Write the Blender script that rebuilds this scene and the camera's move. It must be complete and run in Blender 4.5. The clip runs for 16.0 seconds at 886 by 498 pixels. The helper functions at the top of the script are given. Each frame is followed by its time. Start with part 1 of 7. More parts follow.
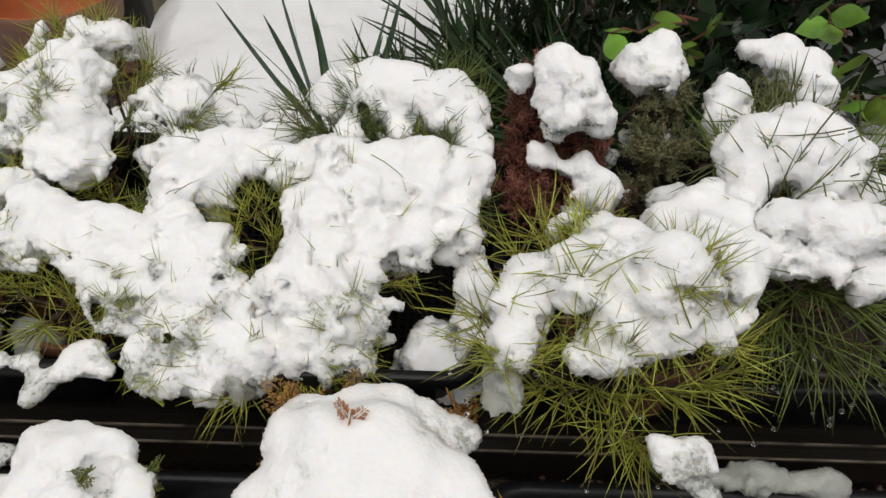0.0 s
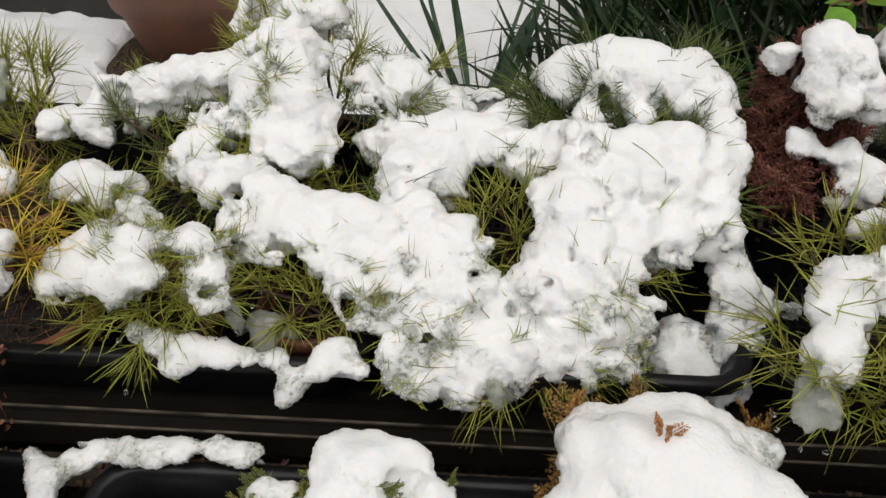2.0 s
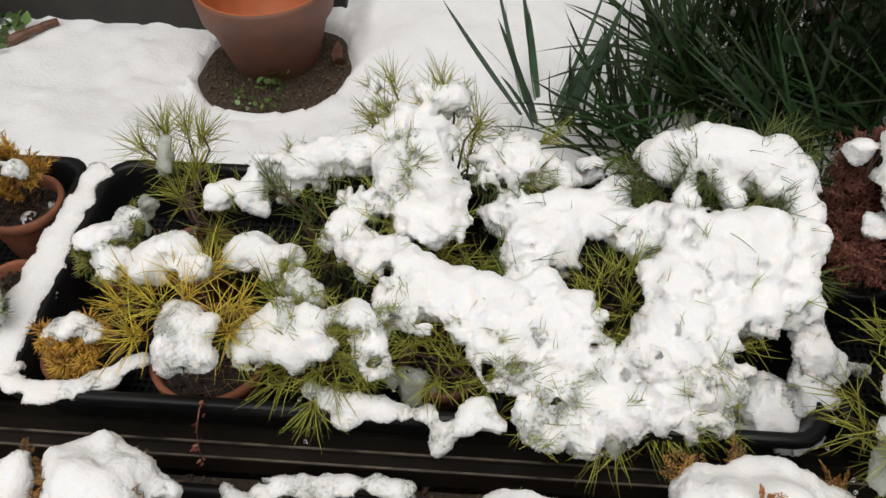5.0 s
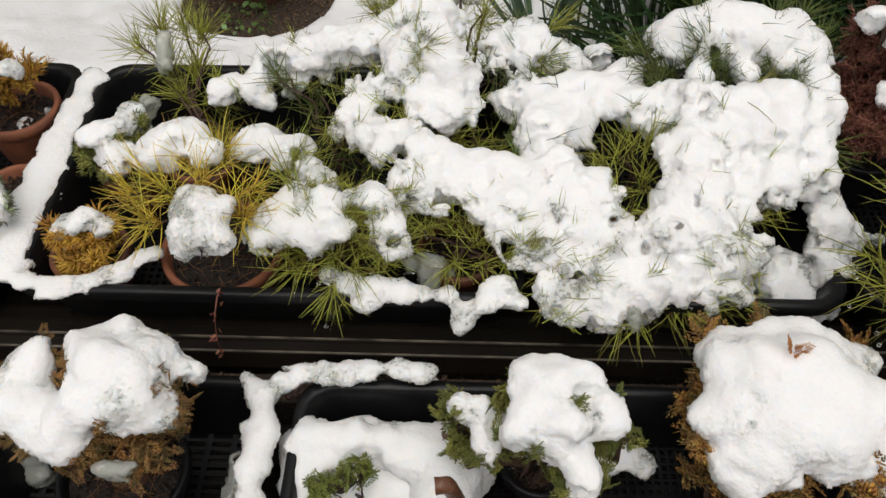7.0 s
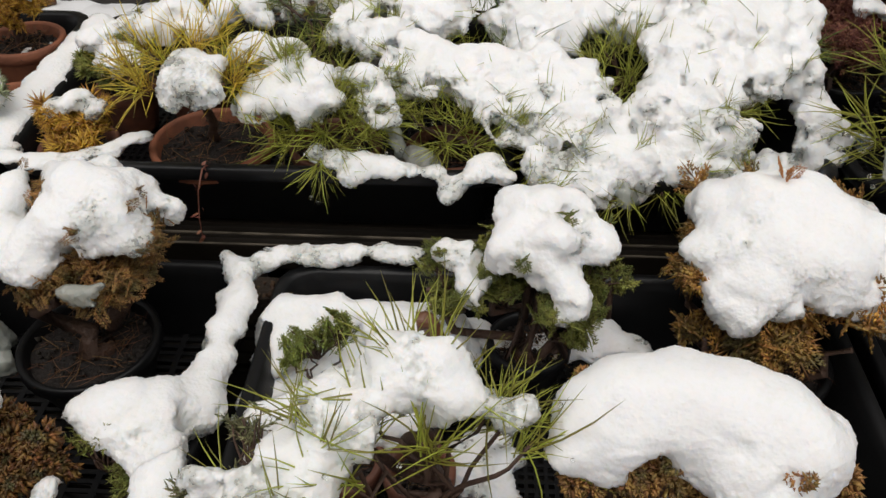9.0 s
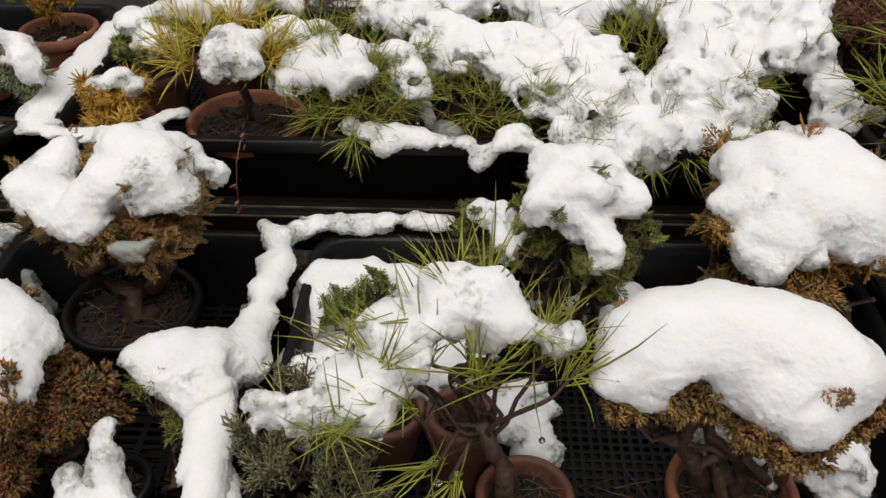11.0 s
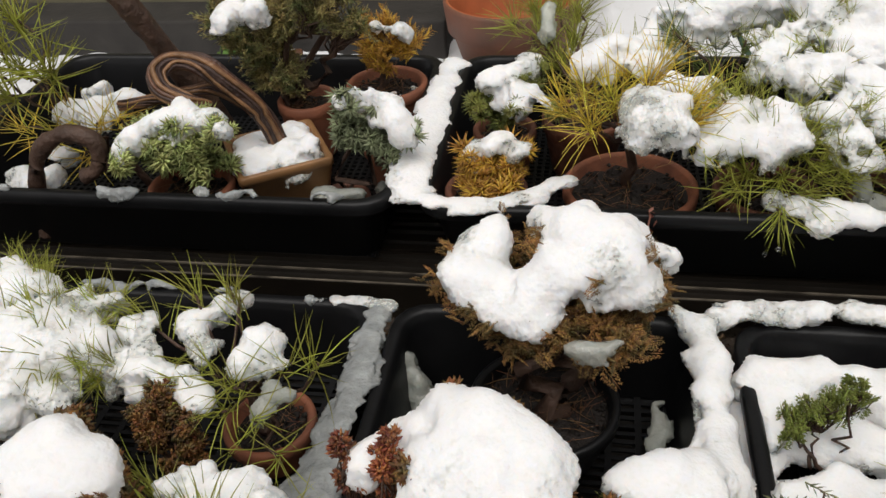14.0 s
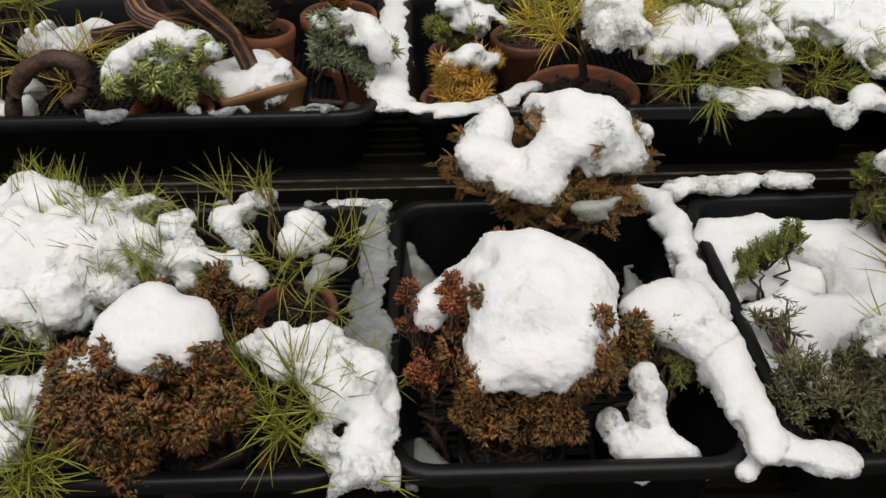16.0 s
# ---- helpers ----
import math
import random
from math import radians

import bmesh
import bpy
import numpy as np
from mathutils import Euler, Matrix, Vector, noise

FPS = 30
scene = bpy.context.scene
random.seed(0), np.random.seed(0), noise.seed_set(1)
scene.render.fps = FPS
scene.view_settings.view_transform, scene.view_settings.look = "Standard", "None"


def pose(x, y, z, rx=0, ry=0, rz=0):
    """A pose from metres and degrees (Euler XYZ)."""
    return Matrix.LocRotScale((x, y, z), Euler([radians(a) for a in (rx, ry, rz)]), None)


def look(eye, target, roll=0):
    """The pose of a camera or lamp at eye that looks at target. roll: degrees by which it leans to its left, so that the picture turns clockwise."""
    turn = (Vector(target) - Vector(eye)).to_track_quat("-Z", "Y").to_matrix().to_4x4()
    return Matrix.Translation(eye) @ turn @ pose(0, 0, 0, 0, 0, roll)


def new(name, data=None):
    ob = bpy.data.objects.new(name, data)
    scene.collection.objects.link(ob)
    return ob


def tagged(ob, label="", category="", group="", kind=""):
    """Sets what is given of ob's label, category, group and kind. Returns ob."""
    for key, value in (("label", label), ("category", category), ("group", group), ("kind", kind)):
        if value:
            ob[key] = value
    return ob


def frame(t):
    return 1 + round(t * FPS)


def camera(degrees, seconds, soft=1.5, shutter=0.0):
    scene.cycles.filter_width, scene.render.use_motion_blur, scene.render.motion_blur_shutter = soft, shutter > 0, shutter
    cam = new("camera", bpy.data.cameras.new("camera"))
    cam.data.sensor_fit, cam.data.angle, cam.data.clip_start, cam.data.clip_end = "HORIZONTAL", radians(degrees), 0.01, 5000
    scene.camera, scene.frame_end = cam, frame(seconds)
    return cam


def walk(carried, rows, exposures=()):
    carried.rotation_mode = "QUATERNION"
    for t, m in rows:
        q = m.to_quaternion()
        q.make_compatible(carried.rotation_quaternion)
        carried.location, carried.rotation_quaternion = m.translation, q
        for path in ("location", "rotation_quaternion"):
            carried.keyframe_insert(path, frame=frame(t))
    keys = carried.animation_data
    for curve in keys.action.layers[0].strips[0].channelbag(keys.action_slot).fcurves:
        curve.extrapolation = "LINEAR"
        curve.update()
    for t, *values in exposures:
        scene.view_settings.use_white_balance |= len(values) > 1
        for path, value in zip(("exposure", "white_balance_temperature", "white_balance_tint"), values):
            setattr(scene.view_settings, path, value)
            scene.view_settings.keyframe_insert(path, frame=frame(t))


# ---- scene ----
cam = camera(56.8, 16.0)
METRES, EYE, TILT, LEAN, TURN = 1.5, 0.85, -42.2, -2.2, 0.5
ROWS = [
    (0.0, 0.0, 0.0, 0.0, 0.0, 0.0, -0.0),
    (0.5, -0.0491, 0.0013, 0.0059, -0.66, -0.19, -0.0),
    (1.0, -0.086, 0.0029, 0.0049, -0.36, -0.52, -0.37),
    (1.5, -0.1089, 0.0048, 0.0027, 0.66, -1.43, -0.04),
    (2.0, -0.1221, 0.0268, 0.0146, 3.15, -2.28, -0.45),
    (2.5, -0.134, 0.0426, 0.03, 5.43, -2.41, -1.03),
    (3.0, -0.1743, 0.0304, 0.0402, 5.65, -2.21, -0.96),
    (5.5, -0.1861, -0.0629, 0.1056, 4.61, -7.75, 0.18),
    (6.0, -0.1926, -0.0588, 0.0956, 4.45, -9.25, 1.01),
    (6.5, -0.2006, -0.0529, 0.0772, 3.86, -10.5, 1.06),
    (7.0, -0.2083, -0.0574, 0.0501, 3.27, -9.07, 1.12),
    (7.5, -0.213, -0.0532, -0.0054, 2.68, -3.66, 0.01),
    (8.0, -0.186, -0.062, -0.0647, 4.0, -1.89, -1.75),
    (8.5, -0.1867, -0.0663, -0.1012, 5.16, -0.49, -1.15),
    (9.0, -0.202, -0.061, -0.1337, 3.31, 2.08, 0.08),
    (11.5, -0.2383, -0.085, -0.1802, 3.12, 4.58, 0.51),
    (12.0, -0.2735, -0.0933, -0.1823, 4.53, 5.65, -1.03),
    (12.5, -0.3152, -0.0903, -0.1728, 7.32, 6.24, -2.57),
    (13.0, -0.3644, -0.0775, -0.1552, 10.81, 6.26, -3.58),
    (13.5, -0.4024, -0.0491, -0.1388, 11.58, 6.04, -2.97),
    (14.0, -0.4199, -0.0409, -0.1323, 10.45, 5.54, -1.49),
    (14.5, -0.4456, -0.0507, -0.137, 7.6, 5.42, 0.7),
    (15.0, -0.4915, -0.0742, -0.1603, 3.03, 6.12, 2.71),
    (15.5, -0.5068, -0.0961, -0.1812, 0.9, 5.82, 3.14),
    (16.0, -0.5105, -0.1034, -0.1943, 0.16, 4.22, 3.31),
]
walk(cam, [(t, pose(0, 0, EYE, TILT, LEAN, TURN) @ pose(METRES * x, METRES * y, METRES * z, 90 + pitch, roll, yaw)) for t, x, y, z, yaw, pitch, roll in ROWS],
     exposures=((0.0, 0.17), (3.0, 0.20), (5.5, 0.26), (9.0, 0.22), (12.5, 0.24), (13.5, 0.29), (14.5, 0.37), (15.3, 0.28), (16.0, 0.20)))

# ---- light ----
world = bpy.data.worlds.new("overcast")
scene.world = world
world.use_nodes = True
_n, _l = world.node_tree.nodes, world.node_tree.links
_sky = _n.new("ShaderNodeTexSky")
_sky.sky_type, _sky.sun_disc, _sky.sun_elevation, _sky.sun_rotation = "NISHITA", False, radians(62), radians(200)
_grey = _n.new("ShaderNodeHueSaturation")
_grey.inputs["Saturation"].default_value = 0.05
_l.new(_sky.outputs[0], _grey.inputs["Color"])
_tint = _n.new("ShaderNodeMix")
_tint.data_type, _tint.blend_type = "RGBA", "MULTIPLY"
_tint.inputs["Factor"].default_value, _tint.inputs["B"].default_value = 1.0, (1.02, 0.985, 0.985, 1)
_l.new(_grey.outputs[0], _tint.inputs["A"])
_l.new(_tint.outputs["Result"], _n["Background"].inputs[0])
_n["Background"].inputs[1].default_value = 0.072
sun = new("sun", bpy.data.lights.new("sun", "SUN"))
sun.data.energy, sun.data.angle, sun.data.color = 1.70, radians(62), (1.0, 0.965, 0.92)
sun.matrix_world = look((-0.3, -0.6, 4.0), (-0.4, 0.3, 0.3))


# ---- materials ----
def mat(name, base, rough=0.6, metal=0.0, vary=0.15, scale=40.0, bump=0.2, bump_scale=200.0, island=0.0, second=None, spot=0.5, spec=0.5, trans=0.0, sss=0.0, coat=0.0, obj_random=0.0, grain=0.004):
    """A surface with variation of tone at two scales and fine relief."""
    m = bpy.data.materials.new(name)
    m.use_nodes = True
    n, l = m.node_tree.nodes, m.node_tree.links
    b = n["Principled BSDF"]
    b.inputs["Roughness"].default_value = rough
    b.inputs["Metallic"].default_value = metal
    b.inputs["Specular IOR Level"].default_value = spec
    b.inputs["Transmission Weight"].default_value = trans
    b.inputs["Coat Weight"].default_value = coat
    b.inputs["Coat Roughness"].default_value = 0.15
    if sss:
        b.inputs["Subsurface Weight"].default_value = sss
        b.inputs["Subsurface Radius"].default_value = (0.9, 1.0, 1.1)
        b.inputs["Subsurface Scale"].default_value = 0.0065
    co = n.new("ShaderNodeTexCoord")
    big = n.new("ShaderNodeTexNoise")
    big.inputs["Scale"].default_value, big.inputs["Detail"].default_value = scale, 6.0
    l.new(co.outputs["Object"], big.inputs["Vector"])
    ramp = n.new("ShaderNodeMapRange")
    ramp.inputs[1].default_value, ramp.inputs[2].default_value = spot - 0.18, spot + 0.18
    l.new(big.outputs[0], ramp.inputs[0])
    mix = n.new("ShaderNodeMix")
    mix.data_type = "RGBA"
    dark = tuple(c * (1 - vary) for c in base)
    mix.inputs["A"].default_value = (*(second or dark), 1)
    mix.inputs["B"].default_value = (*base, 1)
    l.new(ramp.outputs[0], mix.inputs["Factor"])
    col = mix.outputs["Result"]
    if island or obj_random:
        hs = n.new("ShaderNodeHueSaturation")
        if island:
            src = n.new("ShaderNodeNewGeometry").outputs["Random Per Island"]
        else:
            src = n.new("ShaderNodeObjectInfo").outputs["Random"]
        k = island or obj_random
        val = n.new("ShaderNodeMapRange")
        val.inputs[3].default_value, val.inputs[4].default_value = 1 - k, 1 + k
        l.new(src, val.inputs[0])
        l.new(val.outputs[0], hs.inputs["Value"])
        hue = n.new("ShaderNodeMapRange")
        hue.inputs[3].default_value, hue.inputs[4].default_value = 0.5 - 0.05 * k, 0.5 + 0.05 * k
        l.new(src, hue.inputs[0])
        l.new(hue.outputs[0], hs.inputs["Hue"])
        l.new(col, hs.inputs["Color"])
        col = hs.outputs[0]
    l.new(col, b.inputs["Base Color"])
    fine = n.new("ShaderNodeTexNoise")
    fine.inputs["Scale"].default_value, fine.inputs["Detail"].default_value = bump_scale, 5.0
    l.new(co.outputs["Object"], fine.inputs["Vector"])
    bp = n.new("ShaderNodeBump")
    bp.inputs["Strength"].default_value, bp.inputs["Distance"].default_value = bump, grain
    l.new(fine.outputs[0], bp.inputs["Height"])
    l.new(bp.outputs[0], b.inputs["Normal"])
    return m


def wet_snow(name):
    """Old snow: white and matt where deep, turning to clear grey slush where thin, and greyed on faces turned down; the
    share of slush lies in the mesh.
    """
    m = bpy.data.materials.new(name)
    m.use_nodes = True
    n, l = m.node_tree.nodes, m.node_tree.links
    b = n["Principled BSDF"]
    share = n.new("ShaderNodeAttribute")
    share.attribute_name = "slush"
    co = n.new("ShaderNodeTexCoord")

    def clouds(scale, detail=4.0):
        t = n.new("ShaderNodeTexNoise")
        t.inputs["Scale"].default_value, t.inputs["Detail"].default_value = scale, detail
        l.new(co.outputs["Object"], t.inputs["Vector"])
        return t.outputs[0]

    def ranged(src, lo, hi, a, z):
        t = n.new("ShaderNodeMapRange")
        for i, v in enumerate((lo, hi, a, z)):
            t.inputs[1 + i].default_value = v
        l.new(src, t.inputs[0])
        return t.outputs[0]

    def mixed(fac, a, z):
        t = n.new("ShaderNodeMix")
        t.data_type = "RGBA"
        for key, v in (("A", a), ("B", z)):
            if isinstance(v, tuple):
                t.inputs[key].default_value = (*v, 1)
            else:
                l.new(v, t.inputs[key])
        l.new(fac, t.inputs["Factor"])
        return t.outputs["Result"]

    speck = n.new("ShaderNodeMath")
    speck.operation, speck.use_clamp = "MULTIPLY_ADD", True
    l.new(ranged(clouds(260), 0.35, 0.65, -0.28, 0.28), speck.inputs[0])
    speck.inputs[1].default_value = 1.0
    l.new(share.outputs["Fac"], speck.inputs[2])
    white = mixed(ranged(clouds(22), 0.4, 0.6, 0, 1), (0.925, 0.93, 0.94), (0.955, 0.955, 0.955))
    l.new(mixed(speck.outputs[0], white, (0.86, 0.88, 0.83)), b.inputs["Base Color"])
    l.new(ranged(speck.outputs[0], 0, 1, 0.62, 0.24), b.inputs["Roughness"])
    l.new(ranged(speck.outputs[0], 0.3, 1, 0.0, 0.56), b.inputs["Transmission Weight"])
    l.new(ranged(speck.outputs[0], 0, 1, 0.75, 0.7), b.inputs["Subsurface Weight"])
    b.inputs["Subsurface Radius"].default_value = (0.9, 1.0, 1.1)
    b.inputs["Subsurface Scale"].default_value = 0.0062
    b.inputs["Specular IOR Level"].default_value = 0.3
    b.inputs["IOR"].default_value = 1.25
    grain = n.new("ShaderNodeTexVoronoi")
    grain.inputs["Scale"].default_value = 330
    l.new(co.outputs["Object"], grain.inputs["Vector"])
    bp = n.new("ShaderNodeBump")
    bp.inputs["Distance"].default_value = 0.0016
    l.new(ranged(speck.outputs[0], 0, 1, 0.20, 0.7), bp.inputs["Strength"])
    l.new(grain.outputs["Distance"], bp.inputs["Height"])
    fine = n.new("ShaderNodeBump")
    fine.inputs["Distance"].default_value, fine.inputs["Strength"].default_value = 0.003, 0.38
    l.new(clouds(160, 6.0), fine.inputs["Height"])
    l.new(bp.outputs[0], fine.inputs["Normal"])
    l.new(fine.outputs[0], b.inputs["Normal"])
    return m


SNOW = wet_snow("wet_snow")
SNOWFIELD = mat("snow_field", (0.87, 0.875, 0.885), 0.6, vary=0.07, scale=9, bump=0.6, bump_scale=120, spec=0.3)
GREYICE = mat("grey_ice", (0.72, 0.75, 0.74), 0.14, vary=0.3, scale=80, bump=0.7, bump_scale=200, trans=0.5, sss=0.4)
WATER = mat("water", (0.95, 0.97, 0.97), 0.03, vary=0.02, bump=0.0, trans=1.0)
ICE = mat("slush_ice", (0.86, 0.89, 0.81), 0.14, vary=0.12, scale=90, bump=0.5, bump_scale=180, trans=0.62, sss=0.4)
PLASTIC = mat("black_plastic", (0.006, 0.006, 0.0065), 0.36, vary=0.4, scale=25, bump=0.06, bump_scale=300, second=(0.010, 0.010, 0.0105), spec=0.26)
RAIL = mat("dark_brown_rail", (0.014, 0.011, 0.008), 0.38, spec=0.4, vary=0.4, scale=18, bump=0.1, bump_scale=200)
EDGE_GLINT = mat("edge_glint", (0.20, 0.17, 0.13), 0.4, vary=0.85, scale=30, bump=0.1)
TERRA = mat("terracotta", (0.33, 0.115, 0.055), 0.75, vary=0.35, scale=35, bump=0.25, bump_scale=180, second=(0.2, 0.075, 0.042))
TERRA_DULL = mat("weathered_terracotta", (0.22, 0.09, 0.055), 0.6, vary=0.4, scale=14, bump=0.2, bump_scale=120, second=(0.15, 0.075, 0.05))
TERRA_BRIGHT = mat("fresh_terracotta", (0.5, 0.15, 0.055), 0.6, vary=0.2, scale=20, bump=0.15)
TERRA_WET = mat("wet_terracotta", (0.22, 0.08, 0.042), 0.55, vary=0.4, scale=30, bump=0.25, bump_scale=180, second=(0.09, 0.04, 0.028))
TAN = mat("tan_glazed_clay", (0.36, 0.185, 0.075), 0.42, vary=0.35, scale=22, bump=0.15, bump_scale=150)
DARKPOT = mat("dark_brown_clay", (0.05, 0.032, 0.027), 0.5, vary=0.4, scale=25, bump=0.2, bump_scale=150)
SOIL = mat("wet_soil", (0.065, 0.045, 0.03), 0.75, vary=0.5, scale=120, bump=1.0, bump_scale=220)
POTSOIL = mat("dark_pot_soil", (0.03, 0.022, 0.016), 0.7, vary=0.5, scale=120, bump=1.0, bump_scale=220, island=0.5)
PEBBLE = mat("pebbles", (0.15, 0.088, 0.048), 0.7, vary=0.4, scale=80, bump=0.3, island=0.5)
BARK = mat("wet_bark", (0.10, 0.055, 0.036), 0.6, vary=0.5, scale=60, bump=0.9, bump_scale=140)
DEADWOOD = mat("banded_deadwood", (0.17, 0.075, 0.04), 0.38, vary=0.55, scale=45, bump=0.8, bump_scale=120)
PALEBAND = mat("pale_bark", (0.30, 0.155, 0.07), 0.38, vary=0.5, scale=60, bump=0.6, bump_scale=200)
DARKWOOD = mat("dark_heartwood", (0.075, 0.04, 0.03), 0.5, vary=0.5, scale=60, bump=0.8, bump_scale=160)
LITTER = mat("fallen_needles", (0.26, 0.12, 0.05), 0.6, vary=0.4, scale=60, bump=0.05, island=0.5)
NEEDLE = mat("pine_needles", (0.40, 0.41, 0.06), 0.45, vary=0.35, scale=60, bump=0.05, island=0.45)
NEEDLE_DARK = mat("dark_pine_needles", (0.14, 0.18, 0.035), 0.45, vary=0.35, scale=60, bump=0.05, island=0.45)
NEEDLE_YELLOW = mat("yellow_pine_needles", (0.78, 0.55, 0.07), 0.45, vary=0.4, scale=40, bump=0.05, island=0.4, second=(0.34, 0.36, 0.05), spot=0.42)
CYPRESS = mat("green_scale_leaves", (0.30, 0.29, 0.06), 0.5, vary=0.4, scale=60, bump=0.2, island=0.4, second=(0.10, 0.13, 0.03))
SEEDLEAF = mat("seedling_leaves", (0.25, 0.29, 0.055), 0.45, vary=0.4, scale=45, bump=0.2, island=0.35)
GREYGREEN = mat("grey_green_leaves", (0.27, 0.24, 0.115), 0.55, second=(0.12, 0.14, 0.06), vary=0.4, scale=60, bump=0.2, island=0.4)
BROWNLEAF = mat("bronzed_scale_leaves", (0.42, 0.20, 0.06), 0.55, vary=0.5, scale=70, bump=0.2, island=0.4, second=(0.13, 0.105, 0.036))
DARKBROWN = mat("dark_bronze_leaves", (0.31, 0.118, 0.032), 0.55, vary=0.5, scale=85, bump=0.2, island=0.4, second=(0.075, 0.066, 0.024), spot=0.52)
ORANGELEAF = mat("orange_scale_leaves", (0.52, 0.24, 0.05), 0.5, vary=0.4, scale=40, bump=0.2, island=0.35, second=(0.13, 0.10, 0.032), spot=0.53)
TWIGLEAF = mat("orange_twig_leaves", (0.55, 0.23, 0.07), 0.55, vary=0.25, scale=60, bump=0.2)
RUSTLEAF = mat("rust_red_leaves", (0.36, 0.10, 0.035), 0.55, vary=0.5, scale=60, bump=0.2, island=0.45, second=(0.12, 0.05, 0.025))
REDLEAF = mat("red_brown_leaves", (0.27, 0.095, 0.065), 0.55, vary=0.4, scale=40, bump=0.2, island=0.45)
GOLDLEAF = mat("gold_leaves", (0.66, 0.36, 0.05), 0.5, vary=0.4, scale=40, bump=0.1, island=0.4)
JUNIPER = mat("olive_juniper_leaves", (0.40, 0.30, 0.11), 0.5, vary=0.4, scale=40, bump=0.2, island=0.4, second=(0.08, 0.12, 0.035))
BLUELEAF = mat("blue_green_leaves", (0.34, 0.38, 0.21), 0.5, vary=0.4, scale=50, bump=0.1, island=0.35)
FIRLEAF = mat("fir_leaves", (0.54, 0.56, 0.20), 0.5, vary=0.35, scale=45, bump=0.1, island=0.4, second=(0.25, 0.31, 0.10))
WEEDLEAF = mat("weed_leaves", (0.13, 0.22, 0.05), 0.4, vary=0.4, scale=60, bump=0.1, island=0.4)
GLOSSLEAF = mat("glossy_leaves", (0.17, 0.30, 0.04), 0.28, vary=0.4, scale=30, bump=0.1, island=0.4)
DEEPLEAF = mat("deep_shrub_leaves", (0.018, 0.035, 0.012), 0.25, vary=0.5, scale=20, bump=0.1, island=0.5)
BLADE = mat("blue_green_blades", (0.065, 0.12, 0.065), 0.5, vary=0.35, scale=30, bump=0.1, island=0.35)
GRASSY = mat("dark_grass_blades", (0.019, 0.040, 0.010), 0.5, vary=0.4, scale=20, bump=0.1, island=0.5, spec=0.22)
WALLMAT = mat("damp_grey_wall", (0.23, 0.21, 0.135), 0.85, vary=0.3, scale=5, bump=0.4, bump_scale=60)
PLINTH = mat("dark_plinth", (0.045, 0.04, 0.035), 0.8, vary=0.4, scale=12, bump=0.5, bump_scale=60)


# ---- mesh tools ----
def mesh_of(name, verts, faces, material, smooth=True):
    """A mesh from arrays of corners; faces is a list of index arrays, one array per corner count."""
    me = bpy.data.meshes.new(name)
    verts = np.asarray(verts, np.float32)
    faces = [np.asarray(f, np.int32) for f in faces if len(f)]
    idx = np.concatenate([f.ravel() for f in faces])
    size = np.concatenate([np.full(len(f), f.shape[1], np.int32) for f in faces])
    me.vertices.add(len(verts))
    me.vertices.foreach_set("co", verts.ravel())
    me.loops.add(len(idx))
    me.loops.foreach_set("vertex_index", idx)
    me.polygons.add(len(size))
    me.polygons.foreach_set("loop_start", np.concatenate([[0], np.cumsum(size)[:-1]]).astype(np.int32))
    me.polygons.foreach_set("use_smooth", np.full(len(size), smooth))
    me.update(calc_edges=True)
    me.materials.append(material)
    return me


def part(name, data, material, parent=None, label="", kind="", smooth=True):
    """Links a bmesh or a ready mesh as one object, under a thing or a part."""
    if isinstance(data, bmesh.types.BMesh):
        me = bpy.data.meshes.new(name)
        for f in data.faces:
            f.smooth = smooth
        data.to_mesh(me)
        data.free()
        me.materials.append(material)
    else:
        me = data
    ob = new(name, me)
    ob.parent = parent
    return tagged(ob, label=label, kind=kind)


def thing(name, loc, label, category, group="", kind=""):
    ob = new(name)
    ob.location = loc
    ob.empty_display_size = 0.02
    return tagged(ob, label, category, group, kind)


RNG = np.random.default_rng(7)


def frames_from(dirs, spin):
    """Turns that take z to each direction, with a spin about it."""
    d = dirs / np.linalg.norm(dirs, axis=1, keepdims=True)
    ref = np.where(np.abs(d[:, 2:3]) < 0.9, [[0, 0, 1.0]], [[1.0, 0, 0]])
    a = np.cross(ref, d)
    a /= np.linalg.norm(a, axis=1, keepdims=True)
    b = np.cross(d, a)
    c, s = np.cos(spin)[:, None], np.sin(spin)[:, None]
    return np.stack([c * a + s * b, c * b - s * a, d], 2)


def scatter(template, places, dirs, scale, spin=None):
    """Copies of a template (corners, faces) at places, along dirs, joined."""
    tv, tf = template
    n = len(places)
    spin = RNG.uniform(0, 6.28, n) if spin is None else spin
    R = frames_from(np.asarray(dirs, float), spin)
    s = np.asarray(scale, float)
    s = s[:, None, None] if s.ndim == 1 else s[:, None, :]
    v = np.einsum("nij,nkj->nki", R, tv[None] * s) + np.asarray(places)[:, None]
    off = (np.arange(n) * len(tv))[:, None, None]
    return v.reshape(-1, 3), [(f[None] + off).reshape(-1, f.shape[1]) for f in tf]


def joined(pieces):
    vs, fs, base = [], {}, 0
    for v, f in pieces:
        for a in f:
            fs.setdefault(a.shape[1], []).append(a + base)
        vs.append(v)
        base += len(v)
    return np.concatenate(vs), [np.concatenate(a) for a in fs.values()]


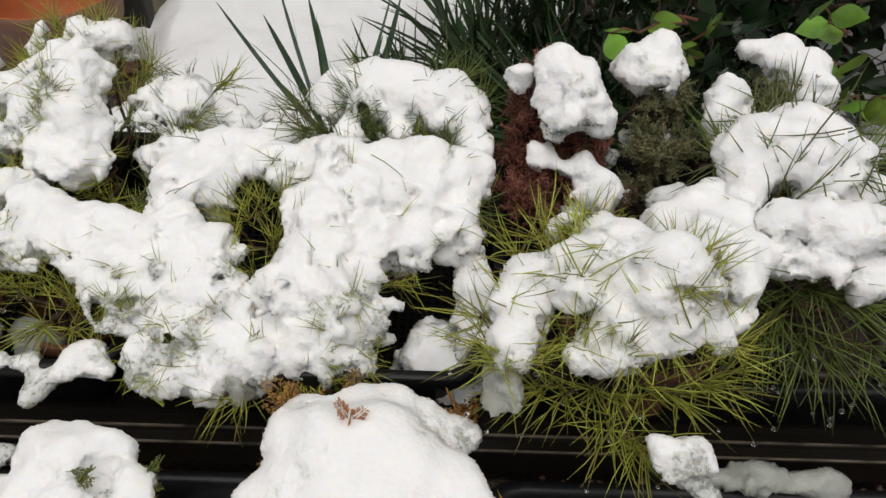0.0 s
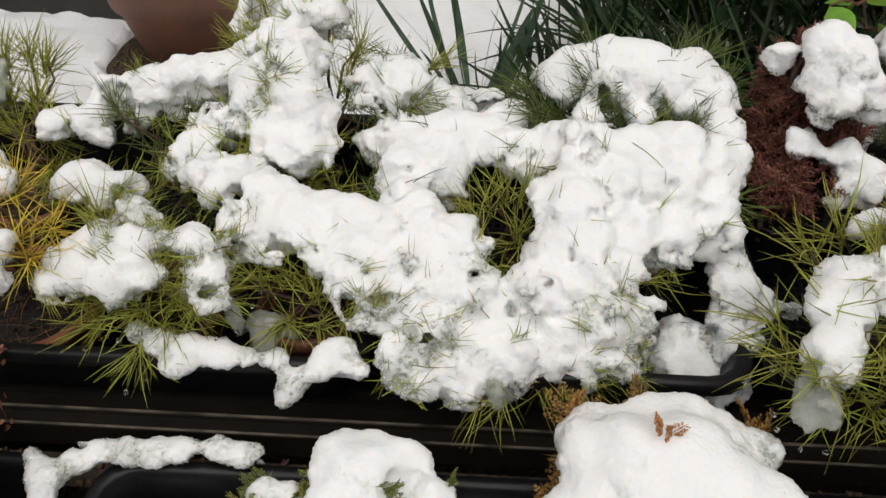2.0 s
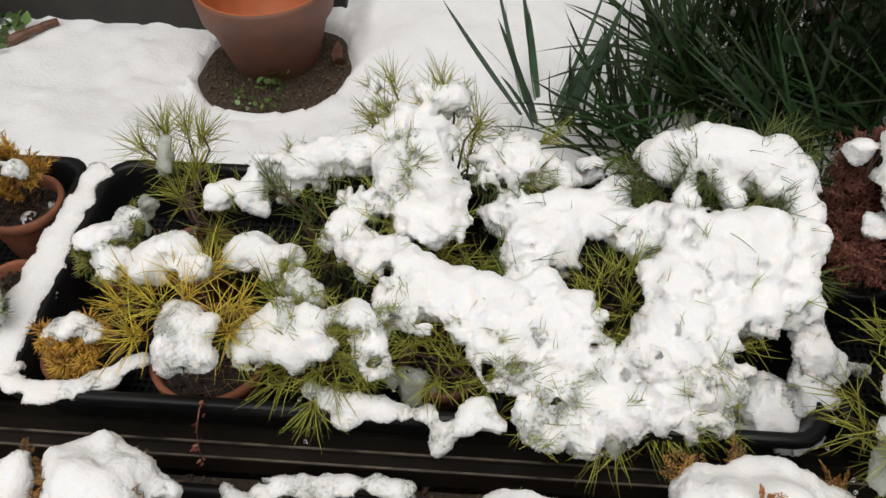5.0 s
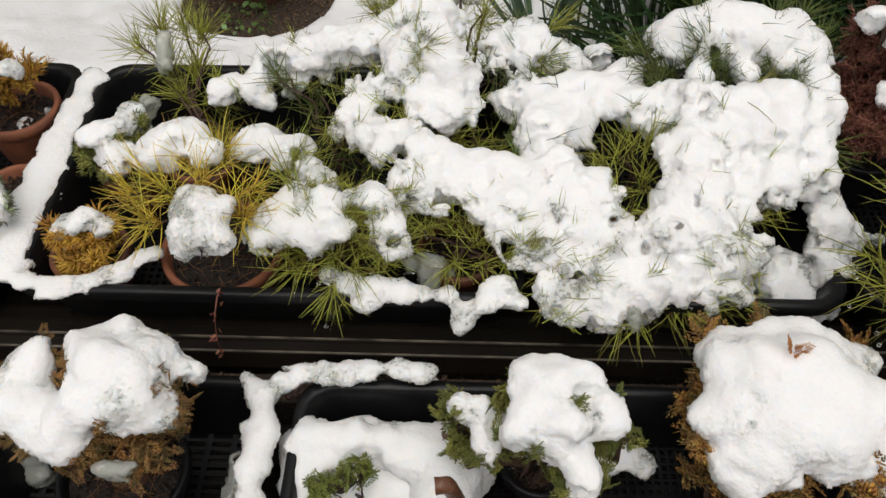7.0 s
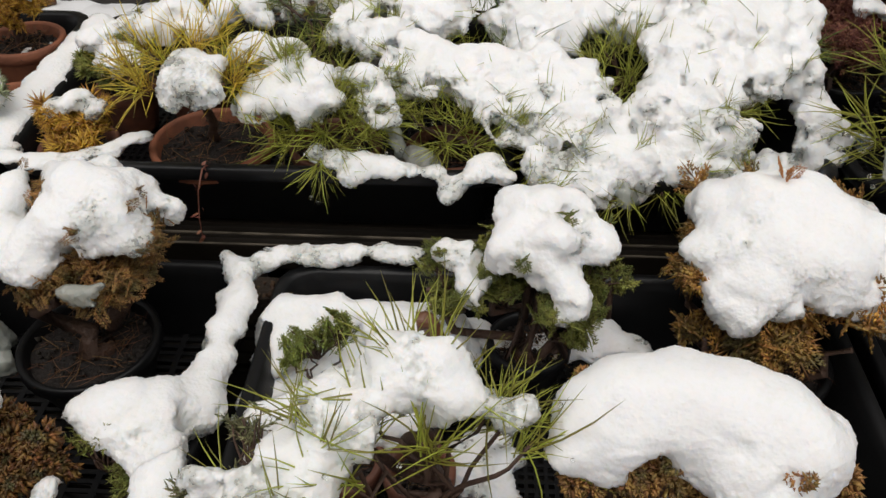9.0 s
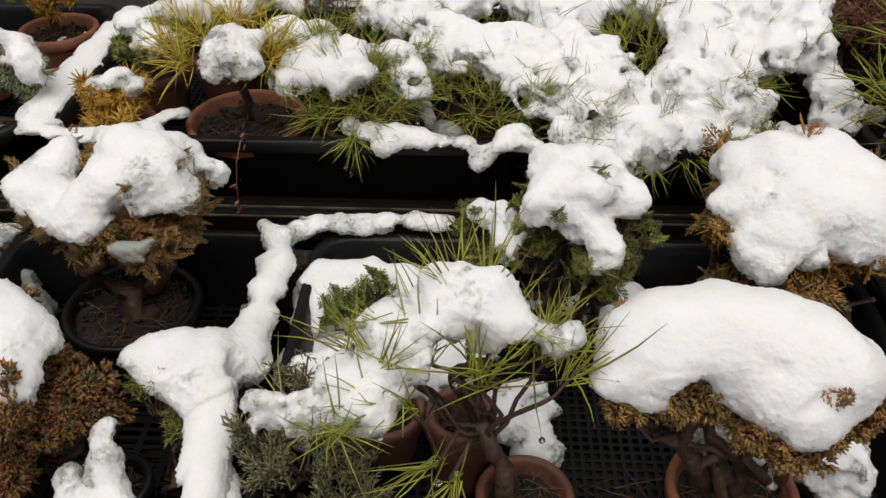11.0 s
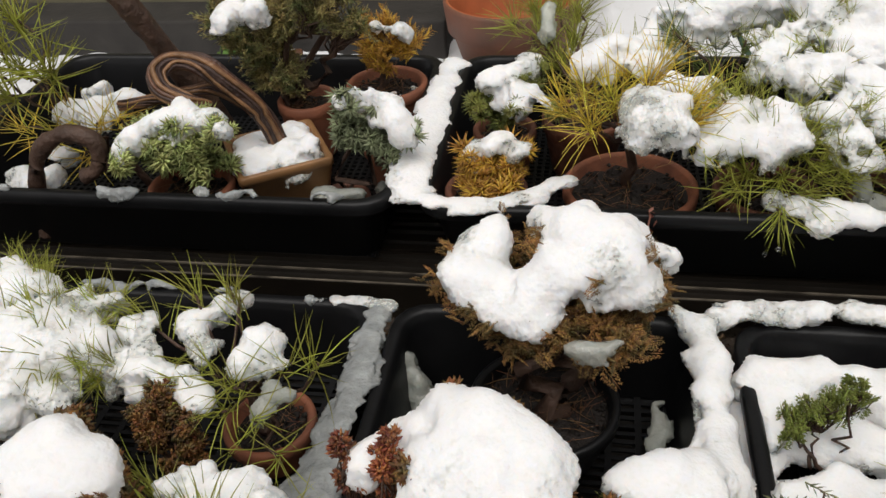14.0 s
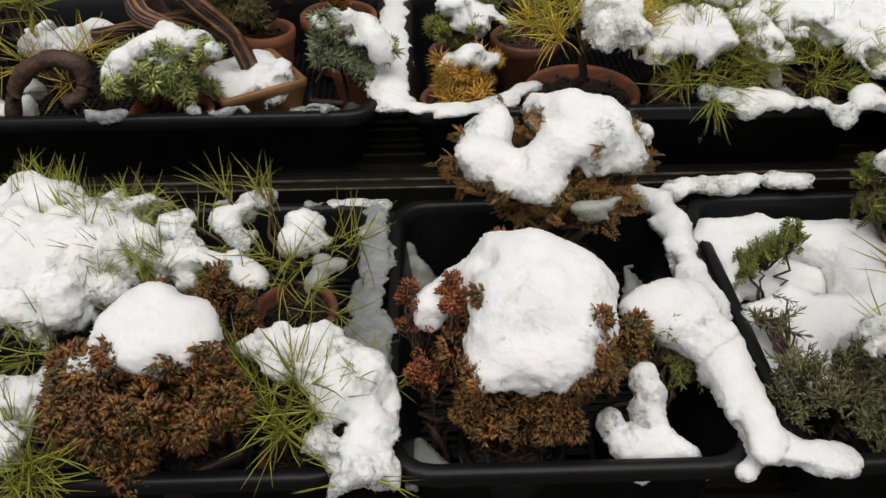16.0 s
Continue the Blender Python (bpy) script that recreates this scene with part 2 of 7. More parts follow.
def tube(points, radii, sides=8, cap=True):
    """A tapered tube along points."""
    p = np.asarray(points, float)
    t = np.gradient(p, axis=0)
    R = frames_from(t + 1e-9, np.zeros(len(p)))
    a = np.linspace(0, 2 * np.pi, sides, endpoint=False)
    ring = np.stack([np.cos(a), np.sin(a), 0 * a], 1)
    v = np.einsum("nij,kj->nki", R, ring) * np.asarray(radii)[:, None, None] + p[:, None]
    n = len(p)
    i = np.arange(n - 1)[:, None] * sides
    k = np.arange(sides)[None]
    k2 = (k + 1) % sides
    q = np.stack([i + k, i + k2, i + sides + k2, i + sides + k], -1).reshape(-1, 4)
    v = v.reshape(-1, 3)
    if not cap:
        return v, [q]
    v = np.concatenate([v, p[:1], p[-1:]])
    t0 = np.stack([np.full(sides, n * sides), k2[0], k[0]], 1)
    t1 = np.stack([np.full(sides, n * sides + 1), (n - 1) * sides + k[0], (n - 1) * sides + k2[0]], 1)
    return v, [q, np.concatenate([t0, t1])]


def bend(a, b, n=6, wob=0.1, sag=0.0):
    """A wavy way from a to b."""
    a, b = np.asarray(a, float), np.asarray(b, float)
    s = np.linspace(0, 1, n)[:, None]
    L = np.linalg.norm(b - a)
    w = RNG.normal(0, wob * L, (n, 3)) * np.sin(np.pi * s) ** 0.7
    return a + (b - a) * s + w + np.array([0, 0, sag]) * np.sin(np.pi * s)


def needle_template(curve=0.12, width=0.0122, seg=3):
    """A unit needle along z, three-sided and curved."""
    z = np.linspace(0, 1, seg + 1)
    pts = np.stack([curve * z ** 2, 0 * z, z], 1)
    return tube(pts, width * np.array([1, 1, 0.8, 0.12])[: seg + 1], 3, cap=False)


NEEDLES = needle_template(0.2)


def clump(n=15):
    """A dense bunch of plump scale twigs, one unit high."""
    a = np.arange(n) * 2.4
    up = np.linspace(0.15, 1.6, n)
    d = np.stack([np.cos(a), np.sin(a), up], 1)
    d /= np.linalg.norm(d, axis=1, keepdims=True)
    p = np.stack([0.25 * d[:, 0], 0.25 * d[:, 1], 0.1 + 0.3 * d[:, 2]], 1)
    first = scatter(leaf_blob(1, 0.2, 0.22), p, d, np.full(n, 0.55), a)
    side = np.stack([np.cos(a + 1.1), np.sin(a + 1.1), up * 0.4], 1)
    return joined([first, scatter(leaf_blob(1, 0.24, 0.24), p + 0.24 * d, side, np.full(n, 0.34), a)])


def leaf_blob(length, width, thick):
    """A plump leaf along z: three-sided, swelling and pointed."""
    v = np.array([(0, 0, 0), (width, thick * 0.5, 0.42), (-width, thick * 0.5, 0.42), (0, -thick, 0.38), (0, 0, 1)]) * (1, 1, length)
    f = np.array([(0, 1, 3), (0, 3, 2), (0, 2, 1), (4, 3, 1), (4, 2, 3), (4, 1, 2)])
    return v, [f]


def spray_flat(rank=6, subs=3, width=0.085):
    """A flat fern-like fan of scale-leaved twigs, one unit long."""
    places, dirs, sc, wd = [(0, 0, 0), (0, 0, 0.45)], [(0, 0, 1), (0, 0.02, 1)], [0.6, 0.55], [0.05, 0.06]
    for i in range(rank):
        for side in (-1, 1):
            z = 0.14 + 0.70 * (i + 0.4 * (side > 0)) / rank
            d = np.array((side * 0.66, 0.06 * (-1) ** i, 0.75))
            L = 0.44 * (1 - 0.55 * i / rank)
            places.append((0, 0, z))
            dirs.append(d)
            sc.append(L)
            wd.append(0.05)
            for k in range(subs):
                f = 0.3 + 0.6 * k / subs
                for out in (1.0, -0.55):
                    places.append(np.array((0, 0, z)) + d * L * f)
                    dirs.append((side * (0.66 + 0.6 * out), 0.10 * (-1) ** k, 0.75 - 0.35 * out))
                    sc.append(L * 0.40 * (1 - 0.3 * k / subs))
                    wd.append(width * 2)
    sc, wd = np.array(sc), np.array(wd)
    return scatter(leaf_blob(1, 1, 0.75), np.array(places, float), np.array(dirs, float), np.column_stack([sc * wd, sc * wd, sc]), np.zeros(len(sc)))


def spray_awl(n=16):
    """A sprig set all round with short pointed leaves."""
    t = np.linspace(0, 0.9, n)
    a = np.arange(n) * 2.4
    places = np.stack([0 * t, 0 * t, t], 1)
    dirs = np.stack([np.cos(a), np.sin(a), 0.8 + t], 1)
    return joined([scatter(leaf_blob(1, 0.13, 0.07), places, dirs, 0.40 * (1 - 0.35 * t), np.zeros(n)), tube([(0, 0, 0), (0, 0, 0.5), (0, 0, 1)], [0.035, 0.03, 0.012], 4)])


def rosette(n=14, wide=0.14, rise=1.4):
    """A star of short blunt leaves at a shoot's tip."""
    a = np.arange(n) * 2.4
    up = np.linspace(0.1, rise, n)
    dirs = np.stack([np.cos(a), np.sin(a), up], 1)
    return scatter(leaf_blob(1, wide, 0.06), np.zeros((n, 3)), dirs, np.full(n, 1.0), np.zeros(n))


def lattice_noise(seed):
    return np.random.default_rng(seed).uniform(-1, 1, (32, 32, 32)).astype(np.float32)


LATTICE = lattice_noise(3)


def value_noise(p, size):
    """Smooth noise in -1..1 at points p, with lumps of that size."""
    q = p / size
    i = np.floor(q).astype(int)
    f = (q - i).astype(np.float32)
    f = f * f * (3 - 2 * f)
    out = 0
    for dx in (0, 1):
        for dy in (0, 1):
            for dz in (0, 1):
                w = (f[..., 0] if dx else 1 - f[..., 0]) * (f[..., 1] if dy else 1 - f[..., 1]) * (f[..., 2] if dz else 1 - f[..., 2])
                out = out + w * LATTICE[(i[..., 0] + dx) % 32, (i[..., 1] + dy) % 32, (i[..., 2] + dz) % 32]
    return out


def heap_mesh(name, lumps, hollows=(), cell=0.0026, blend=0.0022, rough=(0.0035, 0.0018), material=None, near_lumps=(), reach=1.3, pits=0, crumbs=0, melt=3, flat=1.0, wet=0.0, lacy=1.0):
    """Piled lumps melted into one skin, with hollows scooped out and a grainy, thawing surface."""
    L = np.array(lumps, float)
    L[:, 2] /= flat
    L[:, 3] = L[:, 3] * 0.955 - (0.0002 if crumbs else -0.001)
    rough = [r * min(1.0, 0.32 + float(L[:, 3].mean()) / 0.03) for r in rough]
    lo = (L[:, :3] - L[:, 3:] * 1.2).min(0) - 0.012
    hi = (L[:, :3] + L[:, 3:] * 1.2).max(0) + 0.012
    dim = np.ceil((hi - lo) / cell).astype(int) + 1
    acc = np.full(dim, 1e-9, np.float32)
    pairs = [(p, q) for i, p in enumerate(L) for q in L[i + 1:] if np.linalg.norm(p[:3] - q[:3]) < reach * (p[3] + q[3])]
    pairs += [(p, q) for p in L for q in near_lumps if np.linalg.norm(p[:3] - np.array(q[:3])) < 1.12 * (p[3] + q[3])]
    alone = [p for p in L if not any(np.array_equal(p, a) or np.array_equal(p, b) for a, b in pairs)]
    for p, q in pairs + [(p, p) for p in alone]:
        p, q = np.array(p), np.array(q)
        c0, c1 = np.minimum(p[:3] - p[3], q[:3] - q[3]), np.maximum(p[:3] + p[3], q[:3] + q[3])
        a = np.maximum(((c0 - 0.016 - lo) / cell).astype(int), 0)
        b = np.minimum(((c1 + 0.016 - lo) / cell).astype(int) + 2, dim)
        if (b <= a).any():
            continue
        g = np.stack(np.meshgrid(*[lo[i] + cell * np.arange(a[i], b[i]) for i in range(3)], indexing="ij"), -1).astype(np.float32)
        way = q[:3] - p[:3]
        t = np.clip(((g - p[:3].astype(np.float32)) @ way.astype(np.float32)) / (way @ way + 1e-12), 0, 1)
        waist = 1 - (0.10 if reach < 1.5 else 0.0) * 4 * t * (1 - t) * (np.linalg.norm(way) / (p[3] + q[3]) > 0.75)
        d = np.linalg.norm(g - (p[:3] + t[..., None] * way).astype(np.float32), axis=-1) - (p[3] + (q[3] - p[3]) * t) * waist
        box_acc = acc[a[0]:b[0], a[1]:b[1], a[2]:b[2]]
        box_acc += np.exp(np.clip(-d / blend, -20, 40)).astype(np.float32) * 0.5
    for k in range(crumbs):
        q = L[RNG.integers(0, len(L))]
        d = RNG.normal(0, 1, 3) * (1, 1, 0.45) + (0, 0, -0.15)
        c = q[:3] + q[3] * d / np.linalg.norm(d) * RNG.uniform(0.94, 1.08)
        i = np.clip(((c - lo) / cell).astype(int), 0, dim - 1)
        if not 0.1 < acc[tuple(i)] < 4.0:
            continue
        r = RNG.uniform(0.0012, 0.0034)
        a, z = np.maximum(i - 5, 0), np.minimum(i + 6, dim)
        g = np.stack(np.meshgrid(*[lo[j] + cell * np.arange(a[j], z[j]) for j in range(3)], indexing="ij"), -1)
        d = np.linalg.norm((g - c) * RNG.uniform(0.7, 1.4, 3), axis=-1) - r
        acc[a[0]:z[0], a[1]:z[1], a[2]:z[2]] += np.exp(-d / blend).astype(np.float32)
    field = -blend * np.log(acc)
    for x, y, z, r in hollows:
        g = np.meshgrid(*[lo[i] + cell * np.arange(dim[i]) for i in range(3)], indexing="ij")
        d = np.sqrt((g[0] - x) ** 2 + (g[1] - y) ** 2 + (g[2] - z / flat) ** 2) - r
        field = np.maximum(field, -d)
    field = np.clip(field, -0.03, 0.03)
    if lacy:
        skin = np.abs(field) < 0.0135
        ijk = np.argwhere(skin)
        p = lo + ijk * cell
        shift = np.stack([0.0068 * value_noise(p + o, 0.026) + 0.0034 * value_noise(p + o + 50, 0.0105) for o in (3.0, 17.0, 29.0)], 1) * lacy * (0.5 + 0.5 * min(1.0, float(L[:, 3].mean()) / 0.018))
        q = np.clip(ijk + shift / cell, 0, np.array(dim) - 1.001)
        i0 = q.astype(int)
        f = q - i0
        new_field = 0
        for c in ((i, j, k) for i in (0, 1) for j in (0, 1) for k in (0, 1)):
            w = np.prod(np.where(c, f, 1 - f), axis=1)
            j = i0 + c
            new_field = new_field + w * field[j[:, 0], j[:, 1], j[:, 2]]
        field = field.copy()
        field[skin] = new_field
    for k in range(pits):
        q = L[RNG.integers(0, len(L))]
        d = RNG.normal(0, 1, 3) * (1, 1, 0.5) + (0, -0.5, 0.7)
        q = q[:3] + q[3] * d / np.linalg.norm(d)
        i = np.clip(((q - lo) / cell).astype(int), 2, dim - 3)
        if abs(field[tuple(i)]) > 0.004:
            continue
        a, z = np.maximum(i - 7, 0), np.minimum(i + 8, dim)
        g = np.stack(np.meshgrid(*[lo[j] + cell * np.arange(a[j], z[j]) for j in range(3)], indexing="ij"), -1)
        g = (g - q) / RNG.uniform(0.7, 1.5, 3)
        cut = field[a[0]:z[0], a[1]:z[1], a[2]:z[2]]
        np.maximum(cut, RNG.uniform(0.0035, 0.0085) - np.linalg.norm(g, axis=-1), out=cut)
    for k in range(melt):
        for ax in range(3):
            m = np.moveaxis(field, ax, 0)
            m[1:-1] = 0.5 * m[1:-1] + 0.25 * (m[:-2] + m[2:])
    near = np.abs(field) < 0.016
    side = 0.5 - 0.5 * np.clip(np.gradient(field, cell, axis=2)[near], -1, 1)
    ijk = np.argwhere(near)
    p = lo + ijk * cell
    warp = p + 0.006 * np.stack([value_noise(p + o, 0.016) for o in (11.0, 23.0, 37.0)], 1)
    pit = np.clip(value_noise(warp + 7.7, 0.016) - 0.34, 0, 1) * 5 * rough[0]
    swell = 1.1 * rough[0] * value_noise(p, 0.040) + 1.15 * rough[0] * value_noise(p + 6.4, 0.021)
    bumps = 0.75 * value_noise(warp + 3.3, 0.0115) + 0.55 * value_noise(warp + 1.3, 0.0062)
    notch = np.clip(value_noise(warp + 9.9, 0.0165) + 0.4 * value_noise(warp + 4.9, 0.007) - 0.02, -0.35, 0.9)
    field[near] += swell * (0.7 + 0.5 * side) * (0.45 + 0.55 * lacy) + rough[1] * bumps * (0.55 + 0.9 * side) * lacy + pit * (0.2 + 1.1 * side) + lacy * 4.2 * rough[1] * notch * np.clip(1.7 * side - 0.15, 0, 1.2) ** 1.5
    inside = field < 0
    corner = [inside[dx:dim[0] - 1 + dx, dy:dim[1] - 1 + dy, dz:dim[2] - 1 + dz] for dx in (0, 1) for dy in (0, 1) for dz in (0, 1)]
    cnt = sum(c.astype(np.int8) for c in corner)
    mixed = (cnt > 0) & (cnt < 8)
    cells = np.argwhere(mixed)
    index = np.full(mixed.shape, -1, np.int64)
    index[mixed] = np.arange(len(cells))
    tot, num = np.zeros((len(cells), 3)), np.zeros((len(cells), 1))
    for ax in range(3):
        for u in (0, 1):
            for w in (0, 1):
                s = np.zeros(3, int)
                s[(ax + 1) % 3], s[(ax + 2) % 3] = u, w
                e = s.copy()
                e[ax] = 1
                A, B = cells + s, cells + e
                fa, fb = field[A[:, 0], A[:, 1], A[:, 2]], field[B[:, 0], B[:, 1], B[:, 2]]
                cross = (fa < 0) != (fb < 0)
                t = np.where(cross, fa / np.where(cross, fa - fb, 1), 0)[:, None]
                tot += np.where(cross[:, None], A + (B - A) * t, 0)
                num += cross[:, None]
    verts = tot / num
    near_cell = np.clip(np.rint(verts).astype(int), 1, dim - 2)
    slope = np.stack([field[tuple((near_cell + e).T)] - field[tuple((near_cell - e).T)] for e in np.eye(3, dtype=int)], 1)
    slope /= np.linalg.norm(slope, axis=1, keepdims=True) + 1e-9
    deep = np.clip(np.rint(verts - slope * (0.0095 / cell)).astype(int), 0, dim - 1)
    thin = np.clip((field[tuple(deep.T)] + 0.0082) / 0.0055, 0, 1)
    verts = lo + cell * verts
    # slush share: thin spots and noise, plus an added greying of faces turned down
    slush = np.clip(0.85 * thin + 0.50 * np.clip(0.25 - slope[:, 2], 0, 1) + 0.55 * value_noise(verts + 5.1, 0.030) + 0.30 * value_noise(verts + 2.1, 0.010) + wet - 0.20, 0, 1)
    grit = (0.00012 + 0.00060 * np.clip(1 - slope[:, 2:], 0, 1)) * min(1.0, rough[1] / 0.0022)
    verts += slope * grit * RNG.normal(0, 1, (len(verts), 1)) + 0.5 * grit * RNG.normal(0, 1, verts.shape)
    verts[:, 2] *= flat
    quads = []
    for ax in range(3):
        o = [1, 1, 1]
        o[ax] = 0
        sl = tuple(slice(o[i], dim[i] - 1) for i in range(3))
        s2 = list(sl)
        s2[ax] = slice(1, dim[ax])
        fa = inside[sl]
        fb = inside[tuple(s2)]
        k = min(fa.shape[ax], fb.shape[ax])
        cut = [slice(None)] * 3
        cut[ax] = slice(0, k)
        change = fa[tuple(cut)] != fb[tuple(cut)]
        first = np.argwhere(change)
        flip = fa[tuple(cut)][change]
        E = first + np.array(o)
        u, w = np.zeros(3, int), np.zeros(3, int)
        u[(ax + 1) % 3], w[(ax + 2) % 3] = 1, 1
        q = np.stack([index[tuple((E - u - w).T)], index[tuple((E - w).T)], index[tuple(E.T)], index[tuple((E - u).T)]], 1)
        q[~flip] = q[~flip][:, ::-1]
        quads.append(q)
    quads = np.concatenate(quads)
    quads = quads[(quads >= 0).all(1)]
    label = np.arange(len(verts))
    while True:
        low = label[quads].min(1)
        nxt = label.copy()
        for k in range(4):
            np.minimum.at(nxt, quads[:, k], low)
        nxt = nxt[nxt]
        if (nxt == label).all():
            break
        label = nxt
    out = []
    for root, n in zip(*np.unique(label, return_counts=True)):
        if n < 90:
            continue
        keep = label == root
        renum = np.cumsum(keep) - 1
        me = mesh_of(name, verts[keep], [renum[quads[keep[quads[:, 0]]]]], material or SNOW)
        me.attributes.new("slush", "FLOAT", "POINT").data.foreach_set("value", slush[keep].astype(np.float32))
        out.append((me, np.column_stack([verts[keep], slope[keep], slush[keep]])))
    return out


LUMPS = {}
LUMPS["back_left"] = [(-.594, .69, .352, .0129), (-.562, .683, .352, .0217), (-.544, .711, .359, .027), (-.504, .719, .368, .0287), (-.471, .728, .379, .0267), (-.437, .73, .385, .0253), (-.404, .732, .395, .0251), (-.393, .685, .39, .0244), (-.366, .707, .401, .0316), (-.353, .736, .413, .0205), (-.375, .779, .417, .0229), (-.389, .756, .415, .0177), (-.343, .792, .416, .0244), (-.325, .793, .412, .0143), (-.348, .669, .39, .031), (-.373, .652, .367, .0272), (-.337, .64, .368, .0251), (-.409, .652, .378, .0182), (-.433, .662, .367, .0209), (-.455, .633, .36, .0147), (-.425, .613, .357, .0192), (-.412, .585, .357, .0118), (-.428, .834, .406, .0081), (-.433, .808, .392, .0148)]
LUMPS["back_mid"] = [(-0.295, 0.738, 0.379, 0.0179), (-0.269, 0.749, 0.38, 0.0255), (-0.253, 0.728, 0.376, 0.0227), (-0.223, 0.748, 0.352, 0.0209), (-0.204, 0.733, 0.35, 0.0164), (-0.297, 0.702, 0.378, 0.0113), (-0.25, 0.77, 0.382, 0.0143), (-0.287, 0.678, 0.349, 0.0176), (-0.254, 0.682, 0.356, 0.0224), (-0.226, 0.677, 0.353, 0.0259), (-0.192, 0.678, 0.358, 0.0258), (-0.16, 0.691, 0.362, 0.0199), (-0.149, 0.662, 0.359, 0.0242), (-0.251, 0.633, 0.349, 0.0241), (-0.217, 0.632, 0.347, 0.027), (-0.247, 0.598, 0.347, 0.0189), (-0.128, 0.637, 0.365, 0.0237), (-0.105, 0.656, 0.381, 0.0149), (-0.172, 0.776, 0.334, 0.0106), (-0.147, 0.71, 0.364, 0.0089)]
LUMPS["middle"] = [(-.392, .599, .361, .0212), (-.361, .587, .353, .0245), (-.379, .555, .351, .0195), (-.346, .563, .347, .0259), (-.312, .566, .34, .0277), (-.284, .558, .342, .0253), (-.31, .528, .342, .0181), (-.261, .547, .339, .0256), (-.229, .569, .342, .0259), (-.201, .55, .344, .0227), (-.184, .535, .342, .0186), (-.235, .519, .329, .028), (-.2, .509, .326, .0251), (-.282, .501, .333, .0168), (-.263, .488, .322, .0178), (-.385, .527, .352, .0114), (-.344, .527, .35, .0141), (-.178, .505, .33, .014)]
LUMPS["front_mid"] = [(-.206, .478, .312, .0232), (-.171, .495, .32, .02), (-.144, .495, .318, .0168), (-.176, .468, .299, .0276), (-.141, .466, .295, .0265), (-.109, .484, .305, .0266), (-.106, .46, .291, .0183), (-.075, .471, .298, .0232), (-.216, .448, .291, .0183), (-.182, .443, .286, .0183), (-.239, .457, .3, .0123), (-.229, .496, .322, .0168), (-.056, .461, .3, .0133), (-.233, .433, .292, .0099)]
LUMPS["right"] = [(-0.115, 0.5285, 0.334, 0.0281), (-0.092, 0.5495, 0.346, 0.0336), (-0.123, 0.5015, 0.332, 0.0232), (-0.076, 0.5135, 0.328, 0.0289), (-0.067, 0.4835, 0.322, 0.0231), (-0.044, 0.4885, 0.318, 0.0156), (-0.03, 0.5005, 0.322, 0.0101), (-0.098, 0.5795, 0.363, 0.0311), (-0.065, 0.6045, 0.363, 0.04), (-0.03, 0.6225, 0.372, 0.0346), (-0.059, 0.6365, 0.381, 0.0279), (-0.094, 0.6375, 0.379, 0.0235), (-0.005, 0.6365, 0.375, 0.0303), (0.022, 0.6235, 0.374, 0.0244), (0.042, 0.6305, 0.374, 0.0164), (0.028, 0.6035, 0.361, 0.0209), (0.001, 0.6025, 0.351, 0.0346), (-0.03, 0.5765, 0.344, 0.0298), (-0.056, 0.5485, 0.339, 0.0283), (0.024, 0.5725, 0.343, 0.0173), (-0.01, 0.5635, 0.347, 0.0172)]
LUMPS["cap_right"] = [(-0.107, 0.732, 0.393, 0.0185), (-0.096, 0.717, 0.386, 0.0136), (-0.084, 0.732, 0.404, 0.0255), (-0.055, 0.735, 0.411, 0.023), (-0.025, 0.732, 0.411, 0.0229), (-0.035, 0.71, 0.401, 0.0216), (-0.066, 0.706, 0.403, 0.018), (-0.003, 0.711, 0.407, 0.0214), (0.021, 0.726, 0.408, 0.0199), (0.037, 0.714, 0.398, 0.0198), (0.041, 0.689, 0.389, 0.0167), (0.013, 0.694, 0.396, 0.0131), (-0.08, 0.675, 0.389, 0.0084), (-0.03, 0.678, 0.389, 0.009), (0.045, 0.666, 0.383, 0.0107)]
LUMPS["drip"] = [(.036, .584, .34, .0151), (.043, .559, .325, .015), (.046, .535, .309, .0161), (.054, .518, .292, .0184), (.048, .5, .289, .016), (.074, .539, .295, .0152), (.095, .54, .293, .0106), (.005, .507, .251, .0265), (.028, .488, .244, .0223), (-.006, .485, .245, .0205), (.013, .526, .266, .0131), (.042, .505, .245, .0237)]
LUMPS["lip"] = [(-.317, .432, .291, .0111), (-.295, .448, .299, .0144), (-.283, .46, .303, .0095), (-.325, .422, .29, .0061), (-.456, .466, .302, .0046), (-.433, .461, .3, .0068), (-.409, .453, .302, .0101), (-.415, .442, .293, .009), (-.386, .452, .297, .0102), (-.365, .453, .293, .0091), (-.341, .456, .293, .0068), (-.269, .444, .295, .0067)]
LUMPS["mid_left"] = [(-0.567, 0.619, 0.335, 0.0149), (-0.54, 0.611, 0.337, 0.0202), (-0.513, 0.6, 0.335, 0.0219), (-0.49, 0.577, 0.334, 0.0156), (-0.555, 0.625, 0.34, 0.0125), (-0.468, 0.56, 0.338, 0.0095), (-0.506, 0.494, 0.352, 0.0206), (-0.488, 0.505, 0.357, 0.0218), (-0.463, 0.513, 0.357, 0.0208), (-0.449, 0.492, 0.355, 0.016), (-0.472, 0.479, 0.351, 0.0148), (-0.515, 0.479, 0.348, 0.0126), (-0.419, 0.515, 0.357, 0.0139), (-0.4, 0.512, 0.351, 0.0151), (-0.391, 0.486, 0.348, 0.0126), (-0.402, 0.473, 0.346, 0.0086), (-0.431, 0.523, 0.361, 0.0082)]
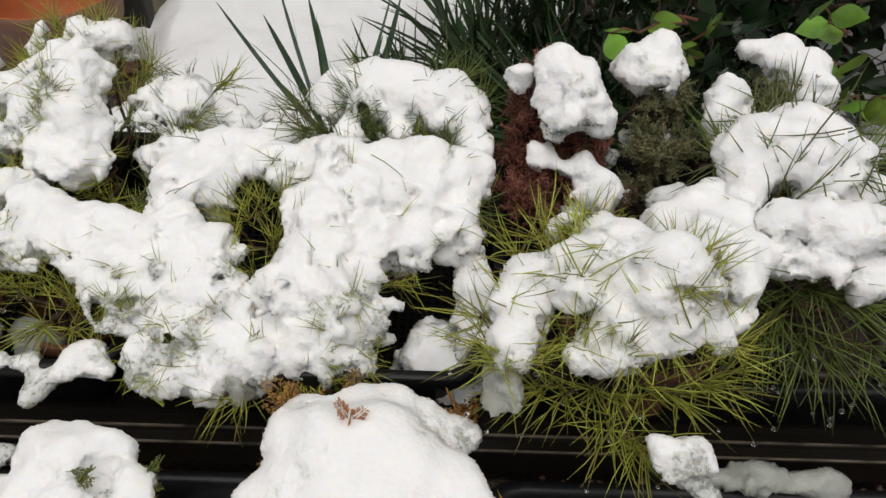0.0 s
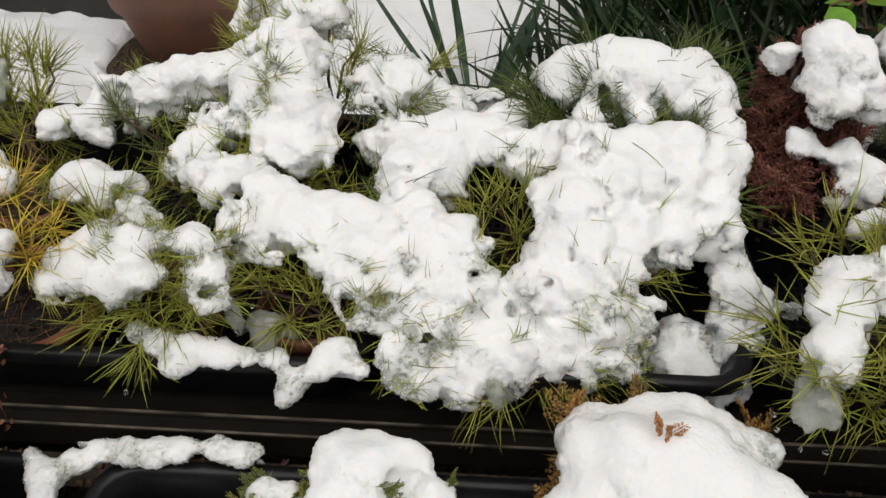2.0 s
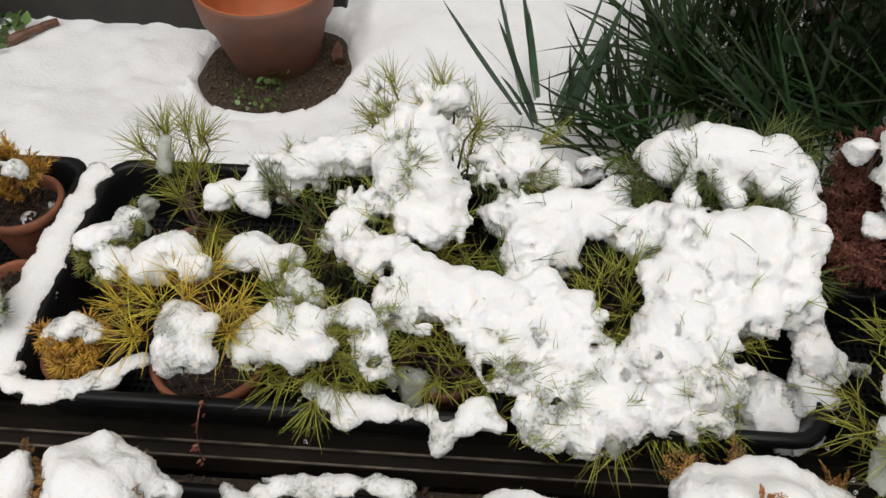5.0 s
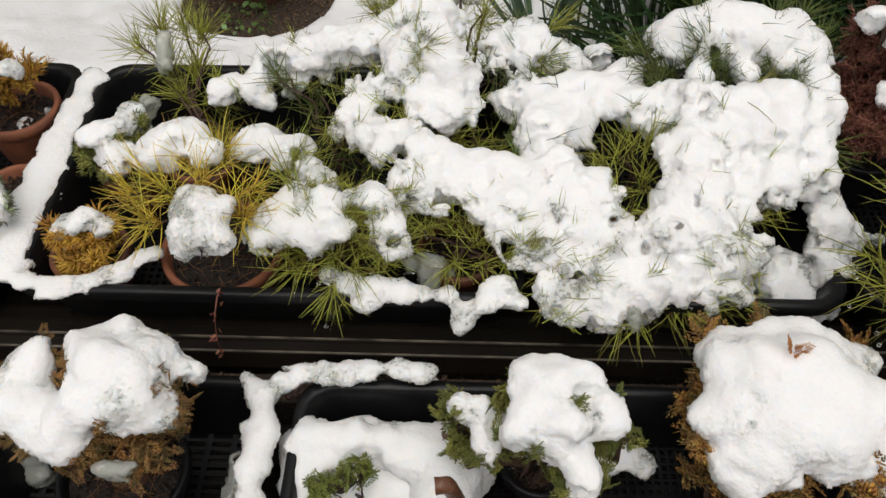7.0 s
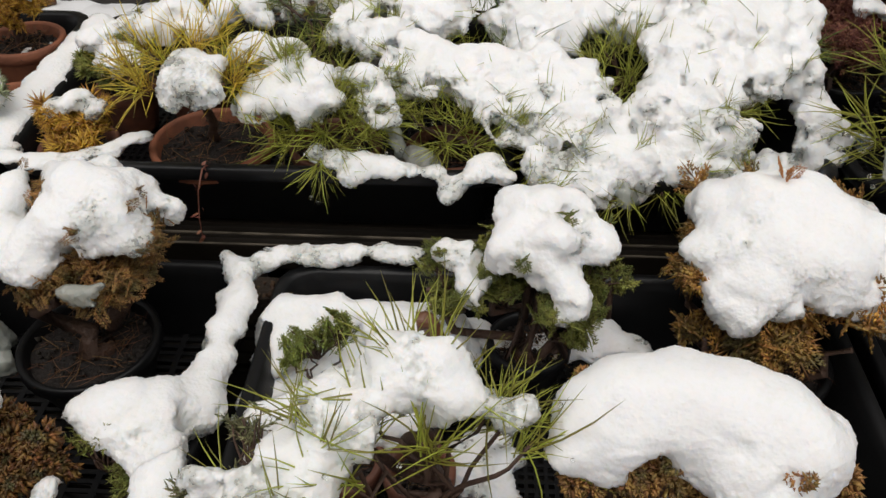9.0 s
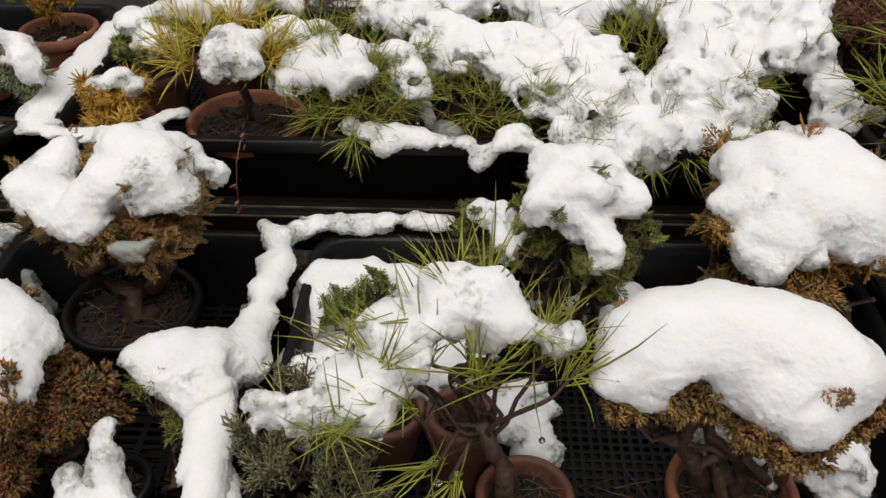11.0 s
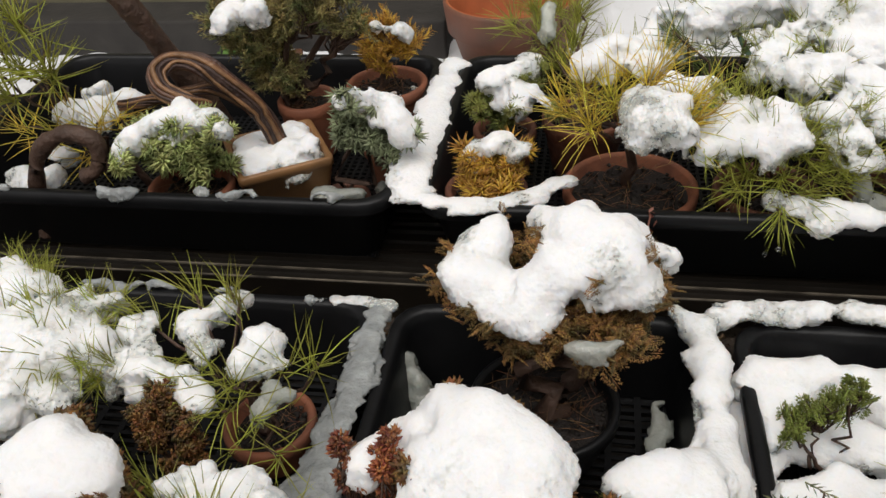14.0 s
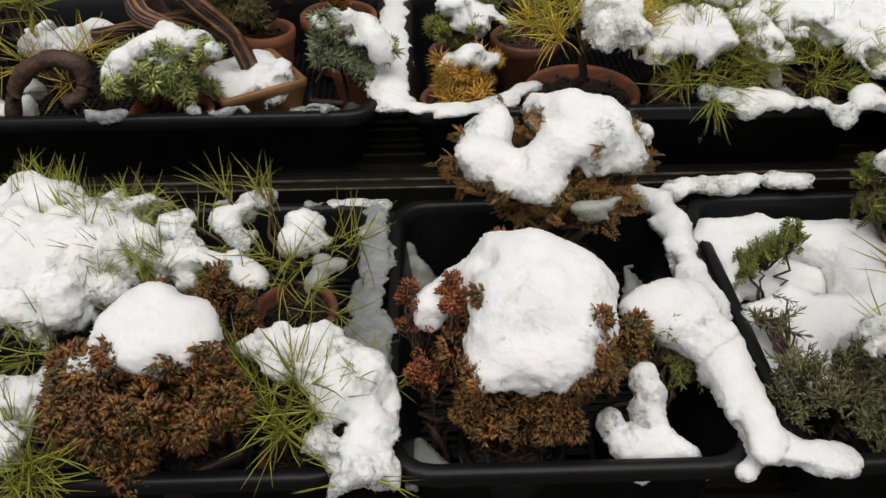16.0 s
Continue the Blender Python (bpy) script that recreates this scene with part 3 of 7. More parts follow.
LUMPS["yellow_top"] = [(-0.612, 0.554, 0.399, 0.0167), (-0.596, 0.56, 0.403, 0.0155), (-0.58, 0.54, 0.4, 0.0153), (-0.62, 0.541, 0.398, 0.0107)]
LUMPS["yellow_front"] = [(-0.576, 0.485, 0.386, 0.0156), (-0.56, 0.472, 0.386, 0.0154), (-0.563, 0.449, 0.38, 0.0163), (-0.546, 0.451, 0.378, 0.012), (-0.58, 0.455, 0.38, 0.0099)]
LUMPS["small_left"] = [(-.73, .61, .343, .0112), (-.712, .614, .344, .0186), (-.693, .624, .351, .0149), (-.692, .587, .338, .0183), (-.674, .589, .336, .0135), (-.691, .637, .355, .0075)]
LUMPS["azalea"] = [(-0.727, 0.501, 0.323, 0.0129), (-0.708, 0.507, 0.328, 0.0141), (-0.692, 0.504, 0.326, 0.0088)]
LUMPS["rim_left"] = [(-.797, .767, .293, .0179), (-.795, .732, .292, .019), (-.796, .694, .291, .0199), (-.798, .652, .291, .02), (-.797, .613, .291, .0201), (-.8, .571, .29, .0233), (-.797, .536, .29, .0233), (-.798, .502, .29, .0228), (-.792, .476, .292, .0171), (-.765, .454, .295, .007), (-.742, .451, .295, .007), (-.721, .451, .295, .0075), (-.7, .455, .294, .0093), (-.681, .463, .294, .0088), (-.668, .475, .295, .0065), (-.653, .485, .3, .0071), (-.641, .491, .301, .0053)]
LUMPS["orange_dome"] = [(-.095, .36, .334, .0214), (-.066, .346, .339, .0306), (-.029, .35, .343, .0262), (-.005, .334, .338, .0232), (.022, .325, .328, .0245), (-.087, .317, .32, .0267), (-.052, .311, .321, .0349), (-.017, .304, .316, .0348), (-.094, .287, .304, .0185), (-.088, .266, .292, .0132), (-.062, .282, .304, .0197), (-.022, .286, .299, .0199), (.012, .292, .298, .0213), (-.111, .312, .324, .0108), (.038, .286, .28, .018), (.045, .305, .319, .022)]
LUMPS["sawara"] = [(-.263, .335, .344, .0119), (-.244, .329, .347, .0144), (-.221, .331, .343, .0136), (-.258, .312, .335, .0169), (-.232, .301, .34, .0183), (-.204, .311, .333, .0125), (-.277, .295, .335, .008), (-.24, .291, .326, .0158), (-.227, .273, .317, .013), (-.222, .257, .309, .0095), (-.196, .3, .33, .008), (-.323, .332, .296, .0072), (-.307, .33, .296, .0072), (-.293, .308, .294, .0094), (-.298, .298, .285, .0084)]
LUMPS["tray_floor"] = [(-0.484, 0.337, 0.185, 0.0169), (-0.481, 0.297, 0.187, 0.0132), (-0.458, 0.342, 0.19, 0.0169), (-0.421, 0.35, 0.192, 0.0138), (-0.398, 0.336, 0.188, 0.0198), (-0.36, 0.332, 0.183, 0.0198), (-0.296, 0.339, 0.187, 0.0147), (-0.323, 0.339, 0.185, 0.0168), (-0.443, 0.314, 0.183, 0.0205), (-0.484, 0.251, 0.183, 0.0117), (-0.482, 0.226, 0.183, 0.0114), (-0.469, 0.286, 0.181, 0.0151), (-0.409, 0.299, 0.178, 0.0203), (-0.179, 0.342, 0.182, 0.0219), (-0.146, 0.332, 0.184, 0.0114), (-0.237, 0.333, 0.169, 0.0179), (-0.368, 0.304, 0.174, 0.0254)]
LUMPS["bonsai_pine"] = [(-0.354, 0.14, 0.375, 0.0119), (-0.334, 0.139, 0.38, 0.0122), (-0.315, 0.138, 0.378, 0.0122), (-0.326, 0.129, 0.365, 0.02), (-0.303, 0.13, 0.365, 0.0122), (-0.349, 0.126, 0.362, 0.0165), (-0.288, 0.124, 0.351, 0.0104), (-0.276, 0.116, 0.347, 0.0082), (-0.267, 0.123, 0.353, 0.0067), (-0.386, 0.122, 0.36, 0.0122), (-0.378, 0.112, 0.353, 0.0139), (-0.394, 0.109, 0.355, 0.0109), (-0.373, 0.095, 0.345, 0.0116), (-0.385, 0.09, 0.339, 0.013), (-0.405, 0.079, 0.334, 0.0129), (-0.427, 0.073, 0.329, 0.0114), (-0.433, 0.06, 0.327, 0.0078), (-0.45, 0.076, 0.327, 0.008), (-0.414, 0.063, 0.33, 0.0098), (-0.397, 0.07, 0.33, 0.0106), (-0.464, 0.072, 0.33, 0.0033), (-0.415, 0.1, 0.338, 0.0067)]
LUMPS["big_dome"] = [(-.224, .133, .329, .0188), (-.197, .143, .336, .0232), (-.163, .144, .342, .0231), (-.134, .139, .342, .0229), (-.107, .128, .338, .0212), (-.091, .109, .33, .0173), (-.2, .126, .316, .0232), (-.165, .134, .323, .0207), (-.135, .119, .32, .0249), (-.116, .101, .313, .0203), (-.104, .089, .308, .0116), (-.233, .114, .316, .0135), (-.211, .12, .306, .0137), (-.075, .125, .327, .0141), (-.078, .106, .315, .0125)]
LUMPS["tray_mid"] = [(-.294, .178, .186, .0208), (-.275, .165, .177, .0183), (-.283, .2, .186, .0213), (-.122, .177, .188, .0183), (-.038, .145, .186, .0219), (-.088, .16, .182, .0127)]
LUMPS["arm"] = [(-.505, .39, .229, .0091), (-.486, .396, .229, .0086), (-.466, .401, .229, .0086), (-.443, .402, .229, .0086), (-.419, .403, .229, .0086), (-.39, .403, .23, .0081), (-.366, .4, .23, .0075), (-.35, .4, .229, .0052), (-.54, .387, .232, .004), (-.52, .377, .229, .0135), (-.516, .336, .228, .0151), (-.516, .295, .228, .014), (-.518, .262, .228, .013), (-.519, .234, .227, .0145), (-.521, .209, .226, .0224), (-.536, .192, .25, .0162), (-.557, .188, .26, .0138), (-.577, .183, .26, .0159), (-.587, .172, .26, .0088), (-.564, .174, .248, .0189), (-.546, .162, .244, .0175)]
LUMPS["arm_low"] = [(-.531, .156, .241, .0216), (-.524, .132, .236, .0169), (-.52, .108, .233, .0136), (-.518, .083, .232, .012), (-.516, .062, .231, .0113)]
LUMPS["arm_end"] = [(-.511, .097, .216, .0133), (-.511, .074, .214, .0121), (-.496, .06, .217, .0083), (-.476, .058, .217, .0082), (-.456, .053, .217, .0082), (-.528, .048, .212, .0041), (-.518, .119, .221, .014)]
LUMPS["brown_dome"] = [(-.708, .339, .333, .0162), (-.721, .307, .329, .0138), (-.695, .303, .32, .0206), (-.66, .295, .316, .0196), (-.632, .335, .351, .0208), (-.607, .329, .348, .0236), (-.59, .31, .336, .0205), (-.63, .304, .334, .0232), (-.574, .3, .325, .0109), (-.65, .349, .349, .0132), (-.606, .305, .34, .0217), (-.675, .284, .313, .0146), (-.692, .346, .34, .0112), (-.657, .278, .309, .0127)]
LUMPS["red_dome"] = [(-.697, .168, .318, .0201), (-.673, .158, .321, .0233), (-.65, .14, .317, .0202), (-.639, .126, .309, .0177), (-.7, .133, .309, .0248), (-.668, .124, .306, .0307), (-.636, .108, .301, .0123), (-.71, .106, .296, .0212), (-.687, .093, .291, .0202), (-.662, .095, .292, .0188), (-.715, .084, .287, .0106), (-.744, .169, .295, .0147), (-.754, .154, .293, .0107), (-.723, .168, .312, .0115)]
LUMPS["small_pot"] = [(-.621, .095, .22, .0077), (-.609, .086, .21, .0144), (-.591, .086, .209, .0161), (-.576, .073, .204, .0159), (-.562, .063, .203, .01), (-.597, .073, .199, .016), (-.592, .103, .241, .0055), (-.595, .096, .227, .0081), (-.592, .113, .248, .0039)]
LUMPS["floor_left"] = [(-.442, .2, .195, .0254), (-.431, .227, .211, .0161), (-.47, .21, .209, .0099), (-.435, .167, .187, .0214), (-.471, .171, .191, .0154), (-.472, .33, .205, .0201), (-.426, .336, .212, .0168), (-.466, .292, .202, .0141), (-.333, .32, .186, .0365), (-.328, .277, .193, .024), (-.358, .222, .2, .0181)]
LUMPS["pot_pine"] = [(-.921, .304, .283, .0132), (-.905, .305, .29, .0092), (-.934, .283, .279, .012), (-.919, .256, .273, .0127), (-.862, .248, .296, .0133), (-.87, .228, .294, .0121), (-.848, .232, .295, .0093)]
LUMPS["left_mass"] = [(-1.117, .235, .289, .0222), (-1.125, .308, .29, .023), (-1.094, .298, .297, .0178), (-1.119, .266, .29, .022), (-1.051, .255, .296, .0198), (-1.028, .277, .297, .0174), (-1.005, .283, .293, .0138), (-1.073, .243, .288, .0242), (-1.037, .231, .284, .0222), (-1.087, .212, .283, .0235), (-1.006, .241, .286, .0169), (-1.076, .184, .27, .0187), (-1.047, .183, .276, .0159), (-1.094, .166, .263, .0132), (-.956, .222, .277, .0153), (-.983, .236, .278, .0142), (-.928, .218, .273, .0131), (-.907, .205, .276, .0074)]
LUMPS["brown_cap"] = [(-0.955, 0.123, 0.322, 0.0161), (-0.969, 0.11, 0.317, 0.0151), (-0.933, 0.11, 0.316, 0.0167), (-0.983, 0.1, 0.301, 0.0167), (-0.952, 0.098, 0.309, 0.0203), (-0.924, 0.096, 0.308, 0.013), (-0.998, 0.092, 0.297, 0.0072)]
LUMPS["flat"] = [(-0.89, 0.131, 0.274, 0.0086), (-0.868, 0.133, 0.272, 0.012), (-0.846, 0.133, 0.272, 0.0112), (-0.875, 0.113, 0.267, 0.011), (-0.845, 0.112, 0.269, 0.0126), (-0.828, 0.123, 0.266, 0.012), (-0.815, 0.113, 0.256, 0.0194), (-0.807, 0.1, 0.246, 0.0193), (-0.828, 0.098, 0.249, 0.0151), (-0.802, 0.079, 0.239, 0.0149), (-0.838, 0.061, 0.242, 0.0097), (-0.817, 0.05, 0.228, 0.0153), (-0.802, 0.048, 0.23, 0.0121), (-0.828, 0.034, 0.231, 0.011)]
LUMPS["left_edge"] = [(-1.051, .211, .279, .0204), (-1.086, .179, .275, .0185), (-1.012, .196, .279, .0117), (-.982, .263, .289, .0126), (-.963, .236, .284, .0118), (-1.068, .157, .265, .0096)]
LUMPS["edge_strip"] = [(-.856, .397, .216, .003), (-.842, .395, .216, .0036), (-.827, .394, .216, .0041), (-.812, .392, .216, .0041), (-.8, .389, .216, .0035)]
LUMPS["low_left"] = [(-1.057, .1, .261, .0146), (-1.041, .109, .265, .0082), (-1.052, .059, .255, .0078), (-1.061, .084, .259, .01)]
LUMPS["fir"] = [(-1.067, 0.477, 0.344, 0.0131), (-1.045, 0.49, 0.353, 0.0166), (-1.025, 0.506, 0.358, 0.0167), (-0.997, 0.499, 0.354, 0.013), (-1.075, 0.462, 0.335, 0.0107), (-0.98, 0.491, 0.351, 0.0088)]
LUMPS["blue_juniper"] = [(-.869, .539, .356, .0104), (-.85, .543, .361, .0104), (-.827, .544, .35, .0127), (-.812, .531, .341, .0103), (-.8, .521, .331, .0103)]
LUMPS["left_pine"] = [(-1.192, .561, .325, .0142), (-1.161, .57, .325, .0142), (-1.128, .569, .337, .0089), (-1.108, .574, .338, .0064), (-1.164, .542, .321, .0101), (-1.232, .492, .275, .0127), (-1.202, .504, .281, .0101), (-1.205, .535, .287, .0085), (-1.252, .702, .287, .0104)]
LUMPS["juniper_back"] = [(-1.008, .653, .415, .0164), (-.98, .631, .417, .0093), (-1.024, .638, .408, .0076)]
LUMPS["orange_top"] = [(-.872, .712, .366, .0134), (-.845, .7, .367, .0105)]
LUMPS["orange_pot"] = [(-.844, .718, .279, .0092), (-.86, .698, .28, .0056)]
LUMPS["red_top"] = [(.112, .686, .468, .0156), (.128, .678, .461, .0196), (.119, .669, .444, .0248), (.142, .665, .441, .0197), (.159, .658, .426, .0085), (.083, .696, .447, .0075), (.124, .647, .434, .0124)]
LUMPS["red_low"] = [(.147, .634, .376, .0161), (.166, .627, .363, .0214), (.181, .619, .363, .0134), (.112, .638, .385, .0086), (.109, .652, .397, .0059), (.137, .614, .364, .0107)]
LUMPS["cap_a"] = [(.199, .737, .449, .0139), (.222, .744, .453, .0178), (.234, .728, .443, .0155), (.214, .721, .444, .0138)]
LUMPS["cap_b"] = [(.296, .716, .429, .0145), (.303, .695, .423, .0164), (.287, .68, .413, .0153)]
LUMPS["cap_c"] = [(.328, .747, .456, .0112), (.353, .743, .453, .0184), (.375, .728, .443, .0167), (.384, .71, .436, .01)]
LUMPS["bonsai_floor"] = [(.256, .741, .355, .0097), (.187, .7, .355, .0093), (.24, .641, .352, .0144), (.215, .727, .356, .0072)]
LUMPS["right_cap"] = [(.258, .572, .453, .0151), (.28, .579, .466, .0196), (.31, .589, .472, .0179), (.334, .582, .466, .0197), (.309, .562, .463, .0255), (.354, .569, .453, .0151), (.346, .555, .442, .0178), (.27, .553, .445, .0203), (.258, .535, .435, .0102), (.376, .551, .433, .0141)]
LUMPS["right_low"] = [(.284, .502, .433, .0134), (.305, .495, .439, .0218), (.331, .491, .438, .0242), (.364, .496, .43, .0203), (.283, .479, .423, .0132), (.314, .475, .422, .0149), (.354, .475, .411, .0159), (.321, .536, .435, .0093)]
LUMPS["front_pine"] = [(.116, .505, .422, .0144), (.135, .489, .431, .0166), (.152, .467, .438, .0201), (.128, .449, .438, .0197), (.104, .45, .43, .0158), (.079, .446, .421, .0151), (.067, .43, .41, .0149), (.075, .417, .402, .0124), (.063, .406, .393, .0103), (.064, .389, .389, .009), (.177, .44, .442, .0225), (.202, .431, .434, .0186), (.167, .419, .428, .0192), (.187, .418, .412, .0203), (.216, .418, .401, .0141), (.15, .414, .408, .0183), (.132, .407, .39, .0149), (.116, .393, .395, .0074), (.144, .386, .395, .0073), (.167, .406, .399, .0163)]
LUMPS["between"] = [(.196, .512, .419, .019), (.223, .529, .42, .0194), (.241, .549, .422, .0151), (.248, .514, .42, .0191), (.247, .475, .419, .02), (.246, .446, .41, .017), (.239, .429, .403, .011), (.217, .488, .424, .0201), (.109, .422, .432, .0121)]
LUMPS["droop"] = [(.18, .345, .344, .0082), (.191, .339, .346, .0129), (.205, .345, .345, .0074), (.2, .336, .324, .0083), (.218, .321, .322, .0113)]
LUMPS["orange_dome"] += [(-.083, .383, .322, .016), (-.054, .386, .327, .0175), (-.024, .386, .328, .0175), (.003, .382, .324, .017), (.028, .370, .318, .0165), (-.097, .370, .322, .012)]
LUMPS["brown_dome"] += [(-.643, .362, .335, .0133), (-.62, .368, .339, .0143), (-.592, .356, .333, .0152), (-.566, .341, .322, .0127)]
HOLLOWS = {}
HOLLOWS.setdefault("brown_dome", []).extend([(-0.679, 0.351, 0.342, 0.0098)])
HOLLOWS.setdefault("brown_dome", []).extend([(-0.602, 0.261, 0.321, 0.0076)])
HOLLOWS.setdefault("red_dome", []).extend([(-0.742, 0.13, 0.296, 0.0058)])
HOLLOWS.setdefault("right", []).extend([(-0.167, 0.5665, 0.357, 0.0172)])
HOLLOWS.setdefault("right", []).extend([(-0.15, 0.5435, 0.349, 0.0137)])
HOLLOWS.setdefault("back_mid", []).extend([(-0.167, 0.573, 0.36, 0.0149)])
HOLLOWS.setdefault("middle", []).extend([(-0.173, 0.548, 0.353, 0.0102)])
HOLLOWS.setdefault("right", []).extend([(-0.161, 0.5165, 0.348, 0.009)])
HOLLOWS.setdefault("middle", []).extend([(-0.286, 0.59, 0.359, 0.0094)])
HOLLOWS.setdefault("middle", []).extend([(-0.326, 0.599, 0.365, 0.0106)])
HOLLOWS.setdefault("middle", []).extend([(-0.357, 0.505, 0.35, 0.0134)])
HOLLOWS.setdefault("middle", []).extend([(-0.32, 0.488, 0.339, 0.0144)])
HOLLOWS.setdefault("middle", []).extend([(-0.295, 0.502, 0.35, 0.0067)])
HOLLOWS.setdefault("front_mid", []).extend([(-0.223, 0.472, 0.32, 0.0133)])
HOLLOWS.setdefault("right", []).extend([(-0.13, 0.5495, 0.384, 0.0067)])
HOLLOWS.setdefault("cap_right", []).extend([(-0.055, 0.667, 0.398, 0.0094)])
HOLLOWS.setdefault("back_left", []).extend([(-0.426, 0.638, 0.38, 0.0085)])
HOLLOWS.setdefault("back_left", []).extend([(-0.365, 0.612, 0.397, 0.0047)])
HOLLOWS.setdefault("back_left", []).extend([(-0.446, 0.659, 0.391, 0.0061)])
HOLLOWS.setdefault("brown_dome", []).extend([(-0.665, 0.328, 0.338, 0.015)])
HOLLOWS.setdefault("flat", []).extend([(-0.827, 0.043, 0.238, 0.008)])
HOLLOWS.setdefault("right_cap", []).extend([(0.299, 0.53, 0.435, 0.0192)])
HOLLOWS.setdefault("big_dome", []).extend([(-0.182, 0.107, 0.309, 0.0141)])
HOLLOWS.setdefault("sawara", []).extend([(-0.219, 0.309, 0.348, 0.0135)])
HOLLOWS.setdefault("sawara", []).extend([(-0.265, 0.267, 0.332, 0.0128)])
HOLLOWS.setdefault("cap_right", []).extend([(-0.076, 0.671, 0.414, 0.0082)])
HOLLOWS.setdefault("cap_right", []).extend([(-0.017, 0.666, 0.409, 0.0082)])
HOLLOWS.setdefault("front_pine", []).extend([(0.091, 0.412, 0.405, 0.0147)])
HOLLOWS.setdefault("front_pine", []).extend([(0.119, 0.406, 0.434, 0.0103)])
HOLLOWS.setdefault("back_left", []).extend([(-0.533, 0.682, 0.384, 0.01)])
HOLLOWS.setdefault("orange_dome", []).extend([(-0.092, 0.277, 0.332, 0.006)])
HOLLOWS.setdefault("back_left", []).extend([(-0.394, 0.714, 0.42, 0.008)])
HOLLOWS.setdefault("back_left", []).extend([(-0.368, 0.666, 0.421, 0.0071)])
HOLLOWS.setdefault("back_left", []).extend([(-0.407, 0.651, 0.395, 0.0084)])
HOLLOWS.setdefault("back_left", []).extend([(-0.324, 0.729, 0.391, 0.0152)])
HOLLOWS.setdefault("back_mid", []).extend([(-0.288, 0.689, 0.385, 0.0111)])
HOLLOWS.setdefault("back_mid", []).extend([(-0.245, 0.699, 0.384, 0.0099)])
HOLLOWS.setdefault("back_left", []).extend([(-0.433, 0.625, 0.381, 0.0054)])
HOLLOWS.setdefault("middle", []).extend([(-0.384, 0.54, 0.366, 0.0051)])
HOLLOWS.setdefault("middle", []).extend([(-0.284, 0.51, 0.358, 0.005)])
HOLLOWS.setdefault("front_mid", []).extend([(-0.224, 0.474, 0.318, 0.0155)])
HOLLOWS.setdefault("front_mid", []).extend([(-0.2, 0.48, 0.336, 0.0055)])
HOLLOWS.setdefault("front_mid", []).extend([(-0.235, 0.492, 0.335, 0.0067)])
HOLLOWS.setdefault("right", []).extend([(-0.083, 0.4885, 0.35, 0.0055)])
HOLLOWS.setdefault("cap_right", []).extend([(-0.079, 0.676, 0.42, 0.007)])
HOLLOWS.setdefault("red_dome", []).extend([(-0.693, 0.11, 0.337, 0.0027)])
HOLLOWS.setdefault("brown_dome", []).extend([(-0.602, 0.27, 0.338, 0.0033)])
HOLLOWS.setdefault("big_dome", []).extend([(-0.181, 0.103, 0.319, 0.0096)])
GAPS = [(-0.533, 0.696, 0.373, 0.0142), (-0.43, 0.674, 0.383, 0.0123), (-0.372, 0.679, 0.409, 0.0072), (-0.403, 0.652, 0.393, 0.009), (-0.248, 0.702, 0.374, 0.0126), (-0.329, 0.625, 0.346, 0.0168), (-0.29, 0.583, 0.362, 0.0081),
        (-0.175, 0.519, 0.336, 0.0136), (-0.393, 0.579, 0.358, 0.0069), (-0.216, 0.466, 0.323, 0.0132), (-0.223, 0.48, 0.326, 0.0077), (-0.256, 0.479, 0.333, 0.0066), (-0.078, 0.4895, 0.341, 0.0057), (-0.030, 0.5345, 0.332, 0.0157),
        (-0.068, 0.688, 0.409, 0.0063), (-0.058, 0.649, 0.402, 0.0085), (0.009, 0.637, 0.395, 0.0095), (-0.467, 0.502, 0.338, 0.0124), (-0.501, 0.583, 0.343, 0.006)]
for x, y, z, r in GAPS:
    for key in ("back_left", "back_mid", "middle", "front_mid", "right", "cap_right", "mid_left"):
        if any(math.dist((x, y, z), q[:3]) < q[3] + r for q in LUMPS[key]):
            HOLLOWS.setdefault(key, []).extend([(x, y, z, r), (x, y + 0.4 * r, z - 0.9 * r, 0.9 * r)])
TUFTS = {}
TUFTS["pine_back_left"] = (.045, [(-0.693, 0.787, 0.36), (-0.665, 0.793, 0.365), (-0.641, 0.779, 0.36), (-0.681, 0.748, 0.34), (-0.643, 0.74, 0.34), (-0.661, 0.711, 0.32), (-0.618, 0.704, 0.32), (-0.718, 0.766, 0.35), (-0.607, 0.667, 0.3)])
TUFTS["pine_yellow"] = (0.048, [(-0.594, 0.537, 0.395), (-0.629, 0.52, 0.385), (-0.56, 0.546, 0.395), (-0.605, 0.499, 0.385), (-0.544, 0.491, 0.38), (-0.572, 0.503, 0.4), (-0.624, 0.472, 0.37), (-0.53, 0.484, 0.37), (-0.527, 0.518, 0.375), (-0.648, 0.508, 0.37)])
TUFTS["pine_green"] = (0.045, [(-0.465, 0.491, 0.349), (-0.436, 0.492, 0.349), (-0.418, 0.483, 0.334), (-0.453, 0.474, 0.324), (-0.484, 0.479, 0.324), (-0.495, 0.464, 0.314), (-0.43, 0.464, 0.309), (-0.407, 0.476, 0.324), (-0.453, 0.448, 0.299), (-0.502, 0.543, 0.364), (-0.385, 0.491, 0.324)])
TUFTS["pine_dark"] = (.045, [(-0.458, 0.631, 0.31), (-0.489, 0.69, 0.34), (-0.503, 0.681, 0.33), (-0.427, 0.599, 0.31), (-0.538, 0.694, 0.37), (-0.521, 0.696, 0.36), (-0.461, 0.69, 0.36), (-0.412, 0.673, 0.375)])
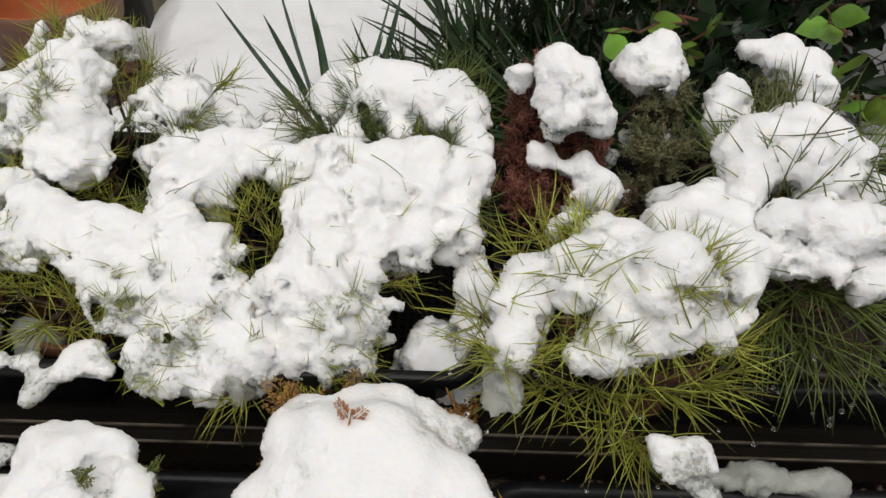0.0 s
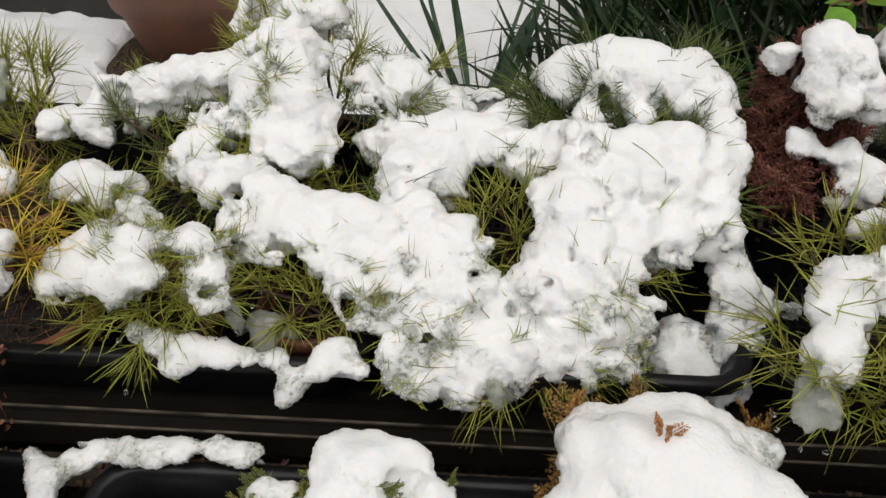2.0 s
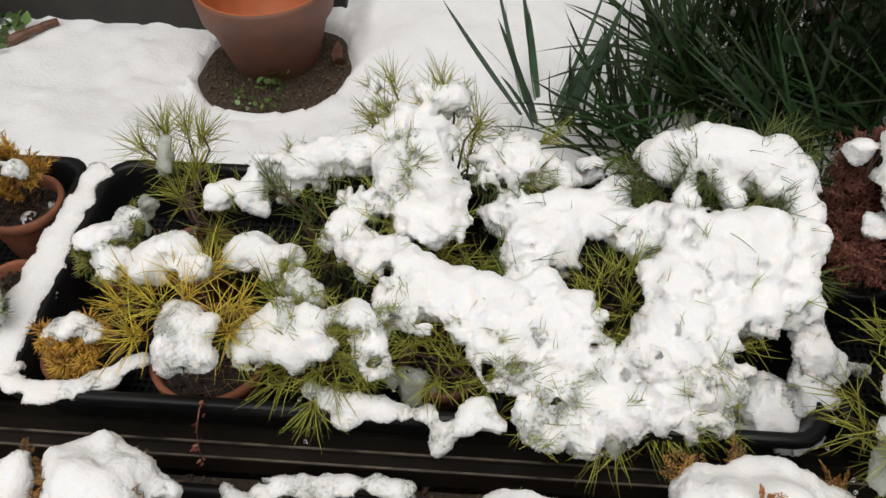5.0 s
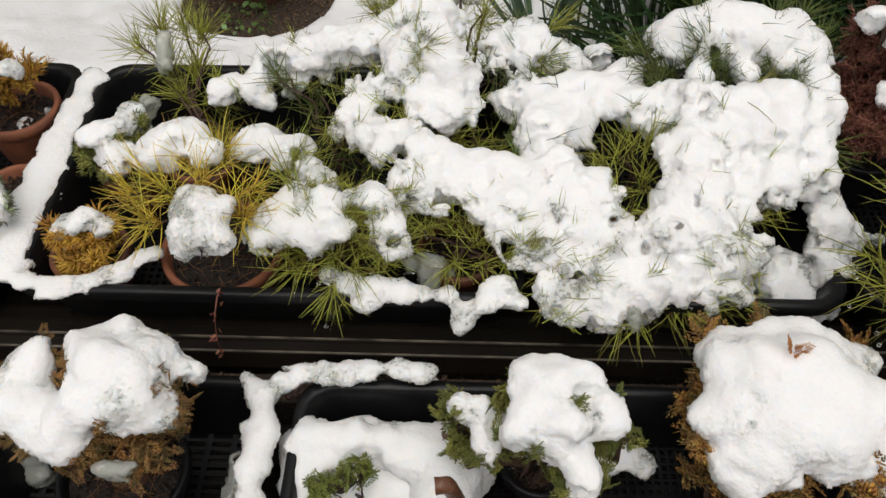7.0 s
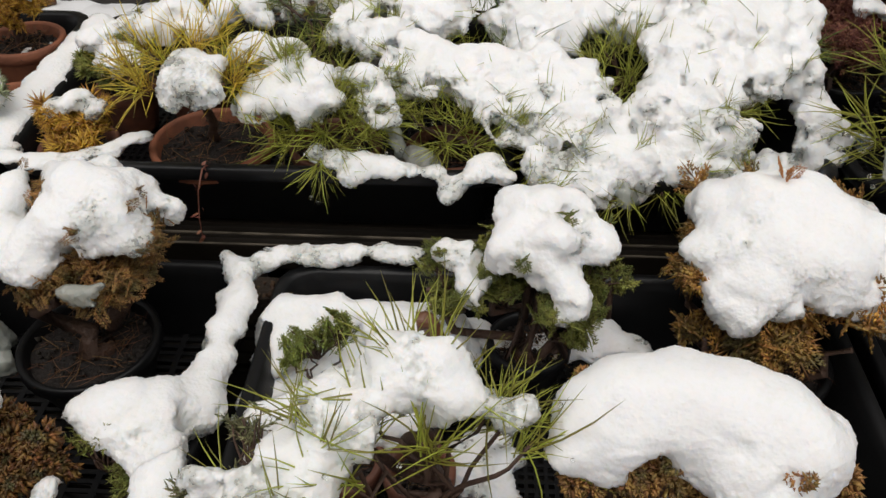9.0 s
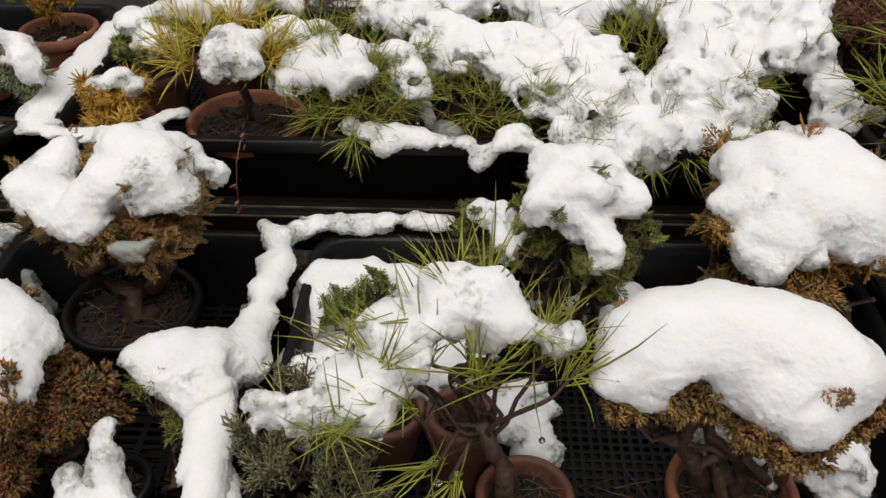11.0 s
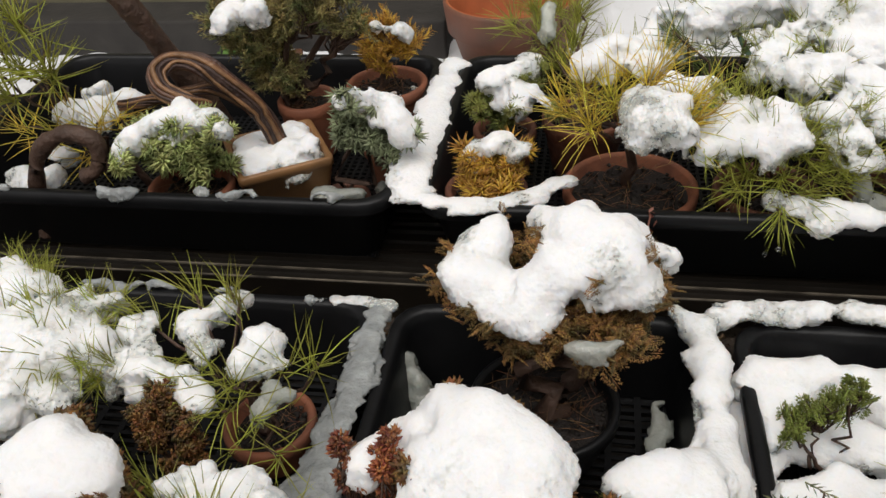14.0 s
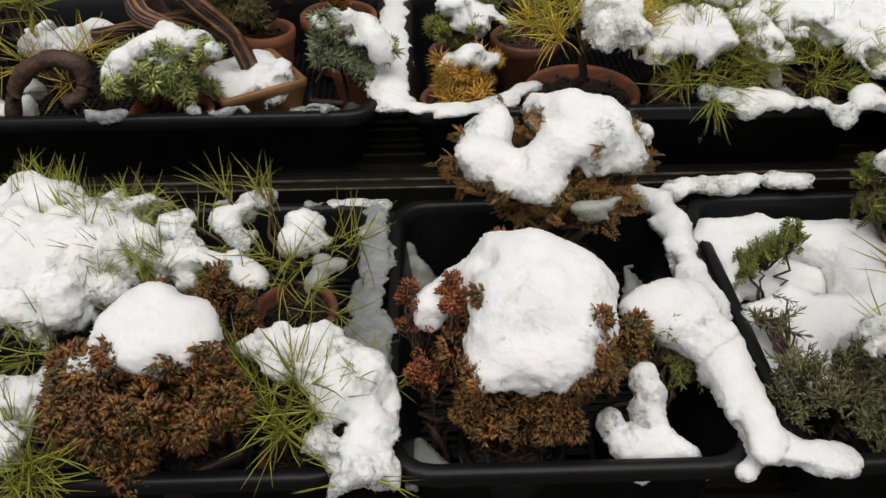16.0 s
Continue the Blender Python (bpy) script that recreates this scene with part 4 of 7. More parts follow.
TUFTS["pine_tall"] = (.042, [(-0.417, 0.794, 0.4), (-0.431, 0.784, 0.39), (-0.412, 0.821, 0.42), (-0.35, 0.798, 0.44), (-0.362, 0.779, 0.43), (-0.304, 0.79, 0.39), (-0.31, 0.775, 0.385), (-0.37, 0.679, 0.41), (-0.403, 0.727, 0.41), (-0.315, 0.747, 0.375), (-0.243, 0.712, 0.375), (-0.223, 0.775, 0.38), (-0.309, 0.621, 0.33), (-0.29, 0.623, 0.32), (-0.334, 0.628, 0.33)])
TUFTS["pine_twiggy"] = (.042, [(-0.345, 0.52, 0.33), (-0.321, 0.518, 0.325), (-0.309, 0.501, 0.32), (-0.331, 0.479, 0.31), (-0.302, 0.474, 0.31), (-0.279, 0.482, 0.31), (-0.342, 0.475, 0.305), (-0.369, 0.519, 0.32)])
TUFTS["pine_olive"] = (.045, [(-0.172, 0.587, 0.36), (-0.155, 0.592, 0.365), (-0.137, 0.6, 0.365), (-0.184, 0.576, 0.355), (-0.141, 0.567, 0.34), (-0.16, 0.53, 0.33), (-0.143, 0.51, 0.32)])
TUFTS["pine_corner"] = (.045, [(-0.137, 0.72, 0.39), (-0.131, 0.695, 0.38), (-0.105, 0.697, 0.37), (-0.054, 0.681, 0.38), (-0.0, 0.675, 0.38), (0.017, 0.664, 0.375), (0.032, 0.745, 0.42), (-0.073, 0.736, 0.42), (0.008, 0.749, 0.42), (0.05, 0.718, 0.4), (0.043, 0.598, 0.36)])
TUFTS["pine_front"] = (.042, [(-0.037, 0.537, 0.32), (-0.018, 0.545, 0.32), (-0.171, 0.428, 0.28), (-0.154, 0.429, 0.28), (-0.119, 0.443, 0.28), (-0.08, 0.455, 0.285), (-0.102, 0.451, 0.28), (-0.063, 0.456, 0.285), (-0.205, 0.486, 0.31)])
TUFTS["pine_broad"] = (.055, [(0.044, 0.451, 0.37), (0.049, 0.424, 0.36), (0.068, 0.407, 0.34), (0.089, 0.399, 0.345), (0.111, 0.398, 0.34), (0.133, 0.4, 0.345), (0.156, 0.4, 0.34), (0.178, 0.402, 0.345), (0.201, 0.401, 0.34), (0.222, 0.405, 0.35), (0.24, 0.429, 0.37), (0.247, 0.418, 0.35), (0.1, 0.408, 0.4), (0.12, 0.417, 0.41), (0.089, 0.425, 0.4), (0.113, 0.428, 0.44), (0.16, 0.372, 0.32), (0.171, 0.362, 0.32), (0.145, 0.375, 0.33), (0.095, 0.511, 0.41), (0.072, 0.5, 0.4)])
TUFTS["pine_long"] = (.075, [(0.305, 0.543, 0.43), (0.283, 0.534, 0.43), (0.318, 0.483, 0.39), (0.301, 0.479, 0.38), (0.338, 0.482, 0.385), (0.296, 0.472, 0.36), (0.318, 0.456, 0.35), (0.338, 0.445, 0.35), (0.379, 0.489, 0.36), (0.273, 0.458, 0.36), (0.379, 0.455, 0.34), (0.393, 0.609, 0.44), (0.317, 0.638, 0.45), (0.394, 0.577, 0.42)])
TUFTS["pine_bonsai"] = (.06, [(-0.342, 0.147, 0.375), (-0.319, 0.147, 0.375), (-0.285, 0.13, 0.338), (-0.272, 0.128, 0.334), (-0.326, 0.098, 0.34), (-0.317, 0.098, 0.34), (-0.363, 0.117, 0.345), (-0.391, 0.075, 0.33), (-0.373, 0.08, 0.325), (-0.354, 0.059, 0.29), (-0.339, 0.054, 0.28), (-0.258, 0.11, 0.33), (-0.41, 0.126, 0.33)])
TUFTS["pine_potted"] = (.047, [(-0.938, 0.297, 0.3), (-0.913, 0.307, 0.305), (-0.895, 0.288, 0.305), (-0.969, 0.269, 0.29), (-0.832, 0.226, 0.3), (-0.814, 0.232, 0.295), (-0.866, 0.197, 0.3), (-0.875, 0.187, 0.285), (-0.849, 0.185, 0.28), (-0.893, 0.218, 0.29), (-0.83, 0.168, 0.265)])
TUFTS["pine_flat"] = (.05, [(-0.858, 0.102, 0.27), (-0.85, 0.096, 0.265), (-0.875, 0.083, 0.25), (-0.866, 0.071, 0.245), (-0.894, 0.113, 0.26), (-0.841, 0.083, 0.255), (-0.912, 0.136, 0.255)])
TUFTS["pine_left"] = (.05, [(-1.087, 0.251, 0.3), (-1.043, 0.234, 0.3), (-1.071, 0.171, 0.27), (-1.069, 0.126, 0.265), (-1.045, 0.132, 0.27), (-1.014, 0.238, 0.29)])
TUFTS["pine_low"] = (.05, [(-1.039, 0.043, 0.25), (-1.027, 0.052, 0.25), (-1.055, 0.069, 0.255), (-1.032, 0.036, 0.24), (-1.046, 0.032, 0.24)])
TUFTS["pine_far"] = (.07, [(-1.203, 0.522, 0.4), (-1.241, 0.55, 0.42), (-1.161, 0.51, 0.4), (-1.206, 0.495, 0.38), (-1.226, 0.574, 0.43), (-1.233, 0.506, 0.4)])
TUFTS["pine_gold"] = (.05, [(-1.132, 0.515, 0.34), (-1.18, 0.545, 0.33), (-1.12, 0.539, 0.335), (-1.15, 0.505, 0.31), (-1.191, 0.516, 0.33), (-1.245, 0.538, 0.32)])


# ---- ground, wall, bench ----
def sheet(name, x0, x1, y0, y1, nx, ny, height, material):
    """One sheet of ground with a height for every place."""
    X, Y = np.meshgrid(np.linspace(x0, x1, nx), np.linspace(y0, y1, ny), indexing="ij")
    Z = height(X, Y)
    v = np.stack([X, Y, Z], -1).reshape(-1, 3)
    i = (np.arange(nx - 1)[:, None] * ny + np.arange(ny - 1)[None]).ravel()
    return mesh_of(name, v, [np.stack([i, i + ny, i + ny + 1, i + 1], 1)], material)


GROUND = -0.09
BIGPOT = (-0.80, 1.585)


def snow_height(X, Y):
    p = np.stack([X, Y, 0 * X], -1)
    z = 0.016 * value_noise(p, 0.16) + 0.007 * value_noise(p + 5, 0.045) + 0.002 * value_noise(p + 9, 0.014)
    bank = np.clip((X + 0.66) / 0.08, 0, 1) * np.clip((Y - 1.45) / 0.6, 0, 1)
    z = z + 0.012 + 0.10 * bank - 0.02 * np.clip(value_noise(p + 4.2, 0.022) - 0.62, 0, 1) - 0.012 * np.clip(value_noise(p + 6.2, 0.05) - 0.5, 0, 1)
    d = np.hypot(X - BIGPOT[0] - 0.012, (Y - BIGPOT[1] + 0.052)) + 0.014 * value_noise(p + 2, 0.06)
    z = np.where(d < 0.19, -0.03 + 0.05 * np.clip((d - 0.162) / 0.028, 0, 1), z)
    return GROUND + z


ground = new("ground", mesh_of("ground", [(-40, -40, GROUND - 0.012), (40, -40, GROUND - 0.012), (40, 40, GROUND - 0.012), (-40, 40, GROUND - 0.012)], [[(0, 1, 2, 3)]], SOIL))
tagged(ground, "dark wet garden soil under the bench and snow", "ground", kind="structure")
field = new("snow_ground", sheet("snow_ground", -2.8, 1.6, 0.86, 2.60, 400, 170, snow_height, SNOWFIELD))
tagged(field, "smooth lying snow on the ground behind the bench", "snow", kind="structure")



def box(bm, x0, x1, y0, y1, z0, z1, bevel=0.0):
    m = Matrix.LocRotScale(((x0 + x1) / 2, (y0 + y1) / 2, (z0 + z1) / 2), None, (x1 - x0, y1 - y0, z1 - z0))
    made = bmesh.ops.create_cube(bm, size=1, matrix=m)["verts"]
    if bevel:
        edges = list({e for v in made for e in v.link_edges})
        bmesh.ops.bevel(bm, geom=edges, offset=bevel, segments=2, affect="EDGES", profile=0.5)


bm = bmesh.new()
box(bm, -3.8, -0.66, 1.80, 1.94, GROUND, 2.2)
wall = part("wall_back", bm, WALLMAT, smooth=False)
tagged(wall, "damp grey-brown rendered garden wall", "wall", kind="structure")
bm = bmesh.new()
box(bm, -3.8, -0.965, 1.655, 1.797, GROUND - 0.02, GROUND + 0.10, 0.006)
box(bm, -0.965, -0.66, 1.745, 1.797, GROUND - 0.02, GROUND + 0.10, 0.006)
tagged(part("plinth", bm, PLINTH, smooth=False), "dark wet plinth along the wall foot", "plinth", kind="structure")
bm = bmesh.new()
box(bm, -0.66, 3.4, 2.62, 2.76, GROUND, 2.2)
tagged(part("wall_far", bm, WALLMAT, smooth=False), "grey garden wall behind the shrubs", "wall", kind="structure")


def rail_mesh(depth, height):
    """A bench rail with two raised lips and grooves along its top."""
    prof = [(0, 0), (0, height), (0.004, height), (0.005, height - 0.004), (depth * 0.3, height - 0.004), (depth * 0.32, height - 0.001), (depth * 0.36, height - 0.001),
            (depth * 0.38, height - 0.005), (depth * 0.66, height - 0.005), (depth * 0.68, height - 0.001), (depth * 0.72, height - 0.001), (depth * 0.74, height - 0.004),
            (depth - 0.005, height - 0.004), (depth - 0.004, height), (depth, height), (depth, 0)]
    v = [(x, y, z) for x in (-1.7, 1.1) for y, z in prof]
    n = len(prof)
    quads = [(i, (i + 1) % n, n + (i + 1) % n, n + i) for i in range(n)]
    return mesh_of("rail", v, [quads], RAIL, smooth=False)


def bench(name, y0, y1, top, count, label):
    b = thing(name, (0, (y0 + y1) / 2, 0), label, "bench")
    depth = 0.055
    for i in range(count):
        y = y0 + (y1 - y0 - depth) * i / (count - 1)
        r = part("rail", rail_mesh(depth, 0.03), RAIL, b)
        r.location = (0, y - (y0 + y1) / 2, top - 0.03)
        # pale strips put the highlight of the worn front rail edges into colour
        for q in (0.002, 0.0195) if top > 0.2 and i == 0 else ():
            bm = bmesh.new()
            box(bm, -1.699, 1.099, q - 0.0011, q + 0.0011, 0.0292, 0.0308)
            part("edge_glint", bm, EDGE_GLINT, r, "pale strip painting the highlight on the worn rail edge", smooth=False)
    for x in (-1.5, -0.6, 0.3, 0.95):
        for y in (y0 + 0.06, y1 - 0.1):
            bm = bmesh.new()
            box(bm, x - 0.05, x + 0.05, y - 0.04 - (y0 + y1) / 2, y + 0.04 - (y0 + y1) / 2, GROUND - 0.012, top - 0.031, 0.004)
            part("leg", bm, DARKPOT, b, smooth=False)
    return b


bench("bench", 0.431, 0.84, 0.210, 7, "low bench of dark brown grooved rails")
bench("lower_bench", 0.03, 0.395, 0.132, 6, "lower bench of dark brown grooved rails")


def rounded(w, d, r, n=5):
    """Corners of a rounded rectangle round the origin, counterclockwise."""
    out = []
    for cx, cy, a0 in ((w / 2 - r, d / 2 - r, 0), (-w / 2 + r, d / 2 - r, 90), (-w / 2 + r, -d / 2 + r, 180), (w / 2 - r, -d / 2 + r, 270)):
        for i in range(n):
            a = radians(a0 + 90 * i / (n - 1))
            out.append((cx + r * math.cos(a), cy + r * math.sin(a)))
    return np.array(out)


def loft(rings, close=False):
    n = len(rings[0])
    v = np.concatenate(rings)
    k = np.arange(n)
    k2 = (k + 1) % n
    return v, [np.concatenate([np.stack([i * n + k, i * n + k2, (i + 1) * n + k2, (i + 1) * n + k], 1) for i in range(len(rings) - 1)])]


def tray(x0, x1, y0, y1, rim, height, label, slots=False):
    w, d = x1 - x0, y1 - y0
    t = thing("nursery_tray", ((x0 + x1) / 2, (y0 + y1) / 2, rim - height), label, "tray", "black trays on the benches")

    def ring(inset, z, r):
        c = rounded(w - 2 * inset, d - 2 * inset, r)
        return np.column_stack([c, np.full(len(c), z)])

    h = height
    prof = [ring(0.030, 0.0, 0.02), ring(0.026, 0.004, 0.02), ring(0.012, h - 0.016, 0.03), ring(0.001, h - 0.015, 0.035), ring(0.0, h - 0.013, 0.035), ring(0.0, h - 0.002, 0.035), ring(0.002, h, 0.034),
            ring(0.010, h, 0.030), ring(0.0125, h - 0.003, 0.028), ring(0.015, h - 0.012, 0.027), ring(0.028, 0.006, 0.018)]
    part("wall", mesh_of("tray_wall", *loft(prof), PLASTIC), PLASTIC, t)
    bars = []
    iw, idp = w - 0.054, d - 0.054
    box_v = np.array([(x, y, z) for x in (-0.5, 0.5) for y in (-0.5, 0.5) for z in (-0.5, 0.5)])
    box_f = [np.array([(0, 1, 3, 2), (4, 6, 7, 5), (0, 4, 5, 1), (2, 3, 7, 6), (0, 2, 6, 4), (1, 5, 7, 3)])]
    if slots:
        px, py, bx, by = 0.027, 0.0095, 0.006, 0.0042
    else:
        px, py, bx, by = 0.0088, 0.0088, 0.0034, 0.0034
    for i in range(int(iw / px) + 1):
        bars.append((box_v * (bx, idp, 0.0024) + (-iw / 2 + px * (i + 0.5), 0, 0.0042), box_f))
    for i in range(int(idp / py) + 1):
        bars.append((box_v * (iw, by, 0.0020) + (0, -idp / 2 + py * (i + 0.5), 0.0040), box_f))
    part("mesh_floor", mesh_of("mesh_floor", *joined(bars), PLASTIC, smooth=False), PLASTIC, t, kind="stuff")
    return t


TRAY_H = 0.085
tray(-1.335, -0.806, 0.445, 0.800, 0.295, TRAY_H, "black plastic tray of small bonsai with snowy rims")
tray(-0.784, -0.262, 0.445, 0.800, 0.295, TRAY_H, "black plastic tray under snow-covered young pines")
tray(-0.252, 0.055, 0.445, 0.800, 0.295, TRAY_H, "black plastic tray half buried by snow")
tray(0.066, 0.59, 0.445, 0.800, 0.295, TRAY_H, "black plastic tray with broad snowy pines")
tray(-1.335, -0.812, 0.048, 0.400, 0.217, TRAY_H, "black plastic tray with icy rim and small pines", True)
tray(-0.796, -0.512, 0.048, 0.400, 0.217, TRAY_H, "black slotted tray with two bronzed cypresses", True)
tray(-0.490, 0.040, 0.048, 0.400, 0.217, TRAY_H, "black tray with mesh floor and melting snow")
tray(0.052, 0.58, 0.048, 0.400, 0.217, TRAY_H, "black empty tray edged with ice")


# ---- pots ----
def lathe(profile, n=40):
    a = np.linspace(0, 2 * np.pi, n, endpoint=False)
    rings = [np.column_stack([r * np.cos(a), r * np.sin(a), np.full(n, z)]) for r, z in profile]
    v, f = loft(rings)
    return v, f


def grains(cx, cy, z, r, n, size, square=False):
    """Loose crumbs lying on a disc of soil."""
    t = leaf_blob(1, 0.5, 0.5)
    a, q = RNG.uniform(0, 6.28, n), r * np.sqrt(RNG.uniform(0, 1, n))
    p = np.column_stack([cx + q * np.cos(a), cy + q * np.sin(a), np.full(n, z)])
    return scatter(t, p, RNG.normal(0, 1, (n, 3)), RNG.uniform(0.5, 1.4, n) * size)


def soil_disc(r, z):
    a = np.linspace(0, 2 * np.pi, 28, endpoint=False)
    rings = [np.column_stack([q * np.cos(a), q * np.sin(a), z + 0.004 * (1 - q / r) + 0.0015 * RNG.normal(0, 1, 28)]) for q in (r, r * 0.75, r * 0.5, r * 0.25, 0.0005)]
    return joined([loft(rings), grains(0, 0, z + 0.003, r * 0.95, 160, 0.0055)])


def pot(loc, r, h, material, label, lip=0.010, taper=0.74, name="flower_pot", soil=True):
    """A round clay pot with a rolled rim, standing at loc, its rim radius r."""
    t = thing(name, loc, label, "flower pot")
    rb = r * taper
    prof = [(0.001, 0.002), (rb * 0.95, 0.002), (rb, 0.006), (r * 0.94, h - lip * 1.6), (r * 0.945, h - lip * 1.5), (r, h - lip * 1.25), (r, h - 0.002), (r - 0.002, h), (r - 0.0055, h), (r - 0.0075, h - 0.003),
            (r - 0.011, h - 0.02), (rb - 0.008, 0.012), (0.001, 0.012)]
    part("pot_body", mesh_of("pot_body", *lathe(prof), material), material, t)
    if soil:
        part("soil", mesh_of("soil", *soil_disc(r - 0.009, h - 0.014), POTSOIL), POTSOIL, t, kind="stuff")
        n = int(30 + 24000 * r * r)
        a, q = RNG.uniform(0, 6.28, n), (r - 0.014) * np.sqrt(RNG.uniform(0, 1, n))
        fallen = scatter(needle_template(0.25), np.column_stack([q * np.cos(a), q * np.sin(a), h - 0.007 + RNG.uniform(0, 0.004, n)]), np.column_stack([RNG.normal(0, 1, (n, 2)), RNG.normal(0.1, 0.15, n)]), RNG.uniform(0.3, 1, n) * min(0.03, r * 0.6))
        part("litter", mesh_of("litter", *fallen, LITTER), LITTER, t, "fallen brown needles", kind="stuff")
    return t


def square_pot(loc, w, d, h, material, label, turn=0):
    t = thing("bonsai_pot", loc, label, "bonsai pot")
    t.rotation_euler[2] = radians(turn)

    def ring(a, b, z, r=0.006):
        c = rounded(a, b, r)
        return np.column_stack([c, np.full(len(c), z)])

    prof = [ring(0.002, 0.002, 0.003, 0.0005), ring(w * 0.78, d * 0.78, 0.003), ring(w * 0.8, d * 0.8, 0.006), ring(w * 0.97, d * 0.97, h - 0.010), ring(w, d, h - 0.009), ring(w, d, h - 0.001), ring(w - 0.002, d - 0.002, h),
            ring(w - 0.011, d - 0.011, h), ring(w - 0.013, d - 0.013, h - 0.003), ring(w - 0.02, d - 0.02, h - 0.02)]
    part("pot_body", mesh_of("pot_body", *loft(prof), material), material, t)
    v = np.array([(-w / 2 + .012, -d / 2 + .012, h - .012), (w / 2 - .012, -d / 2 + .012, h - .012), (w / 2 - .012, d / 2 - .012, h - .012), (-w / 2 + .012, d / 2 - .012, h - .012)])
    part("soil", mesh_of("soil", *joined([(v, [np.array([(0, 1, 2, 3)])]), grains(0, 0, h - 0.011, min(w, d) * 0.42, 90, 0.005)]), POTSOIL), POTSOIL, t, kind="stuff")
    return t


# ---- plants ----
def pine(key, base, label, material, per=26, spread=0.75, droop=0.15, trunk=0.006, pokes=None, poke_n=0, drops=0):
    """A young pine: a crooked trunk, limbs to each tuft, and bundles of needles."""
    length, tufts = TUFTS[key]
    t = thing("young_pine", base, label, "pine", "young pines")
    base = np.array(base, float)
    T = np.array(tufts) - base
    mid = np.array([T[:, 0].mean() * 0.6, T[:, 1].mean() * 0.6, max(0.03, T[:, 2].mean() * 0.62)])
    part("trunk", mesh_of("trunk", *tube(bend((0, 0, -0.01), mid, 6, 0.07), np.linspace(trunk, trunk * 0.6, 6), 7), BARK), BARK, t)
    ndl = []
    for q in T:
        part("limb", mesh_of("limb", *tube(bend(mid * RNG.uniform(0.6, 1.0), q, 5, 0.08), np.linspace(min(trunk * 0.45, 0.0022), 0.0012, 5), 5), BARK), BARK, t)
        n = int(per * RNG.uniform(0.75, 1.25))
        out = q - mid
        out = out / (np.linalg.norm(out) + 1e-6) + np.array([0, 0, 0.35])
        d = out / np.linalg.norm(out) + RNG.normal(0, spread, (n, 3))
        d[:, 2] -= droop
        p = q - out * np.linspace(0, 0.016, n)[:, None] + RNG.normal(0, 0.0022, (n, 3))
        L = length * RNG.uniform(0.65, 1.15, n)
        ndl.append(scatter(NEEDLES, p, d, L))
    if pokes is not None and poke_n:
        place, out, slush = pokes[:, :3] - base, pokes[:, 3:6], pokes[:, 6]
        odds = (0.04 + slush ** 2) * (out[:, 2] > -0.5) * (place[:, 2] > np.quantile(place[:, 2], 0.12))
        for i in RNG.choice(len(place), poke_n, p=odds / odds.sum()):
            n = int(RNG.integers(2, 8)) if slush[i] > 0.25 else int(RNG.integers(1, 4))
            lean = out[i] * 0.9 + RNG.normal(0, 0.45, 3) + (0, 0, 0.35)
            d = lean + RNG.normal(0, 0.30, (n, 3))
            d /= np.linalg.norm(d, axis=1, keepdims=True)
            L = length * RNG.uniform(0.5, 1.0, n)
            ndl.append(scatter(NEEDLES, place[i] - d * L[:, None] * RNG.uniform(0.2, 0.55) + RNG.normal(0, 0.002, (n, 3)), d, L))
    part("needles", mesh_of("needles", *joined(ndl), material), material, t, kind="stuff")
    if drops:
        tips = np.concatenate([v.reshape(-1, len(NEEDLES[0]), 3)[:, -3:].mean(1) for v, _ in ndl[: len(T)]])
        tips = tips[np.argsort(tips[:, 2])[: len(tips) // 2]]
        ball = lathe([(0.0003, -1.0), (0.7, -0.7), (1.0, 0.0), (0.7, 0.7), (0.15, 1.25)], 10)
        part("water_drops", mesh_of("water_drops", *scatter(ball, tips[RNG.choice(len(tips), drops, replace=False)] - (0, 0, 0.0018), np.tile((0.0, 0.01, 1.0), (drops, 1)), RNG.uniform(0.0014, 0.0026, drops)), WATER), WATER, t, "clear water drops on the needle tips", kind="stuff")
    return t


def shell_points(center, radii, n, low=-0.6, inner=0.75):
    d = RNG.normal(0, 1, (n * 3, 3))
    d /= np.linalg.norm(d, axis=1, keepdims=True)
    d = d[d[:, 2] > low][:n]
    q = RNG.uniform(inner, 1.03, (len(d), 1))
    lump = 1 + 0.20 * value_noise(d * 2.0 + np.array(center) * 9, 0.55)[:, None]
    return np.array(center) + d * q * np.array(radii) * lump, d


